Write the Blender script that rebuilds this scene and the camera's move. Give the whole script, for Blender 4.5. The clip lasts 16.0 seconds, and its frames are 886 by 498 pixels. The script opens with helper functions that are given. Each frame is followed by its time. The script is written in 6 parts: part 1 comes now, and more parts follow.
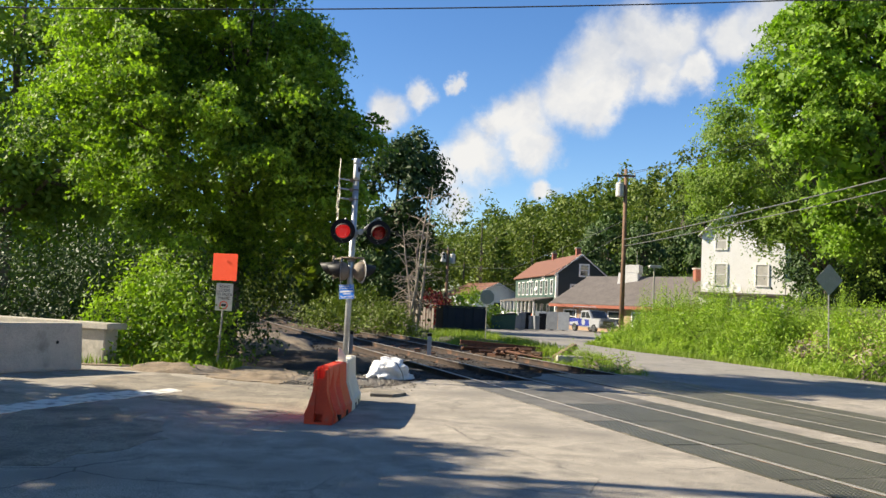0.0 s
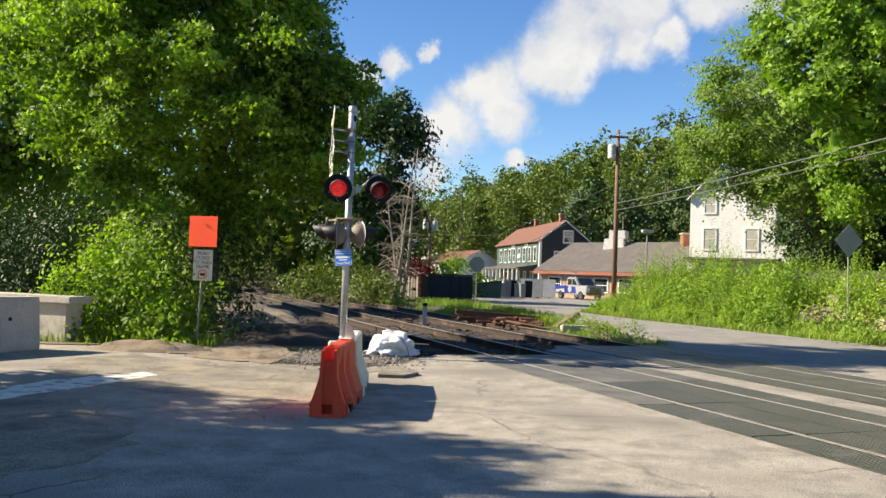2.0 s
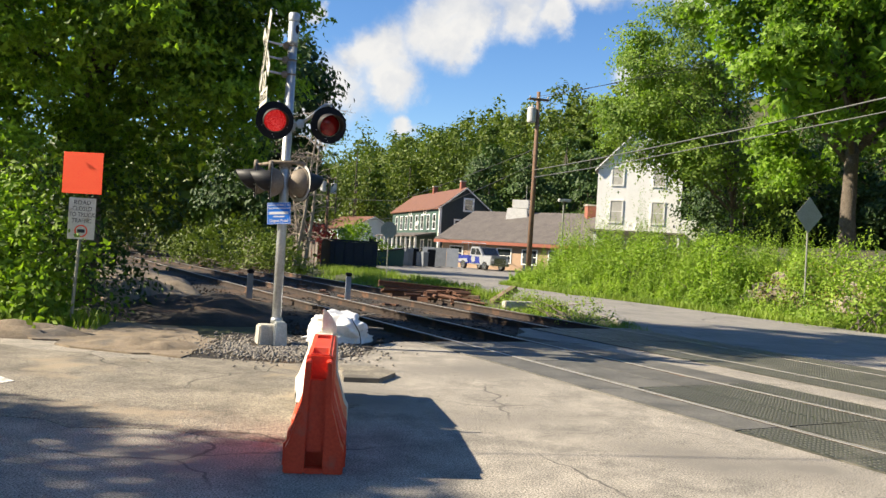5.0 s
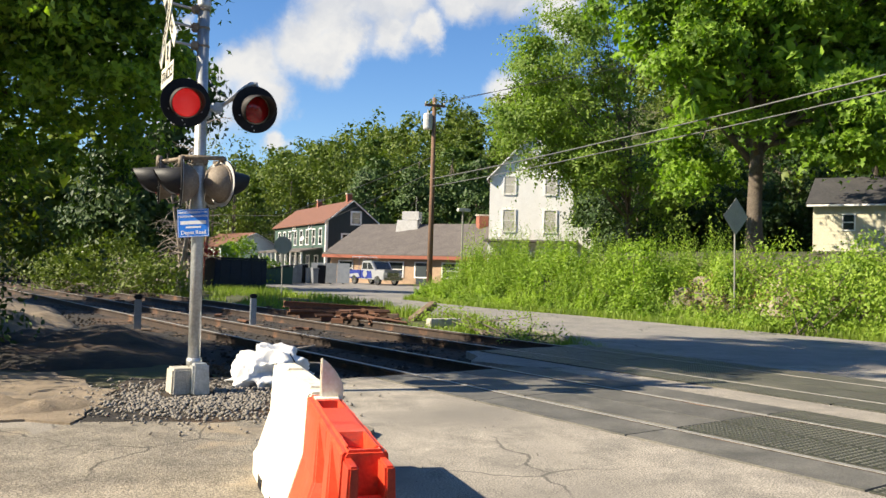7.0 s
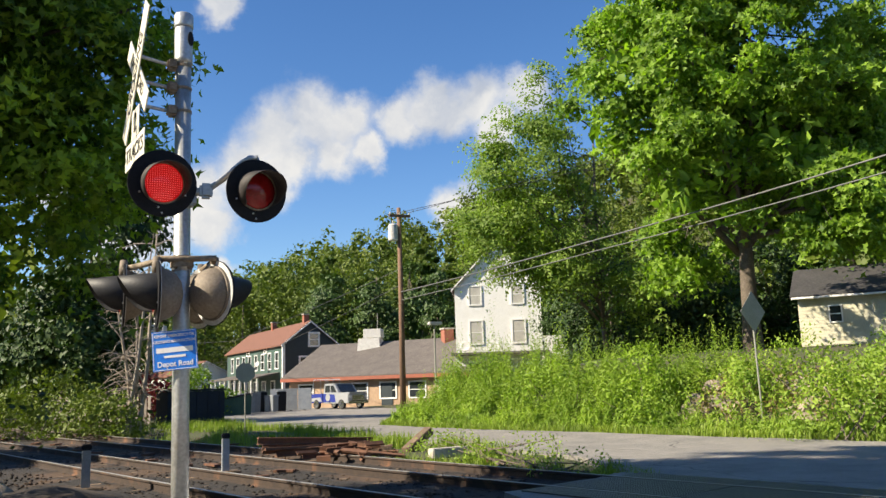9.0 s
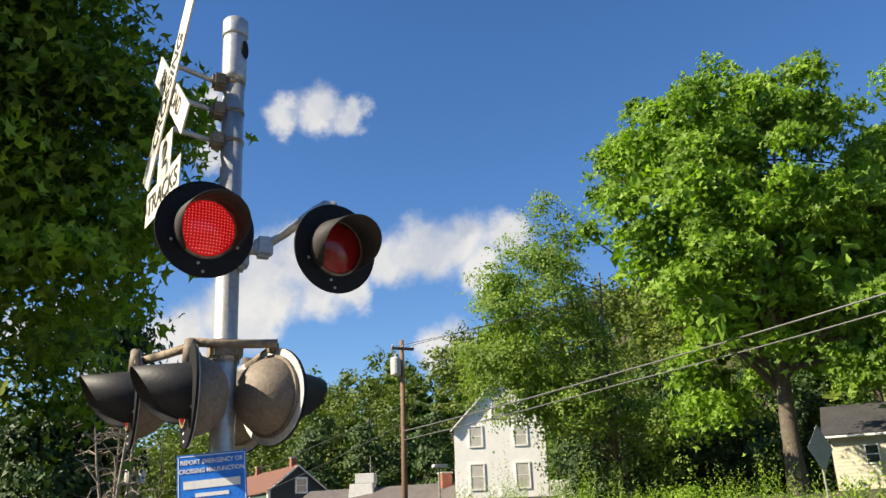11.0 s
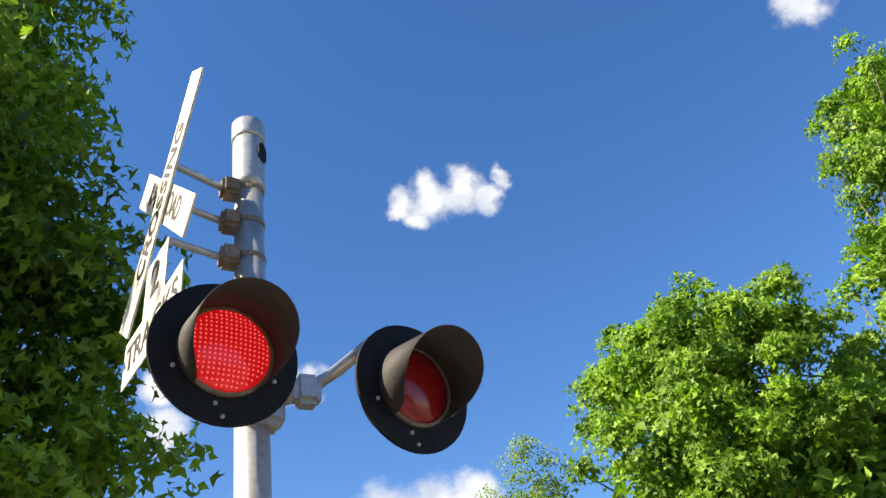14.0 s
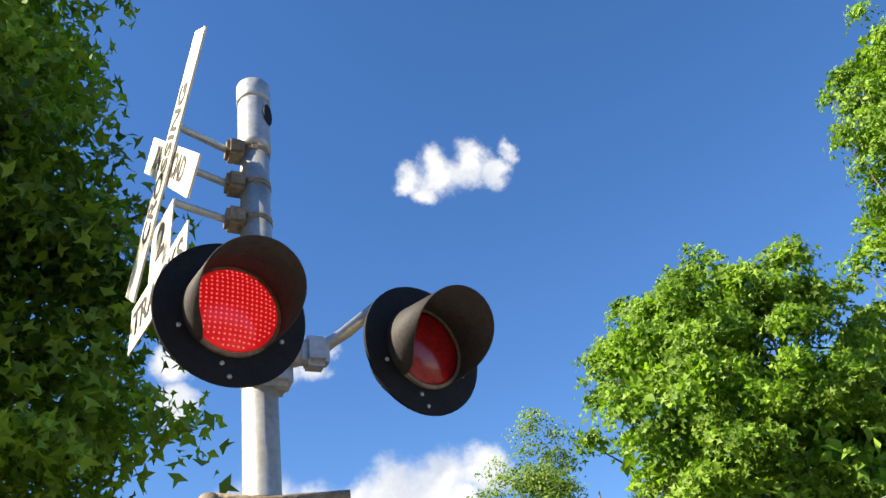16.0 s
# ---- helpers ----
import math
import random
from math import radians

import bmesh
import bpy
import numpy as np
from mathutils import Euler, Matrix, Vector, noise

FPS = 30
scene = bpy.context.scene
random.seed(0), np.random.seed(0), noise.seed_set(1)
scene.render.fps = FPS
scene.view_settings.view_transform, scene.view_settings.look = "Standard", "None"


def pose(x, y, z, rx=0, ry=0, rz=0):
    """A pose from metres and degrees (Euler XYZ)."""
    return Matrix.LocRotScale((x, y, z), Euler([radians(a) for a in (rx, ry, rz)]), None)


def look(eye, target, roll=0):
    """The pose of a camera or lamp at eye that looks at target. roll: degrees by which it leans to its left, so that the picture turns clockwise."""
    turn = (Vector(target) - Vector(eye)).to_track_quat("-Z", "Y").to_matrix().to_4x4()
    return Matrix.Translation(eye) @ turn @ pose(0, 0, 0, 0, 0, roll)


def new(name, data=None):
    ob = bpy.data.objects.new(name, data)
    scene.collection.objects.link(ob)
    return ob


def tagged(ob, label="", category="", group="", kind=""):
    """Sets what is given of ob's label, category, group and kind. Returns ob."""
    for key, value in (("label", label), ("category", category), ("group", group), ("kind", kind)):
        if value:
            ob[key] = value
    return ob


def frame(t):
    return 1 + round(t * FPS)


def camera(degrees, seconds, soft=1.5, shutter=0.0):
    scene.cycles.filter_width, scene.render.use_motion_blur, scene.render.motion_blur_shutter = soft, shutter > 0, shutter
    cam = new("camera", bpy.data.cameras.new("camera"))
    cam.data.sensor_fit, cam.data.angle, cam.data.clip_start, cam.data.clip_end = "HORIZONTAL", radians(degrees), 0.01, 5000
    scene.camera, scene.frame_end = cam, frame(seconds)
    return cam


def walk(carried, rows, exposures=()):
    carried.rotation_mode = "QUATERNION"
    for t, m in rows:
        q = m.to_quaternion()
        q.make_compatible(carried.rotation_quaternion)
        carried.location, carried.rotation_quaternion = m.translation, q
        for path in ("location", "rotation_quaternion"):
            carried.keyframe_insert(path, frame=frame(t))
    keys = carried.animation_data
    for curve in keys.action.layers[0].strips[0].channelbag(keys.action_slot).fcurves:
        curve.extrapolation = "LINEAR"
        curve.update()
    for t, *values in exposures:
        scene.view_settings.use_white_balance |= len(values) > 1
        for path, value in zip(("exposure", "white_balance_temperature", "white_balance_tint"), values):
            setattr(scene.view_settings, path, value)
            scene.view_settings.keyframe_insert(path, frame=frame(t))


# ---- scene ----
cam = camera(56.1, 16.0)
METRES, EYE, TILT, LEAN, TURN = 15.2, 1.6, -4.3, 0.0, 0.0
ROWS = [
    (0.0, 0.0, 0.0, 0.0, -0.39, 8.22, -2.67),
    (0.5, -0.0054, 0.0313, 0.0003, 0.1, 6.79, -3.03),
    (1.0, -0.0183, 0.0646, 0.0001, -0.86, 4.94, -2.15),
    (1.5, -0.0281, 0.0984, 0.0034, -2.41, 5.11, -2.07),
    (2.0, -0.041, 0.1338, 0.0054, -2.03, 6.15, -1.9),
    (2.5, -0.0518, 0.1627, 0.0058, -1.93, 6.28, 0.18),
    (3.0, -0.0645, 0.2044, 0.0081, -2.43, 6.05, 0.71),
    (3.5, -0.075, 0.2449, 0.0096, -3.57, 4.03, -1.5),
    (6.0, -0.1316, 0.4546, 0.0229, -14.32, 4.73, -1.43),
    (6.5, -0.1387, 0.4937, 0.0243, -16.38, 6.05, -0.94),
    (7.0, -0.1446, 0.528, 0.026, -18.37, 5.41, -0.26),
    (7.5, -0.1509, 0.57, 0.0318, -19.94, 7.01, 1.39),
    (8.0, -0.1528, 0.6133, 0.038, -19.59, 10.45, 3.32),
    (10.5, -0.1656, 0.8183, 0.0537, -24.08, 17.59, 2.75),
    (11.0, -0.1666, 0.8521, 0.0595, -22.29, 22.91, 3.67),
    (11.5, -0.1679, 0.8836, 0.0646, -20.61, 28.45, 5.29),
    (12.0, -0.1671, 0.9103, 0.0685, -19.75, 34.41, 6.93),
    (12.5, -0.1628, 0.9391, 0.0724, -20.65, 37.35, 7.7),
    (13.0, -0.1641, 0.9615, 0.0744, -24.09, 37.31, 8.86),
    (13.5, -0.1656, 0.965, 0.0744, -24.02, 39.0, 9.69),
    (14.0, -0.1658, 0.964, 0.0733, -22.53, 40.69, 8.78),
    (14.5, -0.1643, 0.9659, 0.0734, -21.78, 41.17, 8.07),
    (15.0, -0.1637, 0.9677, 0.0733, -22.5, 41.15, 7.69),
    (15.5, -0.164, 0.968, 0.0722, -22.47, 40.51, 8.15),
    (16.0, -0.1641, 0.9691, 0.073, -21.91, 39.06, 8.65),
]
walk(cam, [(t, pose(0, 0, EYE, TILT, LEAN, TURN) @ pose(METRES * x, METRES * y, METRES * z, 90 + pitch, roll, yaw)) for t, x, y, z, yaw, pitch, roll in ROWS],
     [(0.0, 1.22), (3.5, 1.24), (8.0, 1.17), (11.0, 1.12), (13.0, 1.55), (16.0, 1.55)])

# ---- world, sun, exposure ----
SUN_ELEV, SUN_AZ = radians(35), radians(-86)     # azimuth from +y towards +x
sun_dir = Vector((math.sin(SUN_AZ) * math.cos(SUN_ELEV), math.cos(SUN_AZ) * math.cos(SUN_ELEV), math.sin(SUN_ELEV)))
sun_data = bpy.data.lights.new("sun", "SUN")
sun_data.energy, sun_data.angle, sun_data.color = 5.0, radians(0.53), (1.0, 0.88, 0.68)
sun_ob = new("sun", sun_data)
sun_ob.matrix_world = look(sun_dir * 200, (0, 0, 0))

world = bpy.data.worlds.new("world")
scene.world = world
world.use_nodes = True
wn, wl = world.node_tree.nodes, world.node_tree.links
wn.clear()
w_out = wn.new("ShaderNodeOutputWorld")
w_bg = wn.new("ShaderNodeBackground")
w_bg.inputs["Strength"].default_value = 0.053
sky = wn.new("ShaderNodeTexSky")
sky.sky_type, sky.sun_disc = "NISHITA", False
sky.sun_elevation, sky.sun_rotation = SUN_ELEV, SUN_AZ
sky.air_density, sky.dust_density, sky.ozone_density = 1.0, 0.1, 3.0
coord = wn.new("ShaderNodeTexCoord")


def w_node(kind, **sets):
    nd = wn.new(kind)
    for key, value in sets.items():
        if key == "op":
            nd.operation = value
    return nd


# fair-weather clouds: azimuth, elevation, radius in degrees
BIG_CLOUD = [(0.0, 9.3, 2.0), (2.3, 10.3, 2.6), (3.4, 12.6, 1.9), (5.3, 13.2, 2.5), (6.0, 11.0, 2.0), (8.4, 14.9, 2.6), (10.2, 16.8, 2.7),
             (12.8, 18.4, 2.9), (15.4, 18.4, 2.2), (19.1, 18.3, 2.0), (21.1, 19.0, 2.1), (10.3, 14.0, 2.0), (14.4, 16.0, 2.2), (17.0, 16.2, 1.5), (24.5, 19.2, 2.6)]
SMALL_CLOUDS = [(-4.4, 13.2, 2.0), (-2.2, 14.4, 1.5), (0.4, 15.3, 1.0), (1.1, 7.2, 1.6), (6.9, 8.1, 1.3), (11.0, 27.3, 1.8), (13.9, 28.2, 2.2), (16.4, 28.4, 1.6),
                (6.0, 28.1, 2.0), (6.2, 25.2, 2.0), (4.4, 13.1, 2.0), (11.4, 15.0, 2.2), (22.6, 18.2, 2.2), (27.9, 19.4, 2.6), (26.2, 17.0, 2.0), (23.2, 12.0, 2.4), (26.3, 11.3, 2.2)]
HIGH_CLOUDS = [(25.6, 39.9, 1.5), (28.2, 40.3, 1.9), (30.6, 40.2, 1.9), (32.6, 38.9, 1.6), (34.4, 40.2, 1.2), (27.4, 38.9, 1.3), (63.5, 43.6, 2.0),
               (-60, 30, 7), (-120, 25, 9), (160, 35, 8), (110, 22, 8), (75, 18, 5), (-35, 22, 4), (-150, 50, 7)]
warp = wn.new("ShaderNodeTexNoise")
warp.inputs["Scale"].default_value, warp.inputs["Detail"].default_value, warp.inputs["Roughness"].default_value = 13, 12, 0.62
wl.new(coord.outputs["Generated"], warp.inputs["Vector"])
shift = w_node("ShaderNodeVectorMath", op="SUBTRACT")
wl.new(warp.outputs["Color"], shift.inputs[0])
shift.inputs[1].default_value = (0.5, 0.5, 0.5)
scaled = w_node("ShaderNodeVectorMath", op="SCALE")
wl.new(shift.outputs[0], scaled.inputs[0])
scaled.inputs["Scale"].default_value = 0.086
moved = w_node("ShaderNodeVectorMath", op="ADD")
wl.new(coord.outputs["Generated"], moved.inputs[0])
wl.new(scaled.outputs[0], moved.inputs[1])
peak = None
for az, el, rad in [(a, e, r * 1.2) for a, e, r in BIG_CLOUD] + SMALL_CLOUDS + HIGH_CLOUDS:
    a, e = radians(az), radians(el)
    dist = w_node("ShaderNodeVectorMath", op="DISTANCE")
    wl.new(moved.outputs[0], dist.inputs[0])
    dist.inputs[1].default_value = (math.sin(a) * math.cos(e), math.cos(a) * math.cos(e), math.sin(e))
    fall = w_node("ShaderNodeMath", op="MULTIPLY_ADD")
    wl.new(dist.outputs["Value"], fall.inputs[0])
    fall.inputs[1].default_value, fall.inputs[2].default_value = -1 / radians(rad), 1.0
    if peak is None:
        peak = fall.outputs[0]
    else:
        top = w_node("ShaderNodeMath", op="SMOOTH_MAX")
        top.inputs[2].default_value = 0.25
        wl.new(peak, top.inputs[0])
        wl.new(fall.outputs[0], top.inputs[1])
        peak = top.outputs[0]
cover = wn.new("ShaderNodeMapRange")
cover.interpolation_type = "SMOOTHSTEP"
cover.inputs["From Min"].default_value, cover.inputs["From Max"].default_value = 0.04, 0.66
wl.new(peak, cover.inputs["Value"])
puff = wn.new("ShaderNodeTexNoise")
puff.inputs["Scale"].default_value, puff.inputs["Detail"].default_value = 13, 4
wl.new(moved.outputs[0], puff.inputs["Vector"])
tone = wn.new("ShaderNodeValToRGB")
tone.color_ramp.elements[0].position, tone.color_ramp.elements[0].color = 0.3, (4.4, 4.8, 5.6, 1)
tone.color_ramp.elements[1].position, tone.color_ramp.elements[1].color = 0.62, (7.3, 7.2, 7.0, 1)
wl.new(puff.outputs["Fac"], tone.inputs["Fac"])
sky_mix = wn.new("ShaderNodeMixRGB")
wl.new(cover.outputs["Result"], sky_mix.inputs["Fac"])
deep = wn.new("ShaderNodeHueSaturation")
deep.inputs["Saturation"].default_value, deep.inputs["Value"].default_value = 1.22, 1.41
deep.inputs["Hue"].default_value = 0.507
wl.new(sky.outputs["Color"], deep.inputs["Color"])
wl.new(deep.outputs["Color"], sky_mix.inputs["Color1"])
wl.new(tone.outputs["Color"], sky_mix.inputs["Color2"])
wl.new(sky_mix.outputs["Color"], w_bg.inputs["Color"])
wl.new(w_bg.outputs["Background"], w_out.inputs["Surface"])


# ---- materials ----
def mat(name, c1, c2=None, scale=6.0, rough=0.8, metal=0.0, bump=0.2, fine=60.0, vary=0.0, stain=None, stain_scale=0.7, stain_at=0.58, spec=0.5, speck=0.0):
    """Two colours mixed by noise in world space, a finer grain, stains of a third colour and relief."""
    m = bpy.data.materials.new(name)
    m.use_nodes = True
    nt, nl = m.node_tree.nodes, m.node_tree.links
    bsdf = nt["Principled BSDF"]
    bsdf.inputs["Roughness"].default_value, bsdf.inputs["Metallic"].default_value = rough, metal
    bsdf.inputs["Specular IOR Level"].default_value = spec
    c2 = c2 or tuple(v * 0.8 for v in c1)
    geo = nt.new("ShaderNodeNewGeometry")
    n1 = nt.new("ShaderNodeTexNoise")
    n1.inputs["Scale"].default_value, n1.inputs["Detail"].default_value, n1.inputs["Roughness"].default_value = scale, 10, 0.72
    nl.new(geo.outputs["Position"], n1.inputs["Vector"])
    ramp = nt.new("ShaderNodeValToRGB")
    ramp.color_ramp.elements[0].position, ramp.color_ramp.elements[1].position = 0.38, 0.62
    ramp.color_ramp.elements[0].color, ramp.color_ramp.elements[1].color = (*c1, 1), (*c2, 1)
    nl.new(n1.outputs["Fac"], ramp.inputs["Fac"])
    col = ramp.outputs["Color"]
    n2 = nt.new("ShaderNodeTexNoise")
    n2.inputs["Scale"].default_value, n2.inputs["Detail"].default_value = fine, 3
    nl.new(geo.outputs["Position"], n2.inputs["Vector"])
    grain = nt.new("ShaderNodeMixRGB")
    grain.blend_type = "OVERLAY"
    grain.inputs["Fac"].default_value = 0.5
    nl.new(col, grain.inputs["Color1"])
    if speck:
        sharp = nt.new("ShaderNodeMapRange")
        sharp.inputs["From Min"].default_value, sharp.inputs["From Max"].default_value = 0.36, 0.64
        sharp.inputs["To Min"].default_value, sharp.inputs["To Max"].default_value = 0.5 - speck, 0.5 + speck
        nl.new(n2.outputs["Fac"], sharp.inputs["Value"])
        nl.new(sharp.outputs["Result"], grain.inputs["Color2"])
        grain.inputs["Fac"].default_value = 1.0
    else:
        nl.new(n2.outputs["Fac"], grain.inputs["Color2"])
    col = grain.outputs["Color"]
    if stain:
        n3 = nt.new("ShaderNodeTexNoise")
        n3.inputs["Scale"].default_value, n3.inputs["Detail"].default_value, n3.inputs["Roughness"].default_value = stain_scale, 6, 0.6
        nl.new(geo.outputs["Position"], n3.inputs["Vector"])
        edge = nt.new("ShaderNodeMapRange")
        edge.inputs["From Min"].default_value, edge.inputs["From Max"].default_value = stain_at - 0.04, stain_at + 0.08
        nl.new(n3.outputs["Fac"], edge.inputs["Value"])
        mix = nt.new("ShaderNodeMixRGB")
        mix.inputs["Color2"].default_value = (*stain, 1)
        nl.new(edge.outputs["Result"], mix.inputs["Fac"])
        nl.new(col, mix.inputs["Color1"])
        col = mix.outputs["Color"]
    if vary:
        info = nt.new("ShaderNodeObjectInfo")
        hsv = nt.new("ShaderNodeHueSaturation")
        rng = nt.new("ShaderNodeMapRange")
        rng.inputs["To Min"].default_value, rng.inputs["To Max"].default_value = 1 - vary, 1 + vary
        nl.new(info.outputs["Random"], rng.inputs["Value"])
        nl.new(rng.outputs["Result"], hsv.inputs["Value"])
        nl.new(col, hsv.inputs["Color"])
        col = hsv.outputs["Color"]
    nl.new(col, bsdf.inputs["Base Color"])
    if bump:
        b = nt.new("ShaderNodeBump")
        b.inputs["Strength"].default_value, b.inputs["Distance"].default_value = bump, 0.02
        nl.new(n2.outputs["Fac"], b.inputs["Height"])
        nl.new(b.outputs["Normal"], bsdf.inputs["Normal"])
    return m


def leaf_mat(name, dark, light, through_amount=0.35, patch=0.25, single=0.45):
    m = bpy.data.materials.new(name)
    m.use_nodes = True
    nt, nl = m.node_tree.nodes, m.node_tree.links
    bsdf, out = nt["Principled BSDF"], nt["Material Output"]
    bsdf.inputs["Roughness"].default_value = 0.55
    bsdf.inputs["Specular IOR Level"].default_value = 0.3
    geo = nt.new("ShaderNodeNewGeometry")
    n1 = nt.new("ShaderNodeTexNoise")
    n1.inputs["Scale"].default_value, n1.inputs["Detail"].default_value = patch, 2
    nl.new(geo.outputs["Position"], n1.inputs["Vector"])
    add = nt.new("ShaderNodeMath")
    add.operation = "MULTIPLY_ADD"
    add.inputs[1].default_value = single
    nl.new(geo.outputs["Random Per Island"], add.inputs[0])
    off = nt.new("ShaderNodeMath")
    off.operation = "SUBTRACT"
    off.inputs[1].default_value = single / 2
    nl.new(n1.outputs["Fac"], off.inputs[0])
    nl.new(off.outputs[0], add.inputs[2])
    ramp = nt.new("ShaderNodeValToRGB")
    ramp.color_ramp.elements[0].position, ramp.color_ramp.elements[1].position = 0.2, 0.8
    ramp.color_ramp.elements[0].color, ramp.color_ramp.elements[1].color = (*dark, 1), (*light, 1)
    nl.new(add.outputs[0], ramp.inputs["Fac"])
    nl.new(ramp.outputs["Color"], bsdf.inputs["Base Color"])
    tr = nt.new("ShaderNodeBsdfTranslucent")
    warm = nt.new("ShaderNodeMixRGB")
    warm.blend_type = "MULTIPLY"
    warm.inputs["Fac"].default_value = 1.0
    warm.inputs["Color2"].default_value = (1.25, 1.45, 0.45, 1)
    nl.new(ramp.outputs["Color"], warm.inputs["Color1"])
    nl.new(warm.outputs["Color"], tr.inputs["Color"])
    mix = nt.new("ShaderNodeMixShader")
    mix.inputs["Fac"].default_value = through_amount
    nl.new(bsdf.outputs["BSDF"], mix.inputs[1])
    nl.new(tr.outputs["BSDF"], mix.inputs[2])
    nl.new(mix.outputs["Shader"], out.inputs["Surface"])
    return m


def cracked(m, scale=0.33, width=0.008, dark=(0.03, 0.03, 0.032)):
    """Adds wandering cracks to a surface's colour."""
    nt, nl = m.node_tree.nodes, m.node_tree.links
    bsdf = nt["Principled BSDF"]
    old = bsdf.inputs["Base Color"].links[0].from_socket
    geo = nt.new("ShaderNodeNewGeometry")
    wob = nt.new("ShaderNodeTexNoise")
    wob.inputs["Scale"].default_value, wob.inputs["Detail"].default_value = 1.6, 6
    nl.new(geo.outputs["Position"], wob.inputs["Vector"])
    vm = nt.new("ShaderNodeVectorMath")
    vm.operation = "MULTIPLY_ADD"
    nl.new(wob.outputs["Color"], vm.inputs[0])
    vm.inputs[1].default_value = (0.45, 0.45, 0.45)
    nl.new(geo.outputs["Position"], vm.inputs[2])
    vor = nt.new("ShaderNodeTexVoronoi")
    vor.feature = "DISTANCE_TO_EDGE"
    vor.inputs["Scale"].default_value = scale
    nl.new(vm.outputs[0], vor.inputs["Vector"])
    rng = nt.new("ShaderNodeMapRange")
    rng.inputs["From Min"].default_value, rng.inputs["From Max"].default_value = width * 0.3, width
    rng.inputs["To Min"].default_value, rng.inputs["To Max"].default_value = 0.8, 0.0
    nl.new(vor.outputs["Distance"], rng.inputs["Value"])
    gate = nt.new("ShaderNodeTexNoise")
    gate.inputs["Scale"].default_value = 0.35
    nl.new(geo.outputs["Position"], gate.inputs["Vector"])
    g2 = nt.new("ShaderNodeMapRange")
    g2.inputs["From Min"].default_value, g2.inputs["From Max"].default_value = 0.45, 0.55
    nl.new(gate.outputs["Fac"], g2.inputs["Value"])
    mul = nt.new("ShaderNodeMath")
    mul.operation = "MULTIPLY"
    nl.new(rng.outputs["Result"], mul.inputs[0])
    nl.new(g2.outputs["Result"], mul.inputs[1])
    mix = nt.new("ShaderNodeMixRGB")
    mix.inputs["Color2"].default_value = (*dark, 1)
    nl.new(mul.outputs[0], mix.inputs["Fac"])
    nl.new(old, mix.inputs["Color1"])
    nl.new(mix.outputs["Color"], bsdf.inputs["Base Color"])


M_ASPHALT = mat("old_asphalt", (0.195, 0.178, 0.150), (0.365, 0.325, 0.268), scale=2.0, fine=80, speck=0.3, rough=0.92, bump=0.28, stain=(0.19, 0.173, 0.148), stain_scale=0.5, stain_at=0.57)
cracked(M_ASPHALT, 0.5, 0.008, (0.07, 0.065, 0.058))
M_ROAD = mat("road_asphalt", (0.18, 0.17, 0.155), (0.26, 0.24, 0.215), scale=0.9, fine=50, speck=0.15, rough=0.92, bump=0.3)
cracked(M_ROAD, 0.3)
# rough dark asphalt; part of its darkness stands for tree shade
M_DARKER_ASPHALT = mat("darker_asphalt", (0.165, 0.146, 0.115), (0.31, 0.27, 0.208), scale=2.6, fine=70, speck=0.22, rough=0.95, bump=0.7, stain=(0.125, 0.112, 0.092), stain_scale=1.3, stain_at=0.56)
M_BROWN_ASPHALT = mat("brown_asphalt", (0.15, 0.132, 0.106), (0.29, 0.255, 0.20), scale=1.7, fine=80, speck=0.25, rough=0.95, bump=0.6, stain=(0.33, 0.265, 0.185), stain_scale=0.9, stain_at=0.60)
cracked(M_BROWN_ASPHALT, 0.8, 0.012, (0.045, 0.04, 0.035))
M_SOIL = mat("grassy_soil", (0.075, 0.062, 0.038), (0.05, 0.068, 0.022), scale=0.8, fine=25, rough=1.0, bump=0.6)
M_DIRT = mat("sandy_dirt", (0.28, 0.22, 0.155), (0.185, 0.145, 0.10), scale=2.5, fine=70, rough=1.0, bump=0.7, stain=(0.14, 0.12, 0.10), stain_scale=1.6, stain_at=0.55)
M_BALLAST = mat("dark_ballast", (0.015, 0.013, 0.012), (0.034, 0.028, 0.023), scale=4, fine=38, rough=1.0, bump=1.0, stain=(0.085, 0.052, 0.031), stain_scale=0.45, stain_at=0.54)
M_STONE = mat("crushed_stone", (0.17, 0.155, 0.135), (0.27, 0.24, 0.205), scale=20, fine=90, rough=0.95)
M_RAIL = mat("worn_steel", (0.40, 0.385, 0.355), (0.30, 0.285, 0.26), scale=9, fine=50, rough=0.5, metal=0.3, bump=0.05, stain=(0.30, 0.22, 0.15), stain_scale=3, stain_at=0.68)
M_RAILSIDE = mat("brown_rail_side", (0.050, 0.033, 0.024), (0.030, 0.021, 0.017), scale=6, fine=60, rough=0.9, bump=0.3, stain=(0.15, 0.075, 0.04), stain_scale=1.5, stain_at=0.6)
M_RUST = mat("rusty_steel", (0.18, 0.082, 0.045), (0.10, 0.052, 0.033), scale=6, fine=60, rough=0.9, bump=0.4, vary=0.15)
M_TIE = mat("weathered_tie", (0.12, 0.085, 0.06), (0.23, 0.16, 0.10), scale=5, fine=60, rough=0.95, bump=0.6, vary=0.3)
M_RUBBER = mat("rubber_panel", (0.034, 0.036, 0.029), (0.062, 0.062, 0.049), scale=1.6, fine=120, rough=0.36, bump=0.3, vary=0.15, stain=(0.14, 0.13, 0.105), stain_scale=1.1, stain_at=0.6)
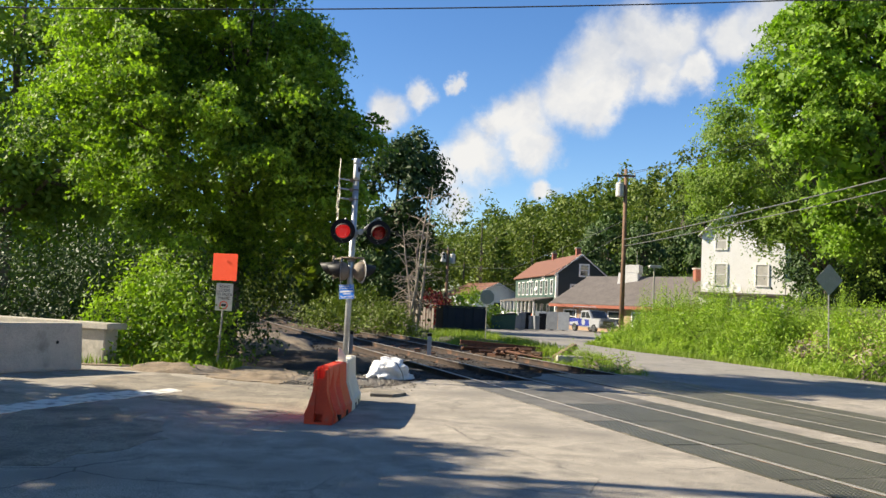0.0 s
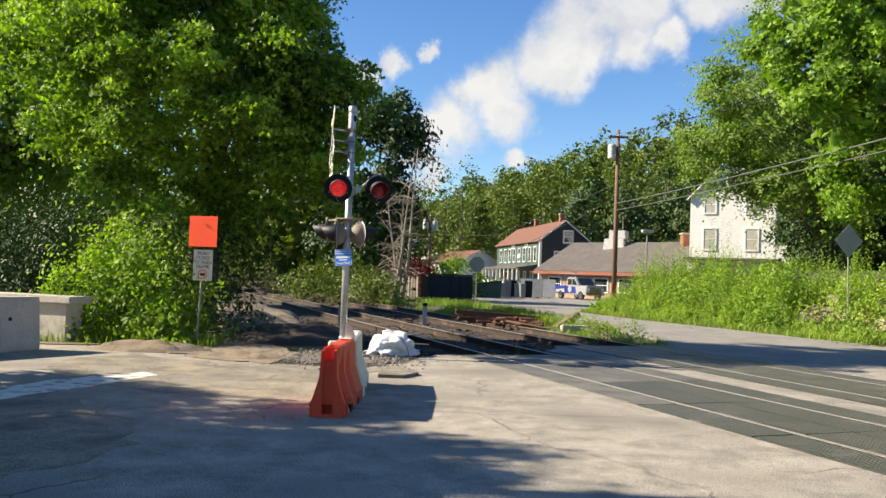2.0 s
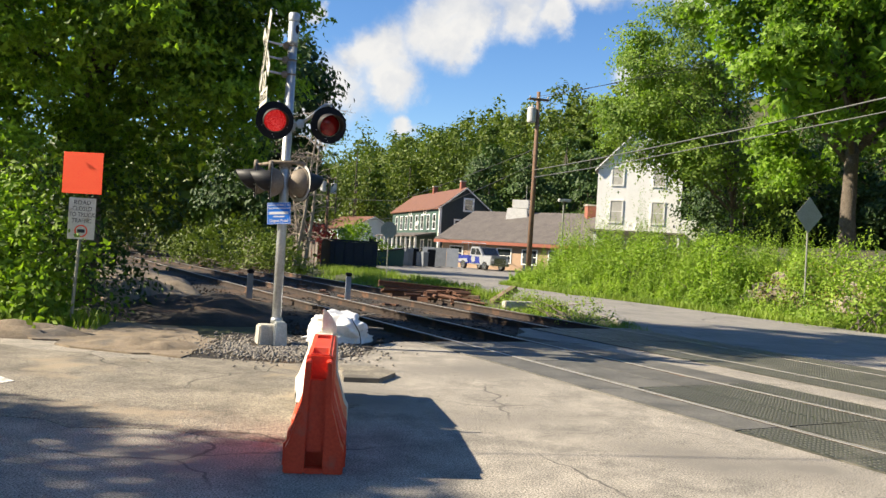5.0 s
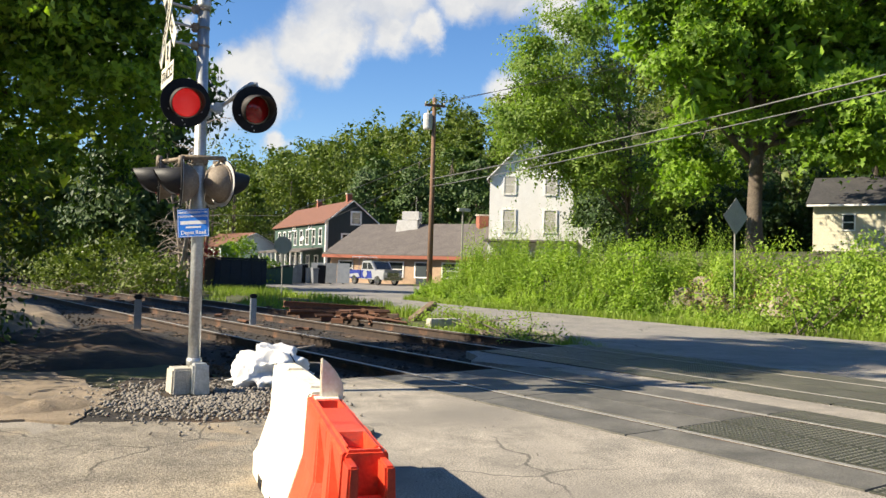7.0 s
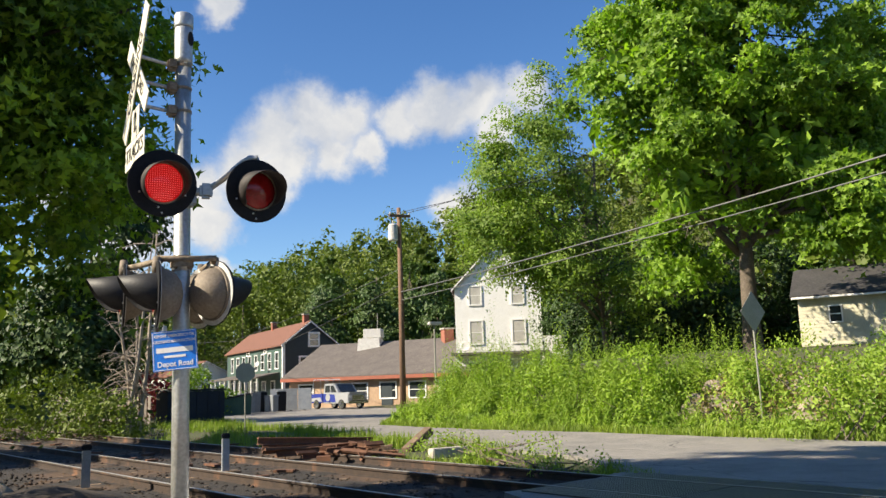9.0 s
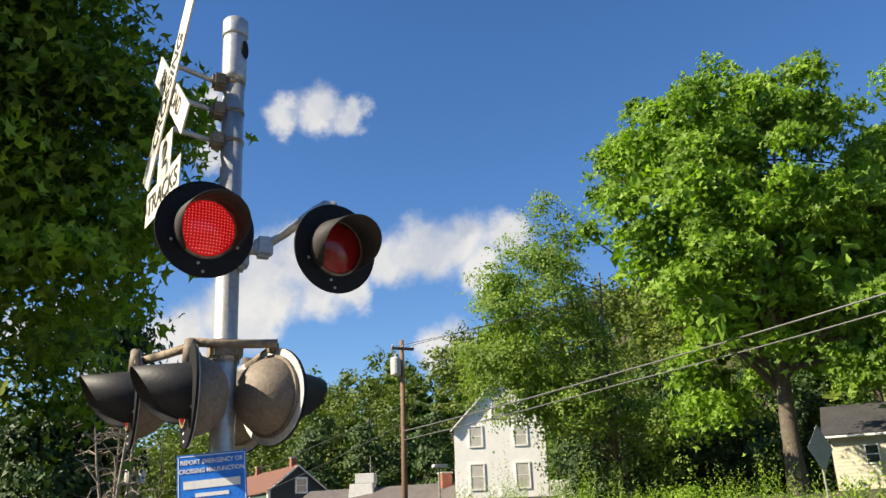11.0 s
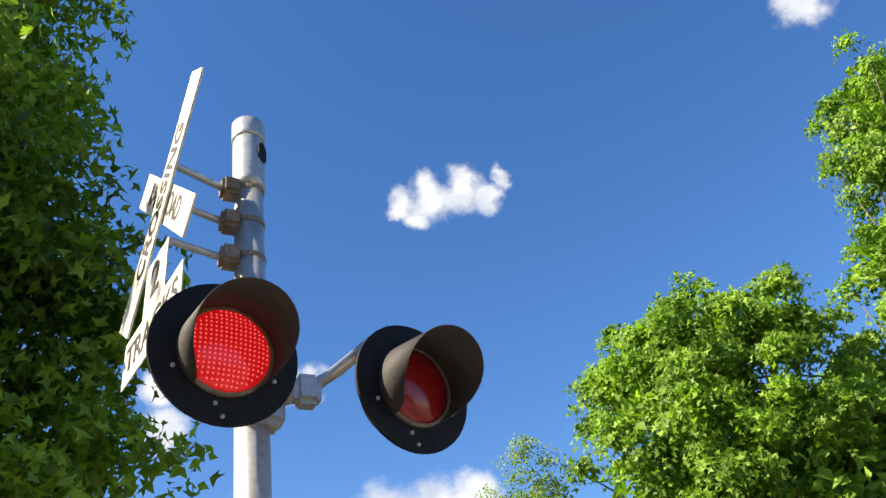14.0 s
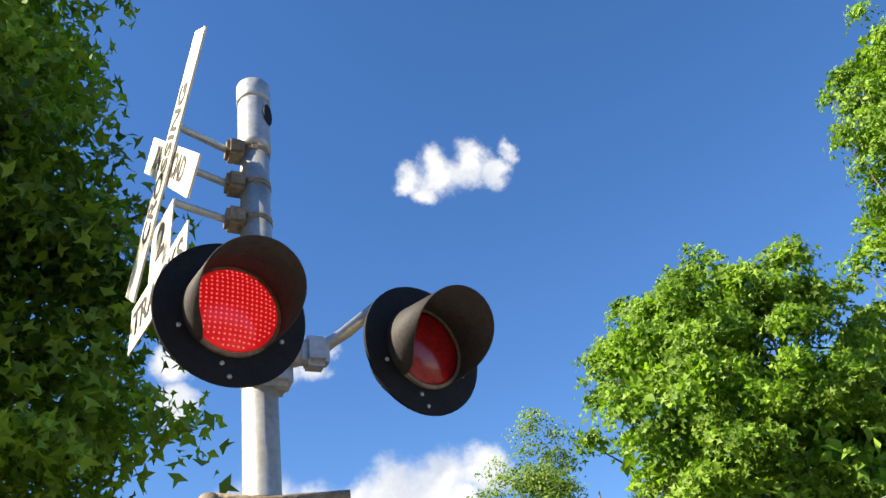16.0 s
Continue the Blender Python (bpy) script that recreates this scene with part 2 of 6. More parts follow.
M_PANELTOP = mat("smooth_worn_panel", (0.085, 0.082, 0.072), (0.15, 0.142, 0.124), scale=1.4, fine=90, speck=0.15, rough=0.7, bump=0.2, vary=0.12, stain=(0.06, 0.06, 0.052), stain_scale=1.2, stain_at=0.6)
M_TREAD = mat("worn_tread", (0.125, 0.122, 0.098), (0.07, 0.07, 0.056), scale=1.6, fine=120, rough=0.36, bump=0.2)
M_CONC = mat("pale_concrete", (0.50, 0.46, 0.39), (0.40, 0.37, 0.32), scale=2.0, fine=60, rough=0.93, bump=0.35, stain=(0.27, 0.25, 0.21), stain_scale=1.4, stain_at=0.6)
M_GALV = mat("silver_paint", (0.52, 0.53, 0.53), (0.42, 0.43, 0.43), scale=5, fine=40, rough=0.42, metal=0.55, bump=0.08, stain=(0.30, 0.28, 0.25), stain_scale=4, stain_at=0.66)
M_GALV_DARK = mat("rusted_fitting", (0.30, 0.25, 0.19), (0.20, 0.15, 0.10), scale=12, fine=60, rough=0.75, metal=0.3, bump=0.3)
M_BLACK = mat("black_paint", (0.009, 0.010, 0.013), (0.015, 0.015, 0.018), scale=8, fine=70, rough=0.7, bump=0.06, spec=0.2)
M_VISOR = mat("visor_paint", (0.032, 0.028, 0.028), (0.05, 0.044, 0.043), scale=5, fine=60, rough=0.65, bump=0.1, spec=0.3)
M_HOOD = mat("hood_paint", (0.012, 0.013, 0.017), (0.02, 0.02, 0.024), scale=5, fine=60, rough=0.55, bump=0.08, spec=0.35)
M_HOUSING = mat("weathered_housing", (0.165, 0.135, 0.105), (0.20, 0.165, 0.13), scale=3, fine=50, rough=0.7, metal=0.2, bump=0.15)
M_LIGHTGREY = mat("grey_sheet", (0.55, 0.54, 0.52), (0.45, 0.44, 0.42), scale=5, fine=50, rough=0.7, bump=0.05)
M_SIGNWHITE = mat("weathered_white_sign", (0.74, 0.71, 0.62), (0.66, 0.62, 0.52), scale=4, fine=50, rough=0.55, bump=0.05, stain=(0.42, 0.35, 0.24), stain_scale=6, stain_at=0.68)
M_INK = mat("black_ink", (0.02, 0.02, 0.02), (0.03, 0.03, 0.03), scale=10, rough=0.6, bump=0)
M_BLUE = mat("blue_sign", (0.02, 0.19, 0.74), (0.024, 0.21, 0.78), scale=4, rough=0.4, bump=0.02)
M_WHITE_INK = mat("white_ink", (0.85, 0.85, 0.85), (0.8, 0.8, 0.8), scale=10, rough=0.5, bump=0)
M_ORANGE = mat("orange_sign", (1.0, 0.085, 0.016), (0.97, 0.075, 0.014), scale=4, rough=0.6, bump=0.03)
M_PLASTIC_R = mat("red_plastic", (0.74, 0.075, 0.025), (0.66, 0.06, 0.02), scale=5, fine=60, rough=0.5, bump=0.08, stain=(0.50, 0.12, 0.07), stain_scale=3.5, stain_at=0.62)
M_PLASTIC_W = mat("cream_plastic", (0.80, 0.74, 0.62), (0.74, 0.67, 0.53), scale=5, fine=60, rough=0.55, bump=0.08, stain=(0.60, 0.46, 0.22), stain_scale=4, stain_at=0.66)
M_TARP = mat("white_tarp", (0.78, 0.78, 0.78), (0.68, 0.68, 0.69), scale=5, fine=30, rough=0.5, bump=0.4, stain=(0.45, 0.36, 0.24), stain_scale=4, stain_at=0.68)
M_BARK = mat("bark", (0.09, 0.07, 0.055), (0.14, 0.115, 0.09), scale=6, fine=24, rough=0.95, bump=1.0)
M_DEADWOOD = mat("grey_deadwood", (0.24, 0.20, 0.16), (0.33, 0.28, 0.23), scale=6, fine=30, rough=0.95, bump=0.6)
M_POLE = mat("pole_timber", (0.21, 0.125, 0.08), (0.15, 0.092, 0.06), scale=3, fine=40, rough=0.9, bump=0.5)
M_WIRE = mat("cable", (0.13, 0.13, 0.125), (0.10, 0.10, 0.097), scale=3, rough=0.5, bump=0)
M_WIRE_DARK = mat("dark_cable", (0.03, 0.03, 0.03), (0.04, 0.04, 0.04), scale=3, rough=0.6, bump=0)
M_GREEN_WALL = mat("green_siding", (0.045, 0.085, 0.07), (0.055, 0.095, 0.08), scale=3, fine=20, rough=0.75, bump=0.1)
# gable-end colour: dark paint, darkened further for the shade on that side
M_DARK_WALL = mat("dark_shaded_siding", (0.020, 0.032, 0.038), (0.026, 0.038, 0.044), scale=3, fine=20, rough=0.75, bump=0.1)
M_RED_ROOF = mat("red_shingle", (0.175, 0.078, 0.05), (0.135, 0.062, 0.042), scale=2, fine=14, rough=0.9, bump=0.4)
M_GREY_ROOF = mat("grey_shingle", (0.088, 0.076, 0.07), (0.12, 0.104, 0.094), scale=1.5, fine=12, rough=0.9, bump=0.4)
M_DARK_ROOF = mat("dark_shingle", (0.032, 0.031, 0.032), (0.05, 0.047, 0.047), scale=1.5, fine=12, rough=0.9, bump=0.4)
M_WHITE = mat("white_paint", (0.80, 0.79, 0.76), (0.74, 0.73, 0.70), scale=2, fine=30, rough=0.65, bump=0.06)
M_CREAM = mat("cream_siding", (0.56, 0.53, 0.40), (0.50, 0.47, 0.35), scale=2, fine=30, rough=0.7, bump=0.06)
M_TAN = mat("tan_brick", (0.42, 0.29, 0.19), (0.34, 0.23, 0.15), scale=3, fine=15, rough=0.85, bump=0.3)
M_REDTRIM = mat("red_fascia", (0.30, 0.09, 0.05), (0.24, 0.07, 0.04), scale=3, rough=0.7, bump=0.05)
M_BRICK = mat("red_brick", (0.32, 0.12, 0.075), (0.24, 0.09, 0.06), scale=6, fine=30, rough=0.9, bump=0.4)
M_GLASS = mat("window_glass", (0.02, 0.025, 0.03), (0.03, 0.035, 0.04), scale=2, rough=0.08, bump=0, spec=0.8)
M_TYRE = mat("tyre", (0.02, 0.02, 0.02), (0.03, 0.03, 0.03), scale=8, rough=0.85, bump=0.2)
M_CHROME = mat("chrome", (0.6, 0.6, 0.6), (0.5, 0.5, 0.5), scale=5, rough=0.2, metal=1.0, bump=0)
M_TRUCK = mat("blue_car_paint", (0.03, 0.045, 0.22), (0.035, 0.05, 0.25), scale=3, rough=0.25, bump=0)
M_TRUCKW = mat("silver_car_paint", (0.42, 0.43, 0.45), (0.38, 0.39, 0.41), scale=3, rough=0.28, metal=0.3, bump=0)
M_NAVY = mat("navy_cover", (0.016, 0.022, 0.036), (0.022, 0.028, 0.044), scale=2, fine=20, rough=0.75, bump=0.2)
M_BINGREEN = mat("dark_green_bin", (0.02, 0.07, 0.05), (0.03, 0.085, 0.06), scale=3, rough=0.6, bump=0.1)
M_BINGREY = mat("grey_bin", (0.22, 0.24, 0.27), (0.28, 0.30, 0.33), scale=3, rough=0.6, bump=0.1, vary=0.3)
M_FENCE = mat("grey_fence_board", (0.20, 0.17, 0.15), (0.28, 0.24, 0.21), scale=3, fine=25, rough=0.95, bump=0.4, vary=0.3)
M_ROCK = mat("field_stone", (0.34, 0.28, 0.21), (0.25, 0.21, 0.17), scale=4, fine=25, rough=0.95, bump=0.8, vary=0.25)
M_GREYMETAL = mat("sign_back", (0.29, 0.29, 0.25), (0.25, 0.25, 0.21), scale=4, rough=0.6, metal=0.3, bump=0.05)
M_PAINTLINE = mat("worn_road_paint", (0.68, 0.66, 0.60), (0.55, 0.53, 0.48), scale=5, fine=70, rough=0.8, bump=0.3, stain=(0.20, 0.19, 0.17), stain_scale=5, stain_at=0.55)
L_MAPLE = leaf_mat("maple_leaf", (0.044, 0.094, 0.012), (0.33, 0.475, 0.048), 0.42, patch=0.6)
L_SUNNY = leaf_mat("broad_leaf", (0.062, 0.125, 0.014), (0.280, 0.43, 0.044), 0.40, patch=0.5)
L_LOCUST = leaf_mat("feathery_leaf", (0.11, 0.175, 0.030), (0.235, 0.33, 0.055), 0.40)
L_FOREST = leaf_mat("forest_leaf", (0.036, 0.068, 0.012), (0.170, 0.215, 0.028), 0.22, patch=0.11, single=0.2)
# leaf colour darkened to stand for the shade inside undergrowth and woods
L_DARK_LEAF = leaf_mat("shade_dark_leaf", (0.020, 0.044, 0.012), (0.055, 0.098, 0.022), 0.12)
L_HEMLOCK = leaf_mat("hemlock_needle", (0.032, 0.064, 0.016), (0.085, 0.140, 0.030), 0.16, patch=0.3, single=0.25)
L_WEED = leaf_mat("weed_leaf", (0.12, 0.21, 0.026), (0.33, 0.44, 0.058), 0.36, patch=0.9, single=0.2)
L_GRASS = leaf_mat("grass_blade", (0.12, 0.19, 0.022), (0.28, 0.36, 0.05), 0.33, patch=0.6)
L_SHRUB = leaf_mat("shrub_leaf", (0.085, 0.155, 0.016), (0.27, 0.39, 0.040), 0.40, patch=0.5)
L_REDBUSH = leaf_mat("red_bush_leaf", (0.10, 0.012, 0.02), (0.20, 0.03, 0.04), 0.3)


def lens_mat(name, lit):
    m = mat(name, (0.30, 0.012, 0.012) if not lit else (0.42, 0.014, 0.014), (0.24, 0.008, 0.008) if not lit else (0.38, 0.010, 0.010), scale=8, rough=0.16, bump=0)
    if lit:
        nt, nl = m.node_tree.nodes, m.node_tree.links
        bsdf = nt["Principled BSDF"]
        bsdf.inputs["Emission Color"].default_value = (1.0, 0.012, 0.014, 1)
        bsdf.inputs["Emission Strength"].default_value = 0.14
    return m


M_LENS_ON, M_LENS_OFF = lens_mat("lit_red_lens", True), lens_mat("unlit_red_lens", False)
M_LED = bpy.data.materials.new("led_dot")
M_LED.use_nodes = True
M_LED.node_tree.nodes["Principled BSDF"].inputs["Base Color"].default_value = (0.9, 0.2, 0.2, 1)
M_LED.node_tree.nodes["Principled BSDF"].inputs["Emission Color"].default_value = (1.0, 0.13, 0.12, 1)
M_LED.node_tree.nodes["Principled BSDF"].inputs["Emission Strength"].default_value = 0.30


# ---- building helpers ----
def link_mesh(name, me, material, parent=None, label=""):
    ob = new(name, me)
    if material and not me.materials:
        me.materials.append(material)
    if parent:
        ob.parent = parent
    if label:
        ob["label"] = label
    return ob


def part(name, bm, material, parent=None, label="", smooth=False):
    """Links a bmesh as one mesh object under a thing or part."""
    me = bpy.data.meshes.new(name)
    bm.to_mesh(me)
    bm.free()
    if smooth:
        me.polygons.foreach_set("use_smooth", [True] * len(me.polygons))
    return link_mesh(name, me, material, parent, label)


def thing(name, at=(0, 0, 0), label="", category="", group="", rz=0.0):
    ob = new(name)
    ob.empty_display_size = 0.2
    ob.matrix_world = pose(*at, 0, 0, rz)
    return tagged(ob, label, category, group)


def box(sx, sy, sz, at=(0, 0, 0), bevel=0.0, rot=None, bm=None, taper=1.0):
    """A box centred on at in x and y that stands on at's z; taper scales its top."""
    own = bm is None
    bm = bm or bmesh.new()
    vs = []
    for z, k in ((0, 1.0), (sz, taper)):
        for x, y in ((-1, -1), (1, -1), (1, 1), (-1, 1)):
            v = Vector((x * sx / 2 * k, y * sy / 2 * k, z))
            if rot:
                v = rot @ v
            vs.append(bm.verts.new(v + Vector(at)))
    for f in ((3, 2, 1, 0), (4, 5, 6, 7), (0, 1, 5, 4), (1, 2, 6, 5), (2, 3, 7, 6), (3, 0, 4, 7)):
        bm.faces.new([vs[i] for i in f])
    if bevel and own:
        bmesh.ops.bevel(bm, geom=bm.edges[:], offset=bevel, segments=2, affect="EDGES")
    return bm


def prism(outline, depth, axis="y", at=0.0, bevel=0.0):
    """An outline in two axes pushed out along the third."""
    bm = bmesh.new()
    rings = []
    for k in (at, at + depth):
        ring = []
        for a, b in outline:
            co = {"y": (a, k, b), "x": (k, a, b), "z": (a, b, k)}[axis]
            ring.append(bm.verts.new(co))
        rings.append(ring)
    n = len(outline)
    bm.faces.new(rings[0])
    bm.faces.new(rings[1][::-1])
    for i in range(n):
        bm.faces.new((rings[0][i], rings[1][i], rings[1][(i + 1) % n], rings[0][(i + 1) % n]))
    bmesh.ops.recalc_face_normals(bm, faces=bm.faces[:])
    if bevel:
        bmesh.ops.bevel(bm, geom=bm.edges[:], offset=bevel, segments=2, affect="EDGES")
    return bm


def tube(points, radii, sides=10, bm=None, cap=True):
    """A tapered tube through points."""
    bm = bm or bmesh.new()
    if not isinstance(radii, (list, tuple)):
        radii = [radii] * len(points)
    pts = [Vector(p) for p in points]
    rings = []
    for i, p in enumerate(pts):
        d = (pts[min(i + 1, len(pts) - 1)] - pts[max(i - 1, 0)]).normalized()
        ref = Vector((1, 0, 0)) if abs(d.x) < 0.8 else Vector((0, 1, 0))
        u = d.cross(ref).normalized()
        v = d.cross(u)
        rings.append([bm.verts.new(p + (u * math.cos(6.28318 * k / sides) + v * math.sin(6.28318 * k / sides)) * radii[i]) for k in range(sides)])
    for r0, r1 in zip(rings, rings[1:]):
        for k in range(sides):
            bm.faces.new((r0[k], r0[(k + 1) % sides], r1[(k + 1) % sides], r1[k]))
    if cap:
        bm.faces.new(rings[0][::-1])
        bm.faces.new(rings[-1])
    return bm


def lathe(profile, sides=32, bm=None):
    """A profile of (radius, height) turned about z."""
    bm = bm or bmesh.new()
    rings = []
    for r, z in profile:
        rings.append([bm.verts.new((r * math.cos(6.28318 * k / sides), r * math.sin(6.28318 * k / sides), z)) for k in range(sides)])
    for r0, r1 in zip(rings, rings[1:]):
        for k in range(sides):
            bm.faces.new((r0[k], r0[(k + 1) % sides], r1[(k + 1) % sides], r1[k]))
    bm.faces.new(rings[0][::-1])
    bm.faces.new(rings[-1])
    return bm


def words(name, text, size, material, parent, m, label="", squeeze=1.0, bold=0.0):
    """Flat lettering as a mesh, centred on m, reading along m's x."""
    cu = bpy.data.curves.new(name, "FONT")
    cu.body, cu.size, cu.align_x, cu.align_y, cu.extrude, cu.offset = text, size, "CENTER", "CENTER", 0.001, bold
    tmp = bpy.data.objects.new(name, cu)
    me = bpy.data.meshes.new_from_object(tmp)
    bpy.data.objects.remove(tmp)
    ob = link_mesh(name, me, material, parent, label)
    ob.matrix_basis = m @ Matrix.Diagonal((squeeze, 1, 1, 1))
    return ob


def mesh_np(name, verts, faces, material, parent=None, label=""):
    """A mesh from arrays of triangles or quads."""
    me = bpy.data.meshes.new(name)
    k = faces.shape[1]
    me.vertices.add(len(verts))
    me.vertices.foreach_set("co", np.asarray(verts, dtype=np.float32).ravel())
    me.loops.add(faces.size)
    me.loops.foreach_set("vertex_index", faces.astype(np.int32).ravel())
    me.polygons.add(len(faces))
    me.polygons.foreach_set("loop_start", np.arange(0, faces.size, k, dtype=np.int32))
    me.update(calc_edges=True)
    return link_mesh(name, me, material, parent, label)


rng_np = np.random.default_rng(5)


def lobed_leaf():
    """A three-lobed leaf of unit length, folded along its midrib, as triangles from its stalk."""
    ang = np.radians([-90, 2, 50, 90, 130, 178])
    rad = np.array([0.34, 0.66, 0.25, 0.74, 0.25, 0.66])
    rim = np.stack([rad * np.cos(ang), rad * np.sin(ang), 0.22 * np.abs(rad * np.cos(ang)) - 0.12 * np.maximum(0, rad * np.sin(ang))], 1)
    return rim, np.array([[0, 1, 2], [0, 2, 3], [0, 3, 4], [0, 4, 5]])


def small_leaf():
    """A pointed leaf folded along its midrib: two triangles."""
    verts = np.array([[0, -0.5, 0], [0.27, 0.0, 0.09], [0, 0.5, -0.05], [-0.27, 0.0, 0.09]])
    return verts, np.array([[0, 1, 2], [0, 2, 3]])


def narrow_leaf():
    """A long pointed leaf that bends over at its tip."""
    verts = np.array([[0, -0.5, 0], [0.13, -0.05, 0.04], [0, 0.5, -0.16], [-0.13, -0.05, 0.04]])
    return verts, np.array([[0, 1, 2], [0, 2, 3]])


def blade():
    verts = np.array([[-0.5, 0, 0], [0.5, 0, 0], [0.32, 0.1, 0.6], [-0.32, 0.1, 0.6], [0, 0.32, 1.0]])
    return verts, np.array([[0, 1, 2], [0, 2, 3], [3, 2, 4]])


def scatter(name, shape, centres, sizes, material, parent=None, label="", up=0.65, normals=None, along=None):
    """Many small leaves at centres, facing mostly up (or along normals), as one mesh."""
    v0, f0 = shape
    n = len(centres)
    nrm = rng_np.normal(size=(n, 3)) * (1 - up) + (np.array([0, 0, up * 1.6]) if normals is None else normals * up * 1.6)
    nrm /= np.linalg.norm(nrm, axis=1, keepdims=True)
    t = rng_np.normal(size=(n, 3))
    u = np.cross(nrm, t)
    u /= np.linalg.norm(u, axis=1, keepdims=True)
    w = np.cross(nrm, u)
    if along is not None:       # the leaf's length follows a given direction
        w = along - nrm * np.sum(along * nrm, axis=1, keepdims=True)
        w /= np.linalg.norm(w, axis=1, keepdims=True)
        u = np.cross(w, nrm)
    s = np.asarray(sizes).reshape(-1, 1, 1)
    verts = centres[:, None, :] + s * (v0[None, :, 0:1] * u[:, None] + v0[None, :, 1:2] * w[:, None] + v0[None, :, 2:3] * nrm[:, None])
    faces = f0[None] + (np.arange(n) * len(v0))[:, None, None]
    return mesh_np(name, verts.reshape(-1, 3), faces.reshape(-1, 3), material, parent, label)


def masses(blobs, n, size, seed, low=0.35, reach=(0.62, 0.98)):
    """Rounded leafy masses that lie over the outside of larger ellipsoids, with hollows between."""
    rg = np.random.default_rng(seed)
    vol = np.array([b[3] * b[4] * b[5] for b in blobs]) ** 0.67
    res = []
    for k in rg.choice(len(blobs), size=n, p=vol / vol.sum()):
        b = np.array(blobs[k])
        d = rg.normal(size=3)
        d[2] = d[2] if d[2] > 0 else d[2] * low * 2
        d /= np.linalg.norm(d)
        c = b[:3] + d * b[3:6] * rg.uniform(*reach)
        s = size * rg.uniform(0.65, 1.3)
        res.append((c[0], c[1], c[2], s * 1.05, s * 1.05, s * 0.72))
    return res


def crown_points(blobs, clumps, per, spread, gap=0.42, flat=0.55, seed=1, shell=0.55, grain=0.45, bough=0.75):
    """Leaf places: boughs fill the outer shell of ellipsoids (x, y, z, rx, ry, rz), with noisy gaps; a bough is a drooping layer of several leafy sprays."""
    rg = np.random.default_rng(seed)
    each = 8
    n = max(4, clumps // each)
    vol = np.array([b[3] * b[4] * b[5] for b in blobs]) ** 0.67
    pick = rg.choice(len(blobs), size=n, p=vol / vol.sum())
    bl = np.array(blobs)[pick]
    d = rg.normal(size=(n, 3))
    d /= np.linalg.norm(d, axis=1, keepdims=True)
    r = shell + (1 - shell) * rg.random(n) ** 0.6
    c = bl[:, :3] + d * r[:, None] * bl[:, 3:6]
    keep = np.array([noise.noise(Vector(p) * grain) * 0.5 + 0.5 > gap * 0.9 for p in c])
    c, d = c[keep], d[keep]
    m = len(c)
    reach = bough * rg.uniform(0.6, 1.25, size=(m, 1, 1))
    s = rg.normal(size=(m, each, 3)) * np.array([0.62, 0.62, 0.22]) * reach + d[:, None] * np.array([0.35, 0.35, 0.1]) * reach
    s[..., 2] -= 0.30 * (s[..., 0] ** 2 + s[..., 1] ** 2) / reach[..., 0]
    sprays = (c[:, None] + s).reshape(-1, 3)
    k = len(sprays)
    o = rg.normal(size=(k, per, 3)) * np.array([1, 1, flat]) * spread
    o[..., 2] -= 0.35 * (o[..., 0] ** 2 + o[..., 1] ** 2) / max(spread, 0.01)
    lean = (d[:, None] * 0.5 + s * (0.35 / bough)).reshape(-1, 3) * np.array([1, 1, 0.5]) + np.array([0, 0, 0.38]) + np.array(sun_dir) * 0.15 + rg.normal(size=(k, 3)) * 0.40
    face = (lean[:, None] + o * (0.3 / max(spread, 0.01)) * np.array([1, 1, 0.3])).reshape(-1, 3)
    face /= np.linalg.norm(face, axis=1, keepdims=True)
    return (sprays[:, None] + o).reshape(-1, 3), sprays, face


def trunk_mesh(base, top, r0, r1, limbs, seed, sides=10):
    """A bent tapered trunk with limbs that reach to the given places."""
    rg = random.Random(seed)
    bm = bmesh.new()
    b, t = Vector(base), Vector(top)
    pts = [b.lerp(t, k / 7) + Vector((rg.uniform(-1, 1), rg.uniform(-1, 1), 0)) * 0.12 * (k > 0) for k in range(8)]
    radii = [r0 * 1.35] + [r0 + (r1 - r0) * k / 7 for k in range(1, 8)]
    tube(pts, radii, sides, bm)
    for end in limbs:
        k = rg.uniform(0.25, 0.95)
        s = b.lerp(t, k)
        e = Vector(end)
        mid = s.lerp(e, 0.5) + Vector((rg.uniform(-0.4, 0.4), rg.uniform(-0.4, 0.4), rg.uniform(0.0, 0.7)))
        rr = (r0 + (r1 - r0) * k) * 0.55
        tube([s, s.lerp(mid, 0.5) + Vector((0, 0, 0.1)), mid, mid.lerp(e, 0.6), e], [rr, rr * 0.8, rr * 0.55, rr * 0.32, 0.015], 6, bm)
    return bm


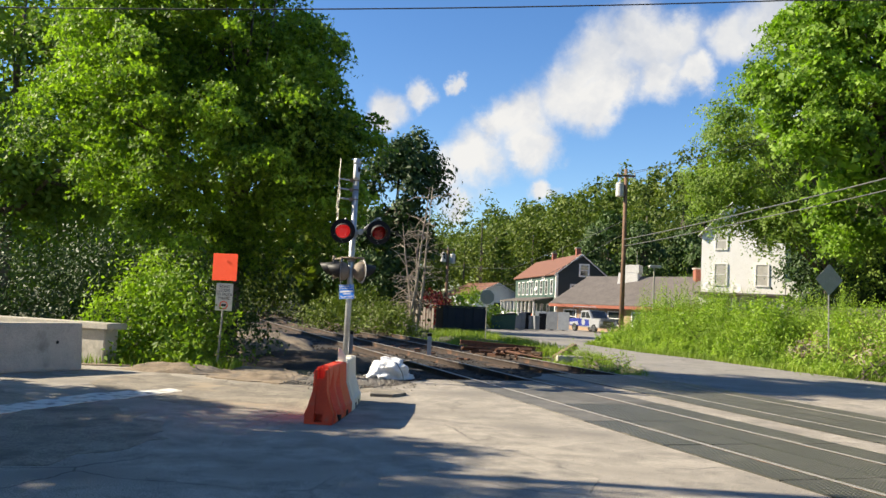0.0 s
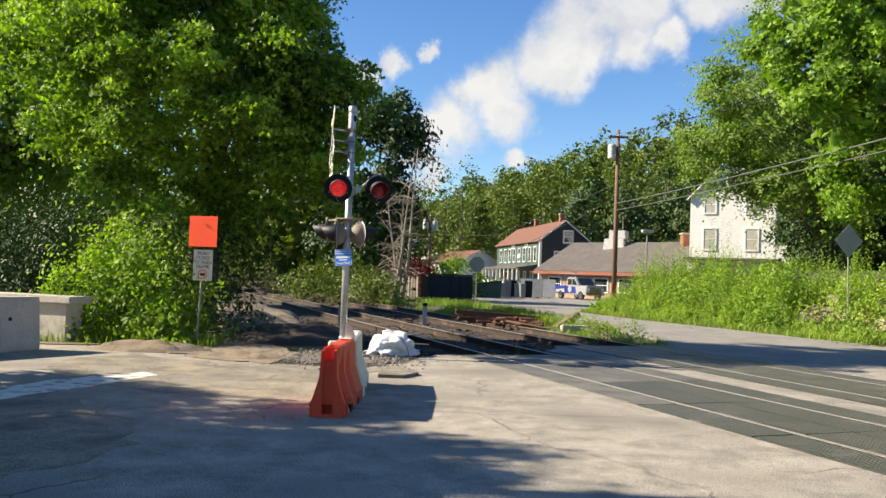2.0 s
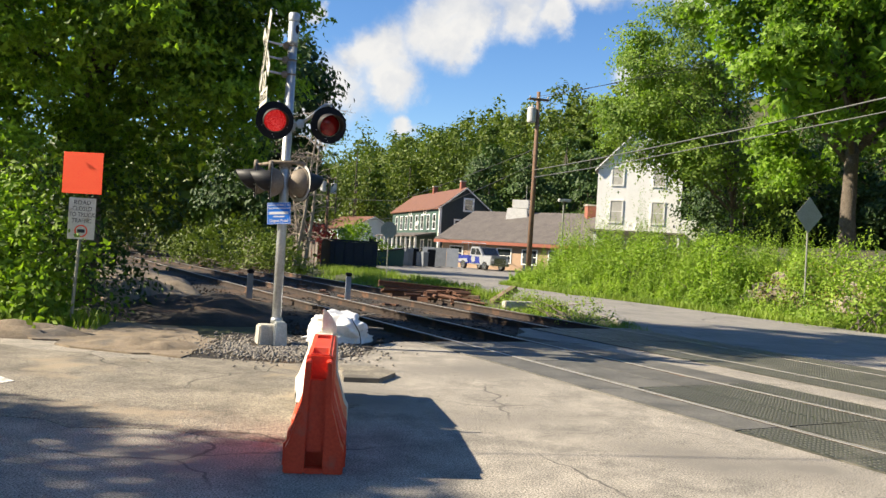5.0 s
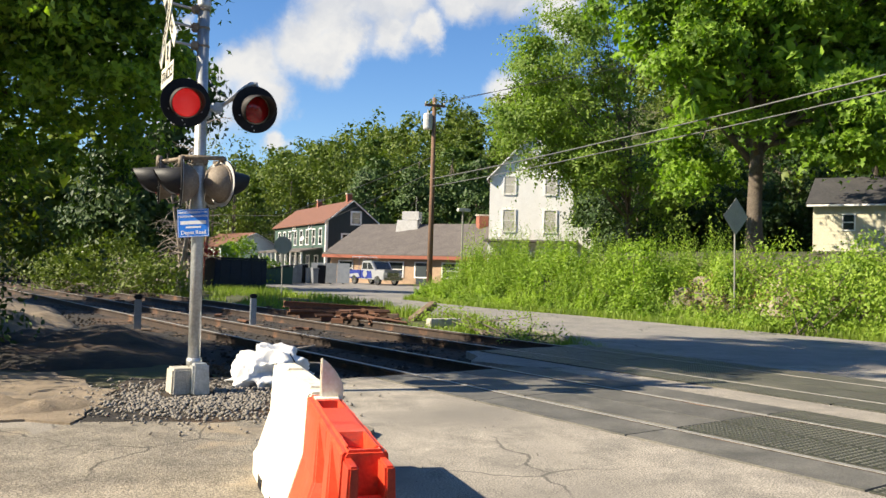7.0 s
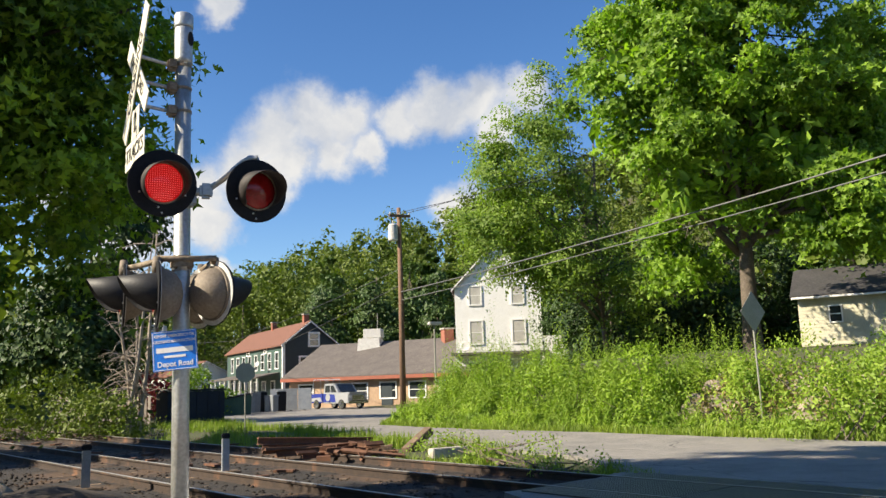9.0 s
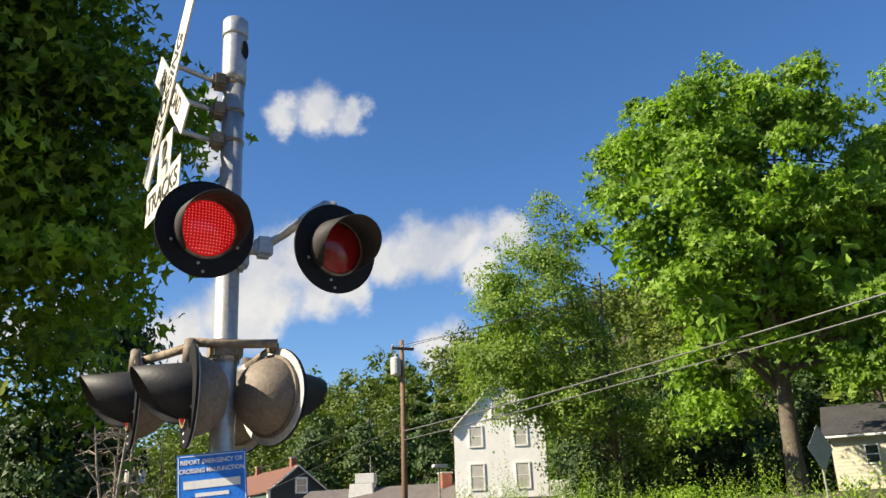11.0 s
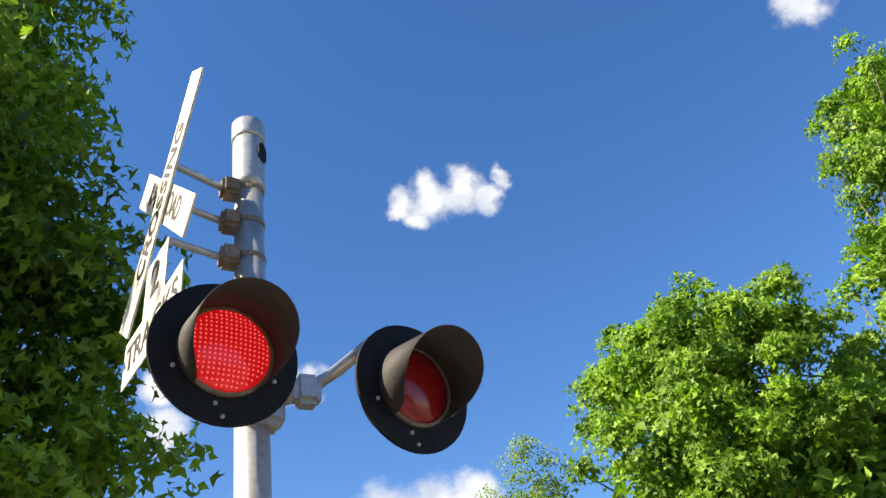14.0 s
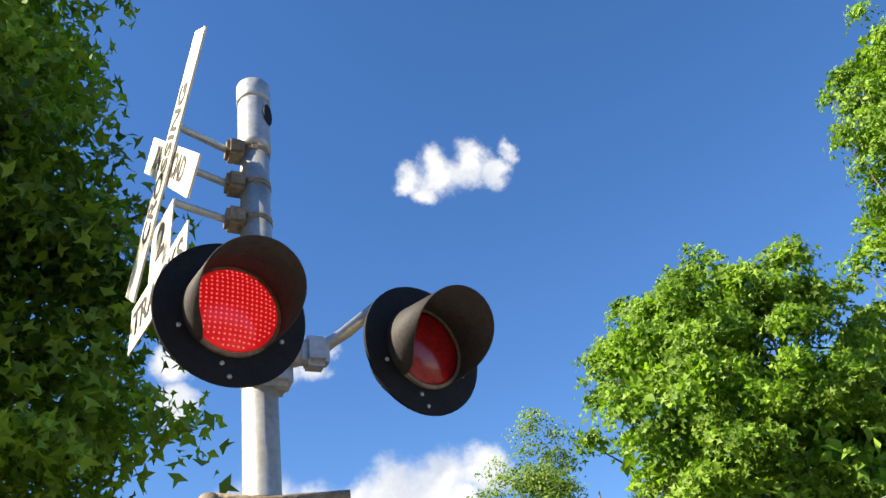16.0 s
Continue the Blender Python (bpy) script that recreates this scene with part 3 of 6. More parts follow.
def tree(name, base, height, blobs, clumps, per, spread, leaf_size, leaf, leaf_m, label, category="tree", r0=0.3, seed=1, gap=0.42, flat=0.55, up=0.65, group="", limbs=26, shell=0.55, trunk_m=None, grain=0.45, bough=0.75, lumps=0, lump=1.0, inner=0, inner_size=0.4, reach=(0.62, 0.98), extra=()):
    solid = np.array(blobs)
    if lumps:
        blobs = masses(blobs, lumps, lump, seed, reach=reach) + list(extra)
    ob = thing(name, (0, 0, 0), label, category, group)
    pts, clump_c, face = crown_points(blobs, clumps, per, spread, gap, flat, seed, shell, grain, bough)
    rg = random.Random(seed)
    ends = [clump_c[rg.randrange(len(clump_c))] for _ in range(limbs)]
    part("trunk", trunk_mesh(base, (base[0], base[1], base[2] + height * 0.86), r0, 0.05, ends, seed), trunk_m or M_BARK, ob, smooth=True)
    sizes = leaf_size * (0.65 + 0.7 * np.random.default_rng(seed).random(len(pts)))
    scatter("crown", leaf, pts, sizes, leaf_m, ob, up=up, normals=face)
    if inner:       # filler leaves deep inside the crown, added to block light
        ri = np.random.default_rng(seed + 900)
        vol = solid[:, 3] * solid[:, 4] * solid[:, 5]
        b = solid[ri.choice(len(solid), size=inner, p=vol / vol.sum())]
        d = ri.normal(size=(inner, 3))
        d *= (0.62 * ri.random((inner, 1)) ** 0.45) / np.linalg.norm(d, axis=1, keepdims=True)
        scatter("inner_foliage", SMALL, b[:, :3] + d * b[:, 3:6], inner_size * (0.7 + 0.6 * ri.random(inner)), leaf_m, ob, up=0.2)
    return ob

# ---- ground and large structure ----
TD, TN = Vector((-0.313, 0.95, 0)).normalized(), Vector((0.95, 0.313, 0)).normalized()     # along and across the tracks


def on_track(o, s, z=0.0):
    p = TN * o + TD * s
    return Vector((p.x, p.y, z))


ROAD_Y = [0, 16, 20, 22.9, 25.2, 28.1, 33.1, 36.2, 42.7, 47, 53]
ROAD_X = [24, 18, 14.2, 13.3, 12.6, 11.6, 10.2, 8.9, 7.6, 9.5, 17]


def road_edge(y):
    return float(np.interp(y, ROAD_Y, ROAD_X))


def ease(a, b, v):
    k = min(1.0, max(0.0, (v - a) / (b - a)))
    return k * k * (3 - 2 * k)


def ground_z(x, y):
    z = -0.07
    o, s = x * TN.x + y * TN.y, x * TD.x + y * TD.y
    z -= 0.22 * ease(4.3, 5.2, o) * (1 - ease(12.4, 13.4, o)) * ease(16.6, 17.6, s)
    d = x - road_edge(y)
    if d > 0:
        rise = 0.25 * ease(0.2, 1.2, d) + 0.95 * ease(1.6, 4.0, d) + 1.3 * ease(4.5, 11, d)
        z += rise * ease(15, 21, y) * (1 - ease(44, 56, y))
    z += 0.12 * math.exp(-((o - 14.9) / 1.0) ** 2) * ease(33, 38, y) * (1 - ease(46, 52, y))
    z += 0.35 * ease(46, 56, y) * ease(13, 22, x)
    r = math.hypot(x, y)
    az = math.degrees(math.atan2(x, y))
    if y > 0:
        z += (6 + 1.2 * max(0, az)) * ease(92, 215, r) * ease(-14, 4, az) * (1 - 0.5 * ease(40, 80, az))
        z += 5 * ease(60, 170, r) * ease(-30, -60, -abs(az)) * (az < 0)
    z += 0.05 * noise.noise((x * 0.5, y * 0.5, 0)) * min(1, abs(r) / 20)
    return z


def axis(lo, hi, fine_lo, fine_hi, step):
    vals = list(np.arange(fine_lo, fine_hi, step))
    v, k = fine_hi, step
    while v < hi:
        vals.append(v)
        k *= 1.18
        v += k
    v, k = fine_lo - step, step
    while v > lo:
        vals.insert(0, v)
        k *= 1.18
        v -= k
    return np.array([lo] + vals + [hi])


gx, gy = axis(-1800, 1800, -14, 34, 0.7), axis(-1500, 2400, -6, 60, 0.7)
gv = np.array([(x, y, ground_z(x, y)) for y in gy for x in gx])
nx, ny = len(gx), len(gy)
gi = (np.arange(ny - 1)[:, None] * nx + np.arange(nx - 1)[None]).ravel()
ground = mesh_np("ground", gv, np.stack([gi, gi + 1, gi + nx + 1, gi + nx], 1), M_SOIL)
ground.data.polygons.foreach_set("use_smooth", [True] * len(ground.data.polygons))
tagged(ground, "grassy soil rising to a wooded hill", "ground", kind="structure")


def slab(name, outline, material, top, depth, label, category):
    bm = bmesh.new()
    f = bm.faces.new([bm.verts.new((x, y, top)) for x, y in outline])
    if f.normal.z < 0 or f.calc_area() and (f.normal_update() or f.normal.z < 0):
        f.normal_flip()
    geo = bmesh.ops.extrude_face_region(bm, geom=[f])
    for v in geo["geom"]:
        if isinstance(v, bmesh.types.BMVert):
            v.co.z = top - depth
    bmesh.ops.recalc_face_normals(bm, faces=bm.faces[:])
    bmesh.ops.triangulate(bm, faces=[q for q in bm.faces if len(q.verts) > 4])
    return tagged(part(name, bm, material), label, category, kind="structure")


def rough_edge(points, step=0.35, amount=0.10, seed=3):
    """A polyline cut into short stretches that wander, like a broken asphalt edge."""
    rg = random.Random(seed)
    res = []
    for (x0, y0), (x1, y1) in zip(points, points[1:]):
        n = max(1, int(math.hypot(x1 - x0, y1 - y0) / step))
        for k in range(n):
            t = k / n
            res.append((x0 + (x1 - x0) * t + rg.uniform(-amount, amount), y0 + (y1 - y0) * t + rg.uniform(-amount, amount)))
    res.append(points[-1])
    return res


near_edge = rough_edge([(-9, 17.6), (-6.2, 18.0), (-4.3, 18.3), (-2.8, 17.6), (-2.6, 16.2), (-1.6, 15.9), (-0.9, 16.9), (-0.2, 18.2), (1.2, 18.5), (3.4, 19.0)])
slab("pavement", [(-60, -20), (60, -20), (60, 10), (24, 13.5), (18, 16), (15.6, 18.6), (3.4, 19.0)] + near_edge[::-1][1:] + [(-40, 12)], M_ASPHALT, 0.0, 0.12,
     "worn sun-bleached asphalt at the level crossing with cracks", "pavement")
right_edge = [(road_edge(y) - 0.15, y) for y in (20, 22.9, 25.2, 28.1, 33.1, 36.2, 42.7, 47)]
slab("road", [(3.4, 19.02), (15.6, 18.62)] + rough_edge(right_edge, 0.6, 0.08, 5) + [(17, 53), (17, 70), (14, 77), (10.5, 83), (1.5, 85), (2.6, 60), (3.4, 50)] +
     rough_edge([(4.2, 44), (5.2, 35.5), (6.2, 25), (5.6, 22.6), (4.6, 22.0), (2.7, 21.3), (2.3, 20.0), (2.9, 19.05)], 0.5, 0.1, 7), M_ROAD, -0.004, 0.12, "grey asphalt road and parking lot beside the tracks", "road")
# darker ground where the road meets the side street, tree shade partly painted in
slab("darker_asphalt", rough_edge([(-14, -3), (-3.9, -3), (-3.2, 3.5), (-3.9, 6.6), (-3.0, 9.6), (-3.8, 11.2), (-5.6, 11.9), (-8.6, 14.6), (-14, 13.4), (-14, -3)], 0.3, 0.22, 9)[:-1], M_DARKER_ASPHALT, 0.006, 0.05,
     "rough asphalt with loose grit, darkened partly for tree shade", "pavement")
slab("darker_asphalt", rough_edge([(-5.4, 13.4), (-3.4, 12.2), (-1.7, 11.6), (-1.1, 13.0), (-1.5, 14.4), (-1.0, 15.6), (-1.7, 15.85), (-2.7, 16.0), (-3.0, 15.3), (-4.3, 15.9), (-5.4, 16.6), (-6.2, 15.2), (-5.4, 13.4)], 0.3, 0.16, 19)[:-1], M_BROWN_ASPHALT, 0.005, 0.05,
     "darker brownish asphalt with loose grit round the signal", "pavement")
# worn stop line
slab("stop_line", rough_edge([(-4.12, 13.8), (-4.42, 14.12), (-5.33, 12.85), (-5.95, 10.6), (-5.4, 10.5), (-4.9, 11.9), (-4.12, 13.8)], 0.16, 0.05, 4)[:-1], M_PAINTLINE, 0.011, 0.02,
     "worn white stop line painted on asphalt", "road marking")
slab("broken_asphalt", rough_edge([(-1.15, 14.3), (-0.75, 14.35), (-0.48, 14.75), (-0.7, 15.2), (-1.1, 15.15), (-1.15, 14.3)], 0.25, 0.05, 6)[:-1], M_DARKER_ASPHALT, 0.05, 0.07,
     "raised broken lump of dark asphalt", "asphalt lump")
dirt_o = rough_edge([(-8.6, 17.4), (-6.0, 17.9), (-4.2, 16.2), (-2.9, 15.6), (-2.7, 17.4), (-3.4, 18.9), (-6.5, 19.3), (-8.8, 18.6), (-8.6, 17.4)], 0.3, 0.12, 12)[:-1]
slab("dirt_verge", dirt_o, M_DIRT, 0.022, 0.15, "bare sandy dirt along the broken pavement edge", "dirt")


def heap(name, cx, cy, z0, rx, ry, hgt, material, label, category, seed, n=26, parent=None):
    """A low irregular mound on the ground."""
    bm = bmesh.new()
    bmesh.ops.create_grid(bm, x_segments=n, y_segments=n, size=1.0)
    for v in bm.verts:
        a, b = v.co.x, v.co.y
        r = math.hypot(a, b)
        nz = noise.fractal((a * 2.2 + seed, b * 2.2, seed), 0.8, 2.0, 4)
        edge = max(0.0, 1 - r ** 2)
        v.co = (cx + a * rx, cy + b * ry, z0 - 0.06 + (hgt + 0.06) * edge ** 0.7 * (1 + 0.35 * nz) + (0.03 * nz if r < 1 else -0.1))
    bmesh.ops.delete(bm, geom=[v for v in bm.verts if math.hypot((v.co.x - cx) / rx, (v.co.y - cy) / ry) > 1.08], context="VERTS")
    ob = part(name, bm, material, parent, smooth=True)
    if not parent:
        tagged(ob, label, category)
    return ob


heap("dirt_mound", -5.4, 17.3, 0.0, 1.3, 0.55, 0.13, M_DIRT, "low mound of pale sandy dirt at the pavement edge", "dirt mound", 2)
heap("dirt_mound", -3.5, 16.5, 0.0, 1.0, 0.55, 0.09, M_DIRT, "low mound of pale sandy dirt at the pavement edge", "dirt mound", 7)
tagged(heap("ballast_bank", -3.6, 23.2, -0.2, 2.2, 4.2, 0.32, M_BALLAST, "dark heaped ballast beside the rails", "ballast heap", 4), kind="stuff")
tagged(heap("ballast_bank", -5.6, 26.2, -0.1, 1.8, 3.6, 0.42, M_DIRT, "brown dirt bank beside the rails", "dirt bank", 24), kind="stuff")
tagged(heap("ballast_bank", -7.0, 31.0, -0.1, 2.2, 6.0, 0.35, M_DIRT, "brown dirt bank beside the rails", "dirt bank", 14), kind="stuff")

# track bed
bm = bmesh.new()
bmesh.ops.create_grid(bm, x_segments=30, y_segments=190, size=0.5)
for v in bm.verts:
    o, s = 8.9 + v.co.x * 9.6, 17.0 + (v.co.y + 0.5) * 95
    side = ease(0.30, 0.5, abs(v.co.x))
    p = on_track(o, s)
    v.co = (p.x, p.y, -0.148 - 0.25 * side + 0.035 * noise.noise((p.x * 3, p.y * 3, 1)))
tagged(part("track_bed", bm, M_BALLAST, smooth=True), "dark cinder ballast under the railway tracks", "ballast", kind="stuff")

RAIL_PROFILE = [(-0.068, -0.17), (0.068, -0.17), (0.068, -0.16), (0.012, -0.14), (0.010, -0.045), (0.036, -0.032), (0.036, -0.006), (0.026, 0.0), (-0.026, 0.0), (-0.036, -0.006), (-0.036, -0.032), (-0.010, -0.045), (-0.012, -0.14), (-0.068, -0.16)]


def rail(name, o, s0, s1, parent, material=M_RAILSIDE, lift=0.012, steps=2, head=True):
    bm = bmesh.new()
    rings = []
    for k in range(steps):
        s = s0 + (s1 - s0) * k / (steps - 1)
        rings.append([bm.verts.new(on_track(o + a, s, lift + b)) for a, b in RAIL_PROFILE])
    n = len(RAIL_PROFILE)
    for r0, r1 in zip(rings, rings[1:]):
        for i in range(n):
            bm.faces.new((r0[i], r0[(i + 1) % n], r1[(i + 1) % n], r1[i]))
    bm.faces.new(rings[0])
    bm.faces.new(rings[-1][::-1])
    bmesh.ops.recalc_face_normals(bm, faces=bm.faces[:])
    ob = part(name, bm, material, parent)
    if head:
        part("running_surface", prism([(0, 0), (1, 0), (1, 1), (0, 1)], 1, "z"), M_RAIL, ob, "worn bright rail head").matrix_basis = Matrix.Translation(on_track(o - 0.031, s0, lift + 0.001)) @ Matrix(((TN.x * 0.062, TD.x * (s1 - s0), 0, 0), (TN.y * 0.062, TD.y * (s1 - s0), 0, 0), (0, 0, 0.004, 0), (0, 0, 0, 1)))
    return ob


TRACKS = (6.575, 10.0)
GAUGE = 1.45
track_things = []
for o in TRACKS:
    tr = thing("railway_track", on_track(o + GAUGE / 2, 17), "railway track with worn steel rails on timber ties", "railway track", "railway tracks")
    tr.matrix_world = Matrix.Identity(4)
    for side in (0, GAUGE):
        rail("rail", o + side, -14, 112, tr)
    tie_me = None
    for k in range(110):
        s = 17.9 + k * 0.56 + random.uniform(-0.03, 0.03)
        c = on_track(o + GAUGE / 2 + random.uniform(-0.05, 0.05), s, -0.30)
        if tie_me is None:
            tie = part("tie", box(2.5, 0.22, 0.145, bevel=0.012), M_TIE, tr)
            tie_me = tie.data
        else:
            tie = link_mesh("tie", tie_me, M_TIE, tr)
        tie.matrix_world = Matrix.Translation(c) @ pose(0, 0, 0, 0, 0, math.degrees(math.atan2(TN.y, TN.x)) + random.uniform(-1.5, 1.5))
    track_things.append(tr)

# rubber crossing panels: between the rails two rows, and one row outside each rail
PANEL_LEN = 2.05


def panel_mesh(w):
    """A panel with a raised diamond tread and chamfered edges."""
    bm = box(w - 0.016, PANEL_LEN - 0.026, 0.05, (0, 0, -0.041))
    nw, nl = max(4, int(w / 0.052)), int(PANEL_LEN / 0.062)
    for i in range(nw):
        for j in range(nl):
            x = -w / 2 + (i + 0.5 + 0.5 * (j % 2) - 0.25) * w / nw
            y = -PANEL_LEN / 2 + (j + 0.5) * PANEL_LEN / nl
            if abs(x) < w / 2 - 0.03:
                vs = [bm.verts.new((x + a, y + b, 0.009 + c)) for a, b, c in ((-0.017, 0, 0), (0, -0.023, 0), (0.017, 0, 0), (0, 0.023, 0), (0, 0, 0.009))]
                for q in range(4):
                    bm.faces.new((vs[q], vs[(q + 1) % 4], vs[4])).material_index = 1
    return bm


turn_z = math.degrees(math.atan2(TD.y, TD.x)) - 90
for o, s1 in zip(TRACKS, (17.2, 19.3)):
    cross = thing("level_crossing", (0, 0, 0), "black rubber level crossing panels with a diamond tread between the rails", "crossing panels", "level crossing panels")
    half = (GAUGE - 0.16) / 2
    rows_p = ((o - 0.34, 0.56), (o + 0.08 + half / 2, half), (o + 0.08 + half * 1.5, half), (o + GAUGE + 0.34, 0.56))
    for oc, w in rows_p:
        base = panel_mesh(w)
        me = bpy.data.meshes.new("panel")
        me.materials.append(M_RUBBER)
        me.materials.append(M_TREAD)
        base.to_mesh(me)
        base.free()
        plain = box(w - 0.016, PANEL_LEN - 0.026, 0.05, (0, 0, -0.041))
        me_plain = bpy.data.meshes.new("panel")
        me_plain.materials.append(M_PANELTOP)
        plain.to_mesh(me_plain)
        plain.free()
        k = 0
        while s1 - (k + 1) * PANEL_LEN > -4:
            worn = o == TRACKS[0] and k < (2 if oc > o else 3)
            p = link_mesh("panel", me_plain if worn else me, M_PANELTOP if worn else M_RUBBER, cross)
            p.matrix_world = Matrix.Translation(on_track(oc, s1 - (k + 0.5) * PANEL_LEN, 0.006)) @ pose(0, 0, 0, random.uniform(-0.15, 0.15), 0, turn_z)
            k += 1


# ---- crossing signal ----
signal = thing("crossing_signal", (0, 0, 0), "silver railway crossing signal mast with red flashing lights and crossbuck", "crossing signal")
FOOT, HEAD = Vector((-1.90, 17.2, 0.0)), Vector((-1.915, 17.62, 4.61))


def mast_at(z):
    return FOOT.lerp(HEAD, z / 4.61)


bm = box(0.25, 0.30, 0.28, bevel=0.02, taper=0.92)
f = part("concrete_foot", bm, M_CONC, signal)
f.matrix_world = Matrix.Translation((-2.03, 17.18, 0.0)) @ pose(0, 0, 0, 0, 0, 12)
f2 = part("base_casting", box(0.19, 0.20, 0.33, bevel=0.02, taper=0.85), M_GALV, signal)
f2.matrix_world = Matrix.Translation((-1.85, 17.10, 0.0)) @ pose(0, 0, 0, 0, 0, 12)
part("mast", tube([mast_at(0.05), mast_at(2.0), mast_at(4.25)], 0.064, 24), M_GALV, signal, smooth=True)
part("mast_sleeve", tube([mast_at(4.19), mast_at(4.23), mast_at(4.50), mast_at(4.515)], [0.072, 0.074, 0.074, 0.070], 24), M_GALV, signal, smooth=True)
part("mast_cap", tube([mast_at(4.52), mast_at(4.53), mast_at(4.635), mast_at(4.645)], [0.074, 0.079, 0.079, 0.070], 24), M_GALV, signal, "round silver cap", smooth=True)
# black disc set on the sleeve in place of the shade inside an opening
hole = part("sleeve_opening_shade", lathe([(0.036, -0.002), (0.038, 0.004)], 16), M_BLACK, signal, "black disc for the shaded opening in the mast sleeve")
hole.matrix_world = Matrix.Translation(mast_at(4.41) + Vector((0.052, -0.053, 0))) @ Vector((0.70, -0.71, 0)).to_track_quat("Z", "Y").to_matrix().to_4x4() @ Matrix.Diagonal((0.9, 1.7, 1, 1))
for z in (0.30, 2.42, 3.02):
    part("mast_collar", tube([mast_at(z), mast_at(z + 0.07)], 0.078, 20), M_GALV, signal, smooth=True)


def flashing_light(centre, bearing, lit, parent, tilt=0.0, hood_m=None, back_m=None):
    """A round black backboard with lens, hood and housing; it faces bearing (degrees from +y towards +x)."""
    a = radians(bearing)
    facing = Vector((math.sin(a), math.cos(a), math.tan(radians(tilt))))
    m = Matrix.Translation(centre) @ facing.to_track_quat("Z", "Y").to_matrix().to_4x4()
    lamp = part("backboard", lathe([(0.235, -0.012), (0.254, -0.010), (0.254, 0.002), (0.236, 0.004), (0.12, 0.006)], 56), M_BLACK, parent)
    lamp.matrix_world = m
    part("lens_ring", lathe_ring(0.148, 0.160, 0.006, 0.020, 48), M_GALV_DARK, lamp)
    part("lens", lathe([(0.149, 0.006), (0.149, 0.014), (0.13, 0.026), (0.09, 0.038), (0.04, 0.044), (0.012, 0.045)], 40), M_LENS_ON if lit else M_LENS_OFF, lamp, "lit red lens" if lit else "unlit red lens", smooth=True)
    if lit:
        bmd = bmesh.new()
        for i in range(-8, 9):
            for j in range(-8, 9):
                x, y = i * 0.0165, j * 0.0165
                r = math.hypot(x, y)
                if r < 0.138:
                    z = 0.046 - 0.019 * (r / 0.149) ** 2 - 0.004 * (r > 0.12)
                    vs = [bmd.verts.new((x + 0.0042 * c, y + 0.0042 * s, z + 0.002)) for c, s in ((1, 0), (0, 1), (-1, 0), (0, -1))]
                    bmd.faces.new(vs)
        part("led_grid", bmd, M_LED, lamp)
    # hood: a sleeve cut back below
    bmh = bmesh.new()
    outer, inner = [], []
    n = 40
    for k in range(n + 1):
        ang = radians(-52 + 284 * k / n)
        up = (math.sin(ang) + 0.79) / 1.79
        length = 0.03 + 0.245 * max(0.0, up) ** 0.5
        droop = -0.035 * max(0.0, up)
        ring = []
        for r, dz in ((0.163, 0), (0.163, 1), (0.159, 1), (0.159, 0)):
            ring.append(bmh.verts.new((r * math.cos(ang) * (1 + 0.03 * dz), r * math.sin(ang) + droop * dz, 0.004 + length * dz)))
        outer.append(ring)
    for r0, r1 in zip(outer, outer[1:]):
        for i in range(3):
            bmh.faces.new((r0[i], r1[i], r1[i + 1], r0[i + 1]))
    for ring in (outer[0], outer[-1]):
        bmh.faces.new(ring)
    bmesh.ops.recalc_face_normals(bmh, faces=bmh.faces[:])
    part("hood", bmh, hood_m or M_VISOR, lamp, smooth=True)
    if back_m:
        part("board_back", lathe_ring(0.19, 0.251, -0.0165, -0.0125, 48), back_m, lamp, "pale grey back of the board")
    part("housing", lathe([(0.20, -0.012), (0.20, -0.035), (0.188, -0.08), (0.155, -0.135), (0.10, -0.175), (0.035, -0.19)], 36), M_HOUSING, lamp, smooth=True)
    bmr = lathe_ring(0.198, 0.214, -0.036, -0.014, 36)
    part("housing_rim", bmr, M_HOUSING, lamp)
    for ang, r in ((270, 0.225), (262, 0.186), (205, 0.186), (335, 0.186)):
        b = part("bolt", lathe([(0.008, 0.003), (0.008, 0.009), (0.004, 0.012)], 8), M_GALV, lamp)
        b.matrix_basis = Matrix.Translation((r * math.cos(radians(ang)), r * math.sin(radians(ang)), 0.0))
    return lamp


def lathe_ring(r0, r1, z0, z1, sides):
    bm = bmesh.new()
    loops = []
    for r, z in ((r0, z0), (r1, z0), (r1, z1), (r0, z1)):
        loops.append([bm.verts.new((r * math.cos(6.28318 * k / sides), r * math.sin(6.28318 * k / sides), z)) for k in range(sides)])
    for i in range(4):
        a, b = loops[i], loops[(i + 1) % 4]
        for k in range(sides):
            bm.faces.new((a[k], a[(k + 1) % sides], b[(k + 1) % sides], b[k]))
    return bm


LAMP_L, LAMP_R = Vector((-2.080, 17.10, 3.045)), Vector((-1.355, 17.25, 3.06))
flashing_light(LAMP_L, 171, True, signal, tilt=-4)
flashing_light(LAMP_R, 166, False, signal, tilt=-4)
mid = mast_at(3.02)
part("junction_box", box(0.17, 0.13, 0.17, (mid.x + 0.02, mid.y - 0.03, 2.95), bevel=0.02), M_GALV, signal)
armp = [mid + Vector((0.06, -0.04, 0.04)), (-1.75, 17.35, 3.06), (-1.62, 17.34, 3.155), (-1.45, 17.34, 3.32), (-1.40, 17.34, 3.355), (-1.345, 17.34, 3.36), (-1.325, 17.35, 3.31), (-1.325, 17.35, 3.16)]
part("arm", tube(armp, [0.034, 0.034, 0.025, 0.023, 0.024, 0.025, 0.027, 0.03], 12), M_GALV, signal, smooth=True)
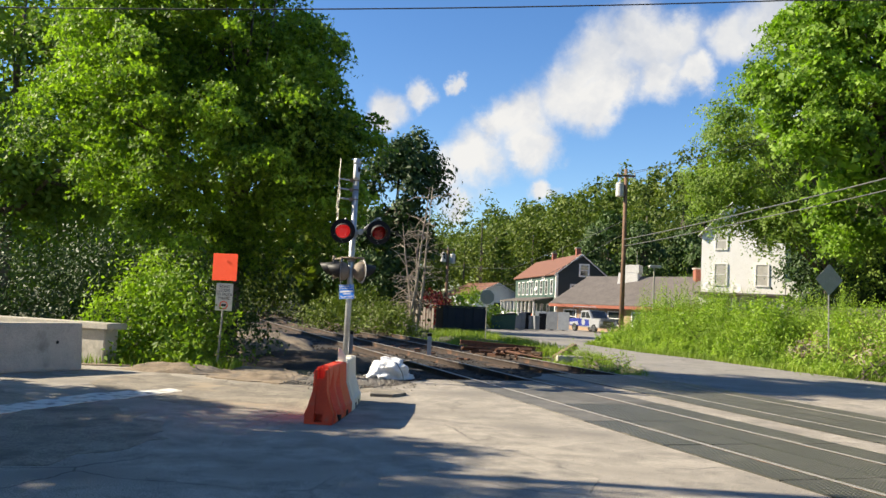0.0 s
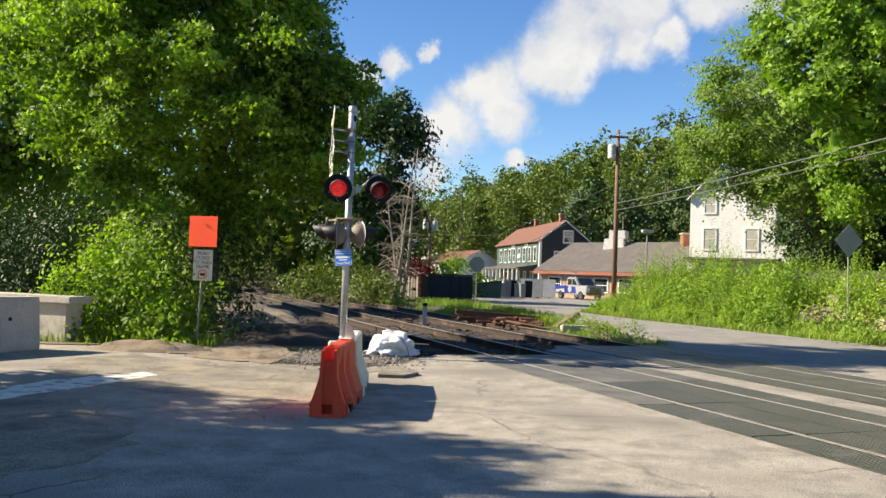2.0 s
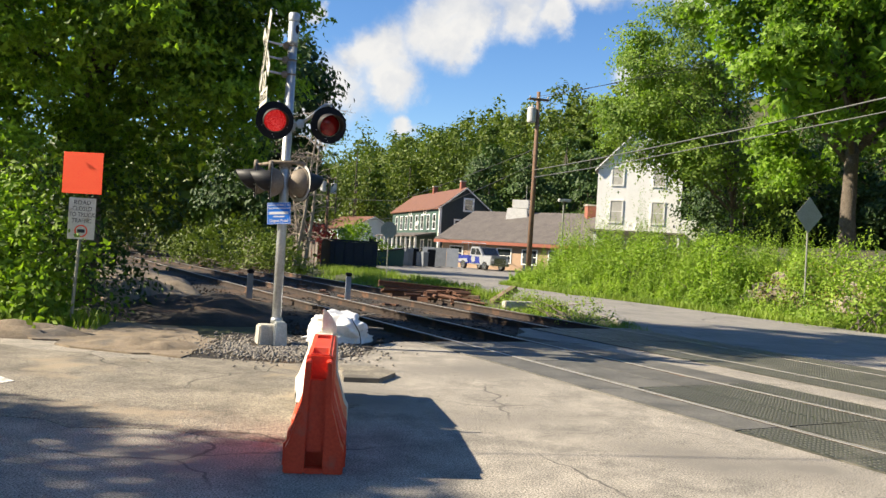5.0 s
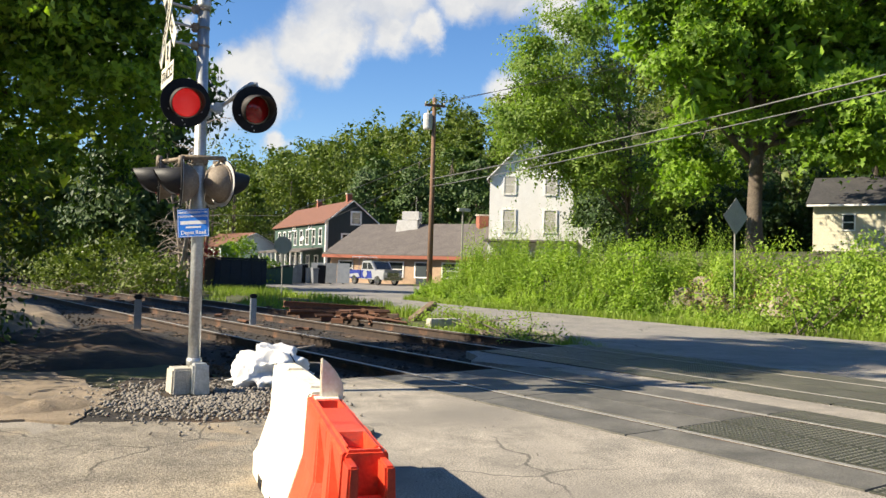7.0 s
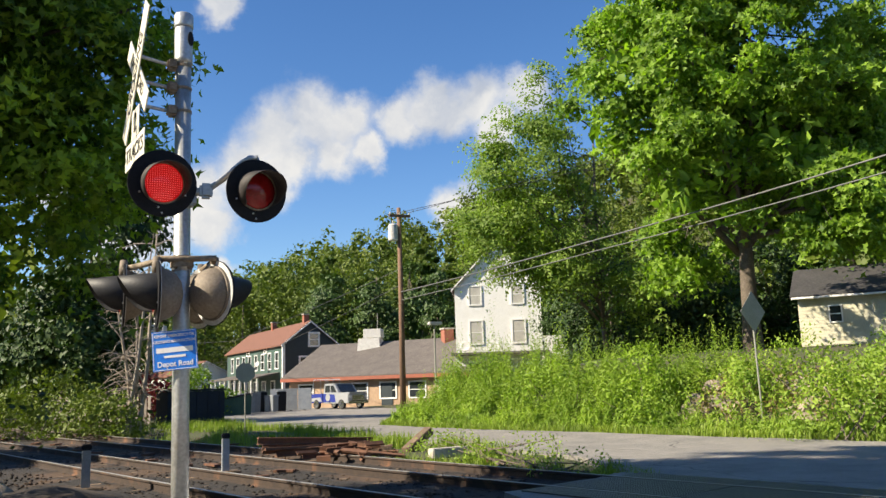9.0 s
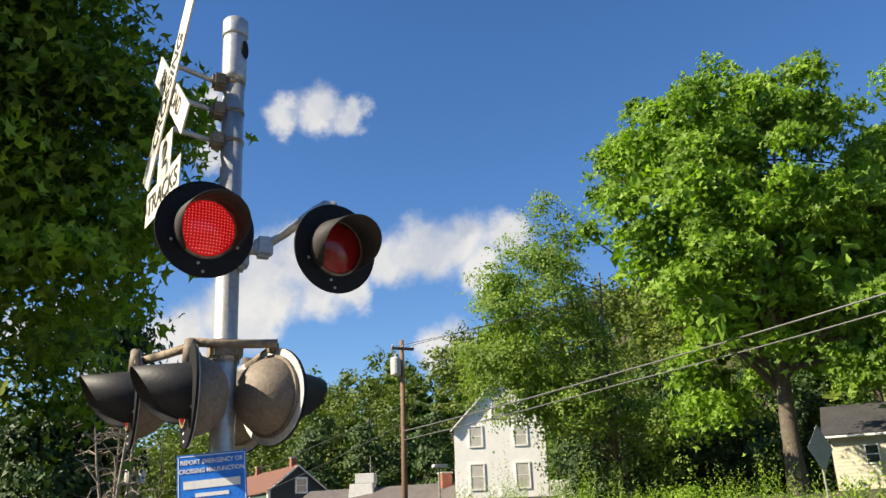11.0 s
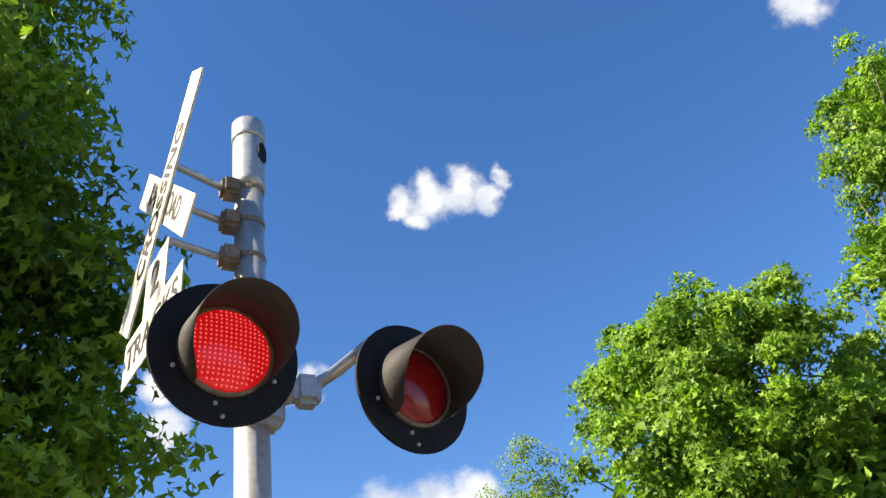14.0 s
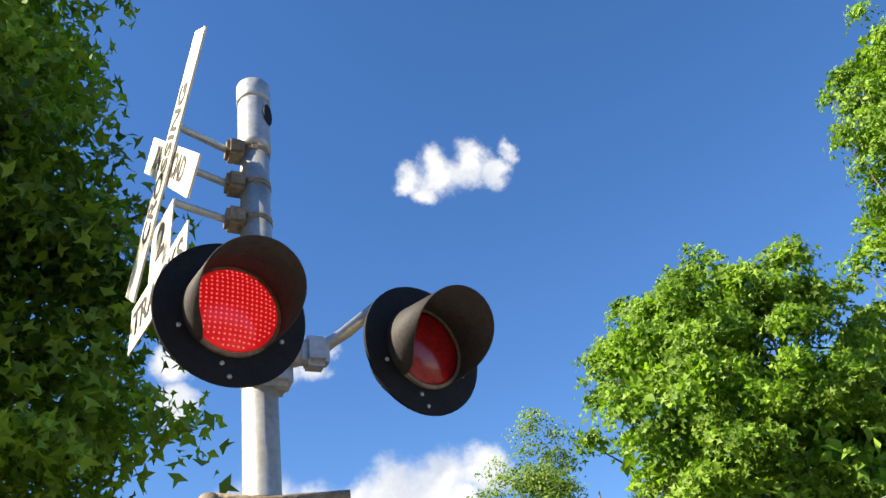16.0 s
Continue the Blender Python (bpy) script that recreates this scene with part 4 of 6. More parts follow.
part("arm", tube([mid + Vector((-0.07, 0, 0.05)), mid + Vector((-0.20, -0.08, 0.16)), LAMP_L + Vector((0.03, 0.14, 0.27)), LAMP_L + Vector((0.03, 0.13, 0.15))], [0.034, 0.024, 0.024, 0.03], 12), M_GALV, signal, smooth=True)
part("arm_elbow", box(0.10, 0.09, 0.12, (-1.74, 17.35, 3.0), bevel=0.02), M_GALV, signal)

# lower lights for the side street, in two pairs
low = mast_at(2.52)
LOW_LAMPS = ((Vector((-2.10, 17.24, 2.22)), -92), (Vector((-2.33, 17.80, 2.27)), -92), (Vector((-1.66, 17.33, 2.24)), 62), (Vector((-1.72, 17.80, 2.25)), 62))
for c, b in LOW_LAMPS:
    flashing_light(c, b, False, signal, hood_m=M_HOOD, back_m=M_LIGHTGREY)
part("crossarm", tube([(-2.10, 17.30, 2.50), (low.x, low.y - 0.08, 2.51), (-1.66, 17.28, 2.51)], 0.024, 12), M_GALV_DARK, signal, smooth=True)
part("crossarm", tube([(-2.07, 17.32, 2.49), (-2.20, 17.6, 2.49), (-2.33, 17.85, 2.49)], 0.024, 12), M_GALV_DARK, signal, smooth=True)
part("crossarm", tube([(-1.67, 17.30, 2.49), (-1.70, 17.6, 2.49), (-1.72, 17.84, 2.49)], 0.024, 12), M_GALV_DARK, signal, smooth=True)
for c, b in LOW_LAMPS:
    part("elbow", tube([c + Vector((0, 0.05, 0.16)), c + Vector((0, 0.05, 0.24)), c + Vector((0.0, 0.06, 0.29))], [0.036, 0.034, 0.03], 12), M_HOUSING, signal, smooth=True)
part("clamp", box(0.17, 0.17, 0.11, (low.x, low.y - 0.01, 2.43), bevel=0.02), M_GALV_DARK, signal)

# crossbuck, turned to the side street
CB = Matrix.Translation((-2.272, 17.61, 4.07)) @ Matrix(((0.183, 0, -0.983, 0), (-0.983, 0, -0.183, 0), (0, 1, 0, 0), (0, 0, 0, 1)))
# local x runs along the board towards the road user's right, y up, z out of its face
for ang, text, length in ((52, "CROSSING", 1.20), (-44, "RAIL    ROAD", 0.98)):
    m = CB @ Matrix.Translation((0, 0, 0.008 if ang > 0 else -0.008)) @ pose(0, 0, 0, 0, 0, ang)
    blade_ob = part("crossbuck_blade", box(length, 0.175, 0.010, (0, 0, 0)), M_SIGNWHITE, signal)
    blade_ob.matrix_world = m
    words("lettering", text, 0.15, M_INK, blade_ob, pose(0, 0, 0.0115), squeeze=1.0 if ang > 0 else 0.72, bold=0.003)
plate = part("track_count_sign", prism([(-0.13, 0.0), (0.13, 0.0), (0.13, 0.25), (-0.13, 0.25)], 0.006, "z"), M_SIGNWHITE, signal)
plate.matrix_world = CB @ Matrix.Translation((0.0, -0.535, 0))
words("lettering", "2", 0.22, M_INK, plate, pose(0, 0.125, 0.0075), bold=0.004)
plate = part("track_count_sign", prism([(-0.34, -0.22), (0.34, -0.22), (0.34, -0.004), (-0.34, -0.004)], 0.006, "z"), M_SIGNWHITE, signal)
plate.matrix_world = CB @ Matrix.Translation((0.0, -0.535, 0))
words("lettering", "TRACKS", 0.165, M_INK, plate, pose(0, -0.112, 0.0075), bold=0.003)
for z in (3.76, 3.965, 4.17):
    c = mast_at(z)
    part("bracket", tube([c + Vector((-0.05, 0.02, 0)), (-2.25, 17.50, z + 0.02)], 0.016, 8), M_GALV, signal)
    part("clamp", box(0.09, 0.10, 0.09, (c.x - 0.085, c.y - 0.01, z - 0.045), bevel=0.015), M_GALV_DARK, signal)
    part("clamp_band", tube([c + Vector((0, 0, -0.012)), c + Vector((0, 0, 0.012))], 0.069, 20), M_GALV_DARK, signal)

# blue emergency notice on the mast
notice = part("emergency_sign", prism([(-0.165, -0.15), (0.165, -0.15), (0.165, 0.15), (-0.165, 0.15)], 0.006, "z", bevel=0.0), M_BLUE, signal, "blue emergency notice with white lettering")
c = mast_at(1.80)
notice.matrix_world = Matrix.Translation((c.x - 0.05, c.y - 0.075, 1.80)) @ Vector((-0.28, -1, 0.05)).to_track_quat("Z", "Y").to_matrix().to_4x4() @ pose(0, 0, 0, 0, 0, 4.5)
words("lettering", "REPORT EMERGENCY OR", 0.030, M_WHITE_INK, notice, pose(0, 0.112, 0.0075), squeeze=0.88, bold=0.0006)
words("lettering", "CROSSING MALFUNCTION", 0.030, M_WHITE_INK, notice, pose(0, 0.070, 0.0075), squeeze=0.85, bold=0.0006)
part("number_bar", box(0.27, 0.038, 0.0012, (0, 0.005, 0.0065)), M_WHITE_INK, notice)
part("number_bar", box(0.16, 0.018, 0.0012, (0, -0.045, 0.0065)), M_WHITE_INK, notice)
words("lettering", "Depot Road", 0.058, M_WHITE_INK, notice, pose(0, -0.102, 0.0075), squeeze=0.92, bold=0.001)
part("border", box(0.30, 0.004, 0.0012, (0, 0.142, 0.0065)), M_WHITE_INK, notice)
part("border", box(0.30, 0.004, 0.0012, (0, -0.142, 0.0065)), M_WHITE_INK, notice)
part("border", box(0.004, 0.284, 0.0012, (-0.158, 0, 0.0065)), M_WHITE_INK, notice)
part("border", box(0.004, 0.284, 0.0012, (0.158, 0, 0.0065)), M_WHITE_INK, notice)


# ---- plastic barriers ----
def barrier(name, at, rz, length, material, label, fin):
    ob = thing(name, at, label, "barrier", rz=rz)
    deep_cut = 0.058 if fin else 0.012
    prof = [(-0.20, 0.0), (0.20, 0.0), (0.20, 0.16), (0.175, 0.20), (0.10, 0.46), (0.085, 0.78), (0.07, 0.80), (0.052, 0.80), (0.046, 0.80), (-0.046, 0.80), (-0.052, 0.80), (-0.07, 0.80), (-0.085, 0.78), (-0.10, 0.46), (-0.175, 0.20), (-0.20, 0.16)]
    cuts = [0.06 if fin else 0.0, 0.10, 0.135, 0.14, 0.36, 0.365, 0.40, 0.54, 0.58, 0.80, 0.84, 0.96, 0.965, 1.17, 1.175, length - 0.05, length]
    bmb = bmesh.new()
    rings = []
    for k, y in enumerate(cuts):
        deep = deep_cut if 0.13 < y < 0.37 or 0.57 < y < 0.81 else 0.0
        ring = []
        for x, z in prof:
            dx = deep if 0.15 < z < 0.75 else 0.0
            dz = 0.15 if fin and abs(x) < 0.05 and (0.962 < y < 1.172 or 0.13 < y < 0.37) else 0.0
            ring.append(bmb.verts.new((x - math.copysign(dx, x), y, z - dz)))
        rings.append(ring)
    n = len(prof)
    for r0, r1 in zip(rings, rings[1:]):
        for i in range(n):
            bmb.faces.new((r0[i], r0[(i + 1) % n], r1[(i + 1) % n], r1[i]))
    bmb.faces.new(rings[0])
    bmb.faces.new(rings[-1][::-1])
    bmesh.ops.recalc_face_normals(bmb, faces=bmb.faces[:])
    bmesh.ops.bevel(bmb, geom=[e for e in bmb.edges if e.calc_face_angle(0) > 0.6 and not (0.12 < min(v.co.y for v in e.verts) and max(v.co.y for v in e.verts) < 1.2 and min(abs(v.co.x) for v in e.verts) < 0.06)], offset=0.012, segments=2, affect="EDGES")
    part("body", bmb, material, ob)
    for y in (length + 0.028,):
        part("hinge_lug", box(0.13, 0.07, 0.22, (0, y, 0.12), bevel=0.015), material, ob)
        part("hinge_lug", box(0.11, 0.07, 0.12, (0, y, 0.56), bevel=0.015), material, ob)
    for y in () if fin else (0.22, length - 0.3):
        part("filler_cap", box(0.10, 0.16, 0.018, (0, y, 0.795), bevel=0.006), material, ob)
    if fin:
        part("scuffed_cap", box(0.12, 0.09, 0.008, (0, 1.25, 0.797), bevel=0.003), M_PLASTIC_W, ob, "faded cream cap")
    # no slots are cut: black blocks stand for the shade in them
    part("fork_slot_shade", box(0.408, 0.16, 0.09, (0, length * 0.3, 0.0), bevel=0.006), M_BLACK, ob, "black block for the shade in a lift slot")
    part("fork_slot_shade", box(0.408, 0.16, 0.09, (0, length * 0.7, 0.0), bevel=0.006), M_BLACK, ob, "black block for the shade in a lift slot")
    for sx in (-1, 1):
        fl = [(sx * x, z) for x, z in ((0.055, 0.0), (0.185, 0.0), (0.185, 0.16), (0.16, 0.21), (0.094, 0.46), (0.082, 0.77), (0.045, 0.77), (0.05, 0.46))]
        part("end_flange", prism(fl, 0.145 if fin else 0.075, "y", -0.078, bevel=0.008), material, ob)
    if fin:
        part("end_web", box(0.11, 0.05, 0.50, (0, -0.02, 0.14), bevel=0.006), material, ob)
    part("end_foot", box(0.11, 0.07, 0.035, (0, -0.038, 0.0), bevel=0.006), material, ob)
    if fin:
        part("end_fin", prism([(-0.03, 0.78), (0.085, 0.78), (0.085, 0.87), (0.05, 0.94), (0.01, 0.99), (-0.03, 1.02)], 0.03, "y", length - 0.10, bevel=0.006), fin, ob, "upright end fin")
    ob.scale = (1, 1, 0.91)
    return ob


barrier("plastic_barrier", (-1.50, 10.92, 0), -3.5, 1.36, M_PLASTIC_R, "scuffed red-orange plastic water-filled road barrier", M_PLASTIC_W)
barrier("plastic_barrier", (-1.40, 12.36, 0), 1.0, 1.30, M_PLASTIC_W, "sun-faded cream plastic road barrier behind the red one", None)

# crumpled tarp bundle
bm = bmesh.new()
bmesh.ops.create_icosphere(bm, subdivisions=5, radius=1.0)
for v in bm.verts:
    p = v.co.copy()
    crease = 1 - abs(noise.noise(p * 1.9)) * 1.15 - 0.30 * abs(noise.noise(p * 4.2)) - 0.05 * abs(noise.noise(p * 10))
    lobes = 1 + 0.22 * math.cos(2 * p.x * 1.9)
    v.co = Vector((p.x * 0.62, p.y * 0.42, p.z * 0.36 * (0.72 + 0.35 * abs(p.x) ** 0.6))) * (0.62 + 0.62 * crease) * (lobes if p.z > 0 else 1)
    v.co.z = max(v.co.z, -0.11)
tarp = part("tarp", bm, M_TARP, smooth=True)
tarp.matrix_world = pose(-1.02, 17.85, 0.10, 0, 0, 40) @ Matrix.Diagonal((0.84, 0.84, 0.9, 1))
tagged(tarp, "crumpled white plastic tarp bundle tied with cord", "tarp bundle")
part("cord", tube([(-0.18, -0.50, 0.32), (0.02, -0.50, 0.10), (0.12, -0.46, -0.09)], 0.008, 6), M_WIRE_DARK, tarp, "dark tie cord")
part("stick", tube([(0.42, 0.1, 0.28), (0.80, -0.1, 0.34)], 0.012, 6), M_DEADWOOD, tarp)
part("stick", tube([(0.46, 0.0, 0.12), (0.88, -0.25, 0.10)], 0.014, 6), M_DEADWOOD, tarp)

# crushed stone at the mast foot: loose stones on the verge
stone_ob = thing("crushed_stone", (0, 0, 0), "loose grey crushed stone round the signal foot", "gravel")
stone_ob["kind"] = "stuff"
stone_mes = []
for k in range(5):
    bms = bmesh.new()
    bmesh.ops.create_icosphere(bms, subdivisions=1, radius=0.035)
    for v in bms.verts:
        v.co = Vector((v.co.x * random.uniform(0.8, 1.5), v.co.y * random.uniform(0.7, 1.2), v.co.z * random.uniform(0.5, 0.9)))
    mes = bpy.data.meshes.new("stone")
    bms.to_mesh(mes)
    bms.free()
    mes.materials.append(M_STONE)
    stone_mes.append(mes)
sv, sf, base_n = [], [], 0
for k in range(3000):
    x, y = random.gauss(-1.85, 0.50), random.gauss(16.75, 0.55)
    if y > 18.4 or (abs(x + 1.95) < 0.27 and abs(y - 17.1) < 0.27):
        continue
    me = stone_mes[k % 5]
    r = pose(x, y, 0.012 + random.random() * 0.02, 0, random.uniform(-25, 25), random.uniform(0, 360)) @ Matrix.Scale(random.uniform(0.25, 0.72), 4)
    sv += [r @ v.co for v in me.vertices]
    sf += [[i + base_n for i in p.vertices] for p in me.polygons]
    base_n = len(sv)
mesh_np("stones", np.array(sv), np.array(sf), M_STONE, stone_ob)
slab("gravel_bed", rough_edge([(-2.9, 15.7), (-1.6, 15.5), (-0.8, 16.5), (-0.3, 18.2), (-2.6, 18.4), (-2.9, 15.7)], 0.25, 0.08, 21)[:-1], M_BALLAST, 0.008, 0.1, "dark gravel bed under the signal mast", "gravel")


sv, sf, base_n = [], [], 0
for k in range(1100):
    x, y = random.uniform(-7, 4), random.gauss(9.5, 3.6)
    if not 2 < y < 17 or noise.noise((x * 0.5, y * 0.5, 2.0)) < -0.02:
        continue
    me = stone_mes[k % 5]
    r = pose(x, y, 0.009, 0, 0, random.uniform(0, 360)) @ Matrix.Scale(random.uniform(0.06, 0.22), 4)
    sv += [r @ v.co for v in me.vertices]
    sf += [[i + base_n for i in p.vertices] for p in me.polygons]
    base_n = len(sv)
bv, bf, base_b = [], [], 0
for k in range(3200):
    p = on_track(random.uniform(4.6, 13.0), 17.4 + 20 * random.random() ** 1.5, -0.15)
    me = stone_mes[k % 5]
    r = Matrix.Translation(p) @ pose(0, 0, 0, 0, random.uniform(-30, 30), random.uniform(0, 360)) @ Matrix.Scale(random.uniform(0.6, 1.3), 4)
    bv += [r @ v.co for v in me.vertices]
    bf += [[i + base_b for i in q.vertices] for q in me.polygons]
    base_b = len(bv)
tagged(mesh_np("ballast_stones", np.array(bv), np.array(bf), M_BALLAST), "dark loose ballast stones between the rails", "ballast", kind="stuff")
grit = mesh_np("loose_grit", np.array(sv), np.array(sf), M_STONE)
tagged(grit, "loose grit and small stones scattered on the asphalt", "grit", kind="stuff")


# ---- concrete barriers ----
def jersey(at, rz, length, label):
    ob = thing("concrete_barrier", at, label, "concrete barrier", "concrete barriers", rz=rz)
    prof = [(-0.24, 0), (0.24, 0), (0.24, 0.08), (0.17, 0.92), (-0.17, 0.92), (-0.24, 0.08)]
    bmj = prism([(x, z) for x, z in prof], length, "y", -length / 2, bevel=0.02)
    part("body", bmj, M_CONC, ob)
    # thin black disc on the face, painted shade of a lifting hole
    h = part("lifting_hole_shade", lathe([(0.035, 0), (0.035, 0.004)], 14), M_BLACK, ob)
    h.matrix_basis = Matrix.Translation((0.200, length * 0.26, 0.55)) @ pose(0, 0, 0, 0, 86, 0)
    return ob


jersey((-7.83, 15.75, 0.0), -31, 2.3, "weathered pale concrete barrier at the closed road")
wallb = thing("concrete_block", (-9.2, 19.0, 0.0), "pale concrete bridge parapet with a wide capping slab", "concrete parapet", rz=-20)
part("body", box(4.4, 0.42, 0.74, (0, 0, 0), bevel=0.02), M_CONC, wallb)
part("capping_slab", box(4.7, 0.62, 0.14, (0, 0, 0.745), bevel=0.02), M_CONC, wallb)


# ---- signs ----
def post_sign(name, at, height, label, category, lean=0.0):
    ob = thing(name, at, label, category)
    part("post", tube([(0, 0, -0.1), (lean, 0, height)], 0.024, 8), M_GREYMETAL, ob)
    return ob


ts = post_sign("road_closed_sign", (-4.86, 18.45, 0), 1.75, "orange panel above a white truck sign on a post", "road sign", lean=0.08)
sq = part("orange_panel", box(0.61, 0.008, 0.60, (0, 0, 0), bevel=0.003), M_ORANGE, ts, "plain bright orange square panel")
sq.matrix_basis = pose(0.06, -0.04, 1.93, 0, 0, -16)
wp = part("restriction_panel", box(0.37, 0.006, 0.60, (0.08, -0.032, 1.27), bevel=0.002), M_SIGNWHITE, ts)
for k, text in enumerate(("ROAD", "CLOSED", "TO TRUCK", "TRAFFIC")):
    words("lettering", text, 0.088, M_INK, wp, pose(0.08, -0.0375, 1.80 - k * 0.088, 90, 0, 0), squeeze=0.82 if k else 0.95)
ring = part("prohibition_ring", lathe_ring(0.072, 0.090, 0, 0.002, 28), M_ORANGE, wp, "red prohibition ring")
ring.matrix_basis = pose(0.08, -0.0365, 1.39, 90, 0, 0)
part("truck_symbol", box(0.10, 0.002, 0.05, (0.08, -0.037, 1.365)), M_INK, wp)

dm = post_sign("diamond_sign", (12.9, 27.6, 0.35), 3.2, "back of a grey diamond road sign on a steel post", "road sign", lean=-0.05)
part("diamond_panel", prism([(0, -0.53), (0.53, 0), (0, 0.53), (-0.53, 0)], 0.008, "y", bevel=0.002), M_GREYMETAL, dm).matrix_basis = pose(-0.04, -0.04, 2.72, 0, 0, 14)
part("brace", box(0.04, 0.012, 0.9, (-0.02, -0.022, 2.25), bevel=0.003), M_GREYMETAL, dm)
ss = post_sign("stop_sign", (2.45, 44.0, -0.1), 2.55, "back of a grey octagonal stop sign on a steel post", "road sign")
part("octagon_panel", prism([(0.40 * math.cos(radians(22.5 + 45 * k)), 0.40 * math.sin(radians(22.5 + 45 * k))) for k in range(8)], 0.006, "y", bevel=0.0015), M_GREYMETAL, ss).matrix_basis = pose(0, -0.03, 2.28)
part("brace", box(0.04, 0.012, 0.75, (0, -0.022, 1.9)), M_GREYMETAL, ss)

# white-topped marker posts beside the rails
for x, y in ((-0.30, 27.6), (-2.75, 26.2)):
    mp = thing("marker_post", (x, y, -0.18), "grey marker post with black head beside the rails", "marker post", "trackside marker posts")
    part("shaft", box(0.14, 0.12, 0.62, (0, 0, 0.14), bevel=0.015), M_BINGREY, mp)
    part("head", box(0.16, 0.14, 0.10, (0, 0, 0.76), bevel=0.02), M_BLACK, mp, "black head")
    part("foot", box(0.55, 0.40, 0.15, (0, 0, 0), bevel=0.02), M_TIE, mp, "rough timber foot")

# ---- buildings ----
M_BLIND = mat("pale_blind", (0.52, 0.50, 0.44), (0.42, 0.40, 0.36), scale=2, rough=0.3, bump=0.0)
def window(parent, m, w, h, frame_w=0.10, glass=None):
    """A framed sash window lying in the x-z plane of m, its face towards -y."""
    wo = part("window", box(w, 0.05, h, (0, -0.01, -h / 2), bevel=0.0), glass or M_GLASS, parent)
    wo.matrix_basis = m
    for sx in (-1, 1):
        part("frame", box(frame_w, 0.09, h + 2 * frame_w, (sx * (w + frame_w) / 2, -0.02, -h / 2 - frame_w)), M_WHITE, wo)
    for z in (h / 2, -h / 2 - frame_w):
        part("frame", box(w, 0.10, frame_w, (0, -0.02, z)), M_WHITE, wo)
    part("sash_bar", box(w, 0.06, 0.05, (0, -0.02, -0.025)), M_WHITE, wo)
    return wo


def gabled(parent, w, d, eave, ridge, wall_front, wall_side, roof_m, over=0.25, ridge_along="y", thick=0.14):
    """Walls and two roof slopes. Local x across (0..w), y deep (0..d); gable ends at y = 0 and y = d when the ridge runs along y, else at x = 0 and x = w."""
    t = 0.2
    if ridge_along == "y":
        g = [(0, 0), (w, 0), (w, eave), (w / 2, ridge), (0, eave)]
        part("wall", prism(g, t, "y", 0), wall_side, parent)
        part("wall", prism(g, t, "y", d - t), wall_side, parent)
        part("wall", box(t, d - 2 * t - 0.006, eave, (t / 2, d / 2, 0)), wall_front, parent)
        part("wall", box(t, d - 2 * t - 0.006, eave, (w - t / 2, d / 2, 0)), wall_front, parent)
        k = (ridge - eave) / (w / 2)
        for s in (0, 1):
            ex = -over if s == 0 else w + over
            o = [(ex, eave - k * over + 0.01), (w / 2, ridge + 0.01), (w / 2, ridge + thick), (ex, eave - k * over + thick)]
            part("roof", prism(o, d + 2 * over, "y", -over), roof_m, parent)
            part("bargeboard", prism([(a, b - 0.04) for a, b in o], 0.05, "y", -over - 0.053), M_WHITE, parent)
    else:
        g = [(0, 0), (d, 0), (d, eave), (d / 2, ridge), (0, eave)]
        part("wall", prism(g, t, "x", 0), wall_side, parent)
        part("wall", prism(g, t, "x", w - t), wall_side, parent)
        part("wall", box(w - 2 * t - 0.006, t, eave, (w / 2, t / 2, 0)), wall_front, parent)
        part("wall", box(w - 2 * t - 0.006, t, eave, (w / 2, d - t / 2, 0)), wall_front, parent)
        k = (ridge - eave) / (d / 2)
        for s in (0, 1):
            ey = -over if s == 0 else d + over
            o = [(ey, eave - k * over + 0.01), (d / 2, ridge + 0.01), (d / 2, ridge + thick), (ey, eave - k * over + thick)]
            part("roof", prism(o, w + 2 * over, "x", -over), roof_m, parent)


def chimney(parent, x, y, z0, z1, s=0.6, m=None):
    part("chimney", box(s, s, z1 - z0, (x, y, z0), bevel=0.02), m or M_BRICK, parent)
    part("chimney_cap", box(s + 0.12, s + 0.12, 0.1, (x, y, z1), bevel=0.01), M_CONC, parent)


LEFT_FACE = Matrix(((0, 1, 0, 0), (-1, 0, 0, 0), (0, 0, 1, 0), (0, 0, 0, 1)))     # window facing local -x

gh = thing("green_house", (11.9, 86.0, -0.2), "two-storey dark green house with red-brown roof and white trim", "house", rz=7)
gabled(gh, 5.1, 20.0, 5.75, 7.75, M_GREEN_WALL, M_DARK_WALL, M_RED_ROOF)
part("corner_board", box(0.24, 0.24, 5.7, (0.02, 0.0, 0)), M_WHITE, gh)
part("corner_board", box(0.16, 0.16, 5.7, (5.1, 0.0, 0)), M_WHITE, gh)
for k in range(8):
    window(gh, Matrix.Translation((0, 1.8 + k * 2.25, 4.35)) @ LEFT_FACE, 0.85, 1.4, 0.11)
for y in (5.5, 11.5):
    window(gh, Matrix.Translation((0, y, 5.42)) @ LEFT_FACE, 0.8, 0.4, 0.12)
for k in range(6):
    window(gh, Matrix.Translation((0, 3.0 + k * 2.9, 1.7)) @ LEFT_FACE, 1.0, 1.5, 0.12)
window(gh, Matrix.Translation((2.9, 0, 6.15)), 0.8, 1.05, 0.16)
window(gh, Matrix.Translation((2.05, 0, 3.85)), 0.9, 1.35, 0.16)
for y in (1.2, 11.0):
    chimney(gh, 2.55, y, 7.3, 8.5, 0.5)
part("porch_roof", prism([(-2.2, 2.75), (0.0, 3.15), (0.0, 3.27), (-2.2, 2.87)], 18, "y", 1.0), M_GREY_ROOF, gh)
part("porch_floor", box(2.1, 18, 0.75, (-1.1, 10, 0)), M_WHITE, gh)
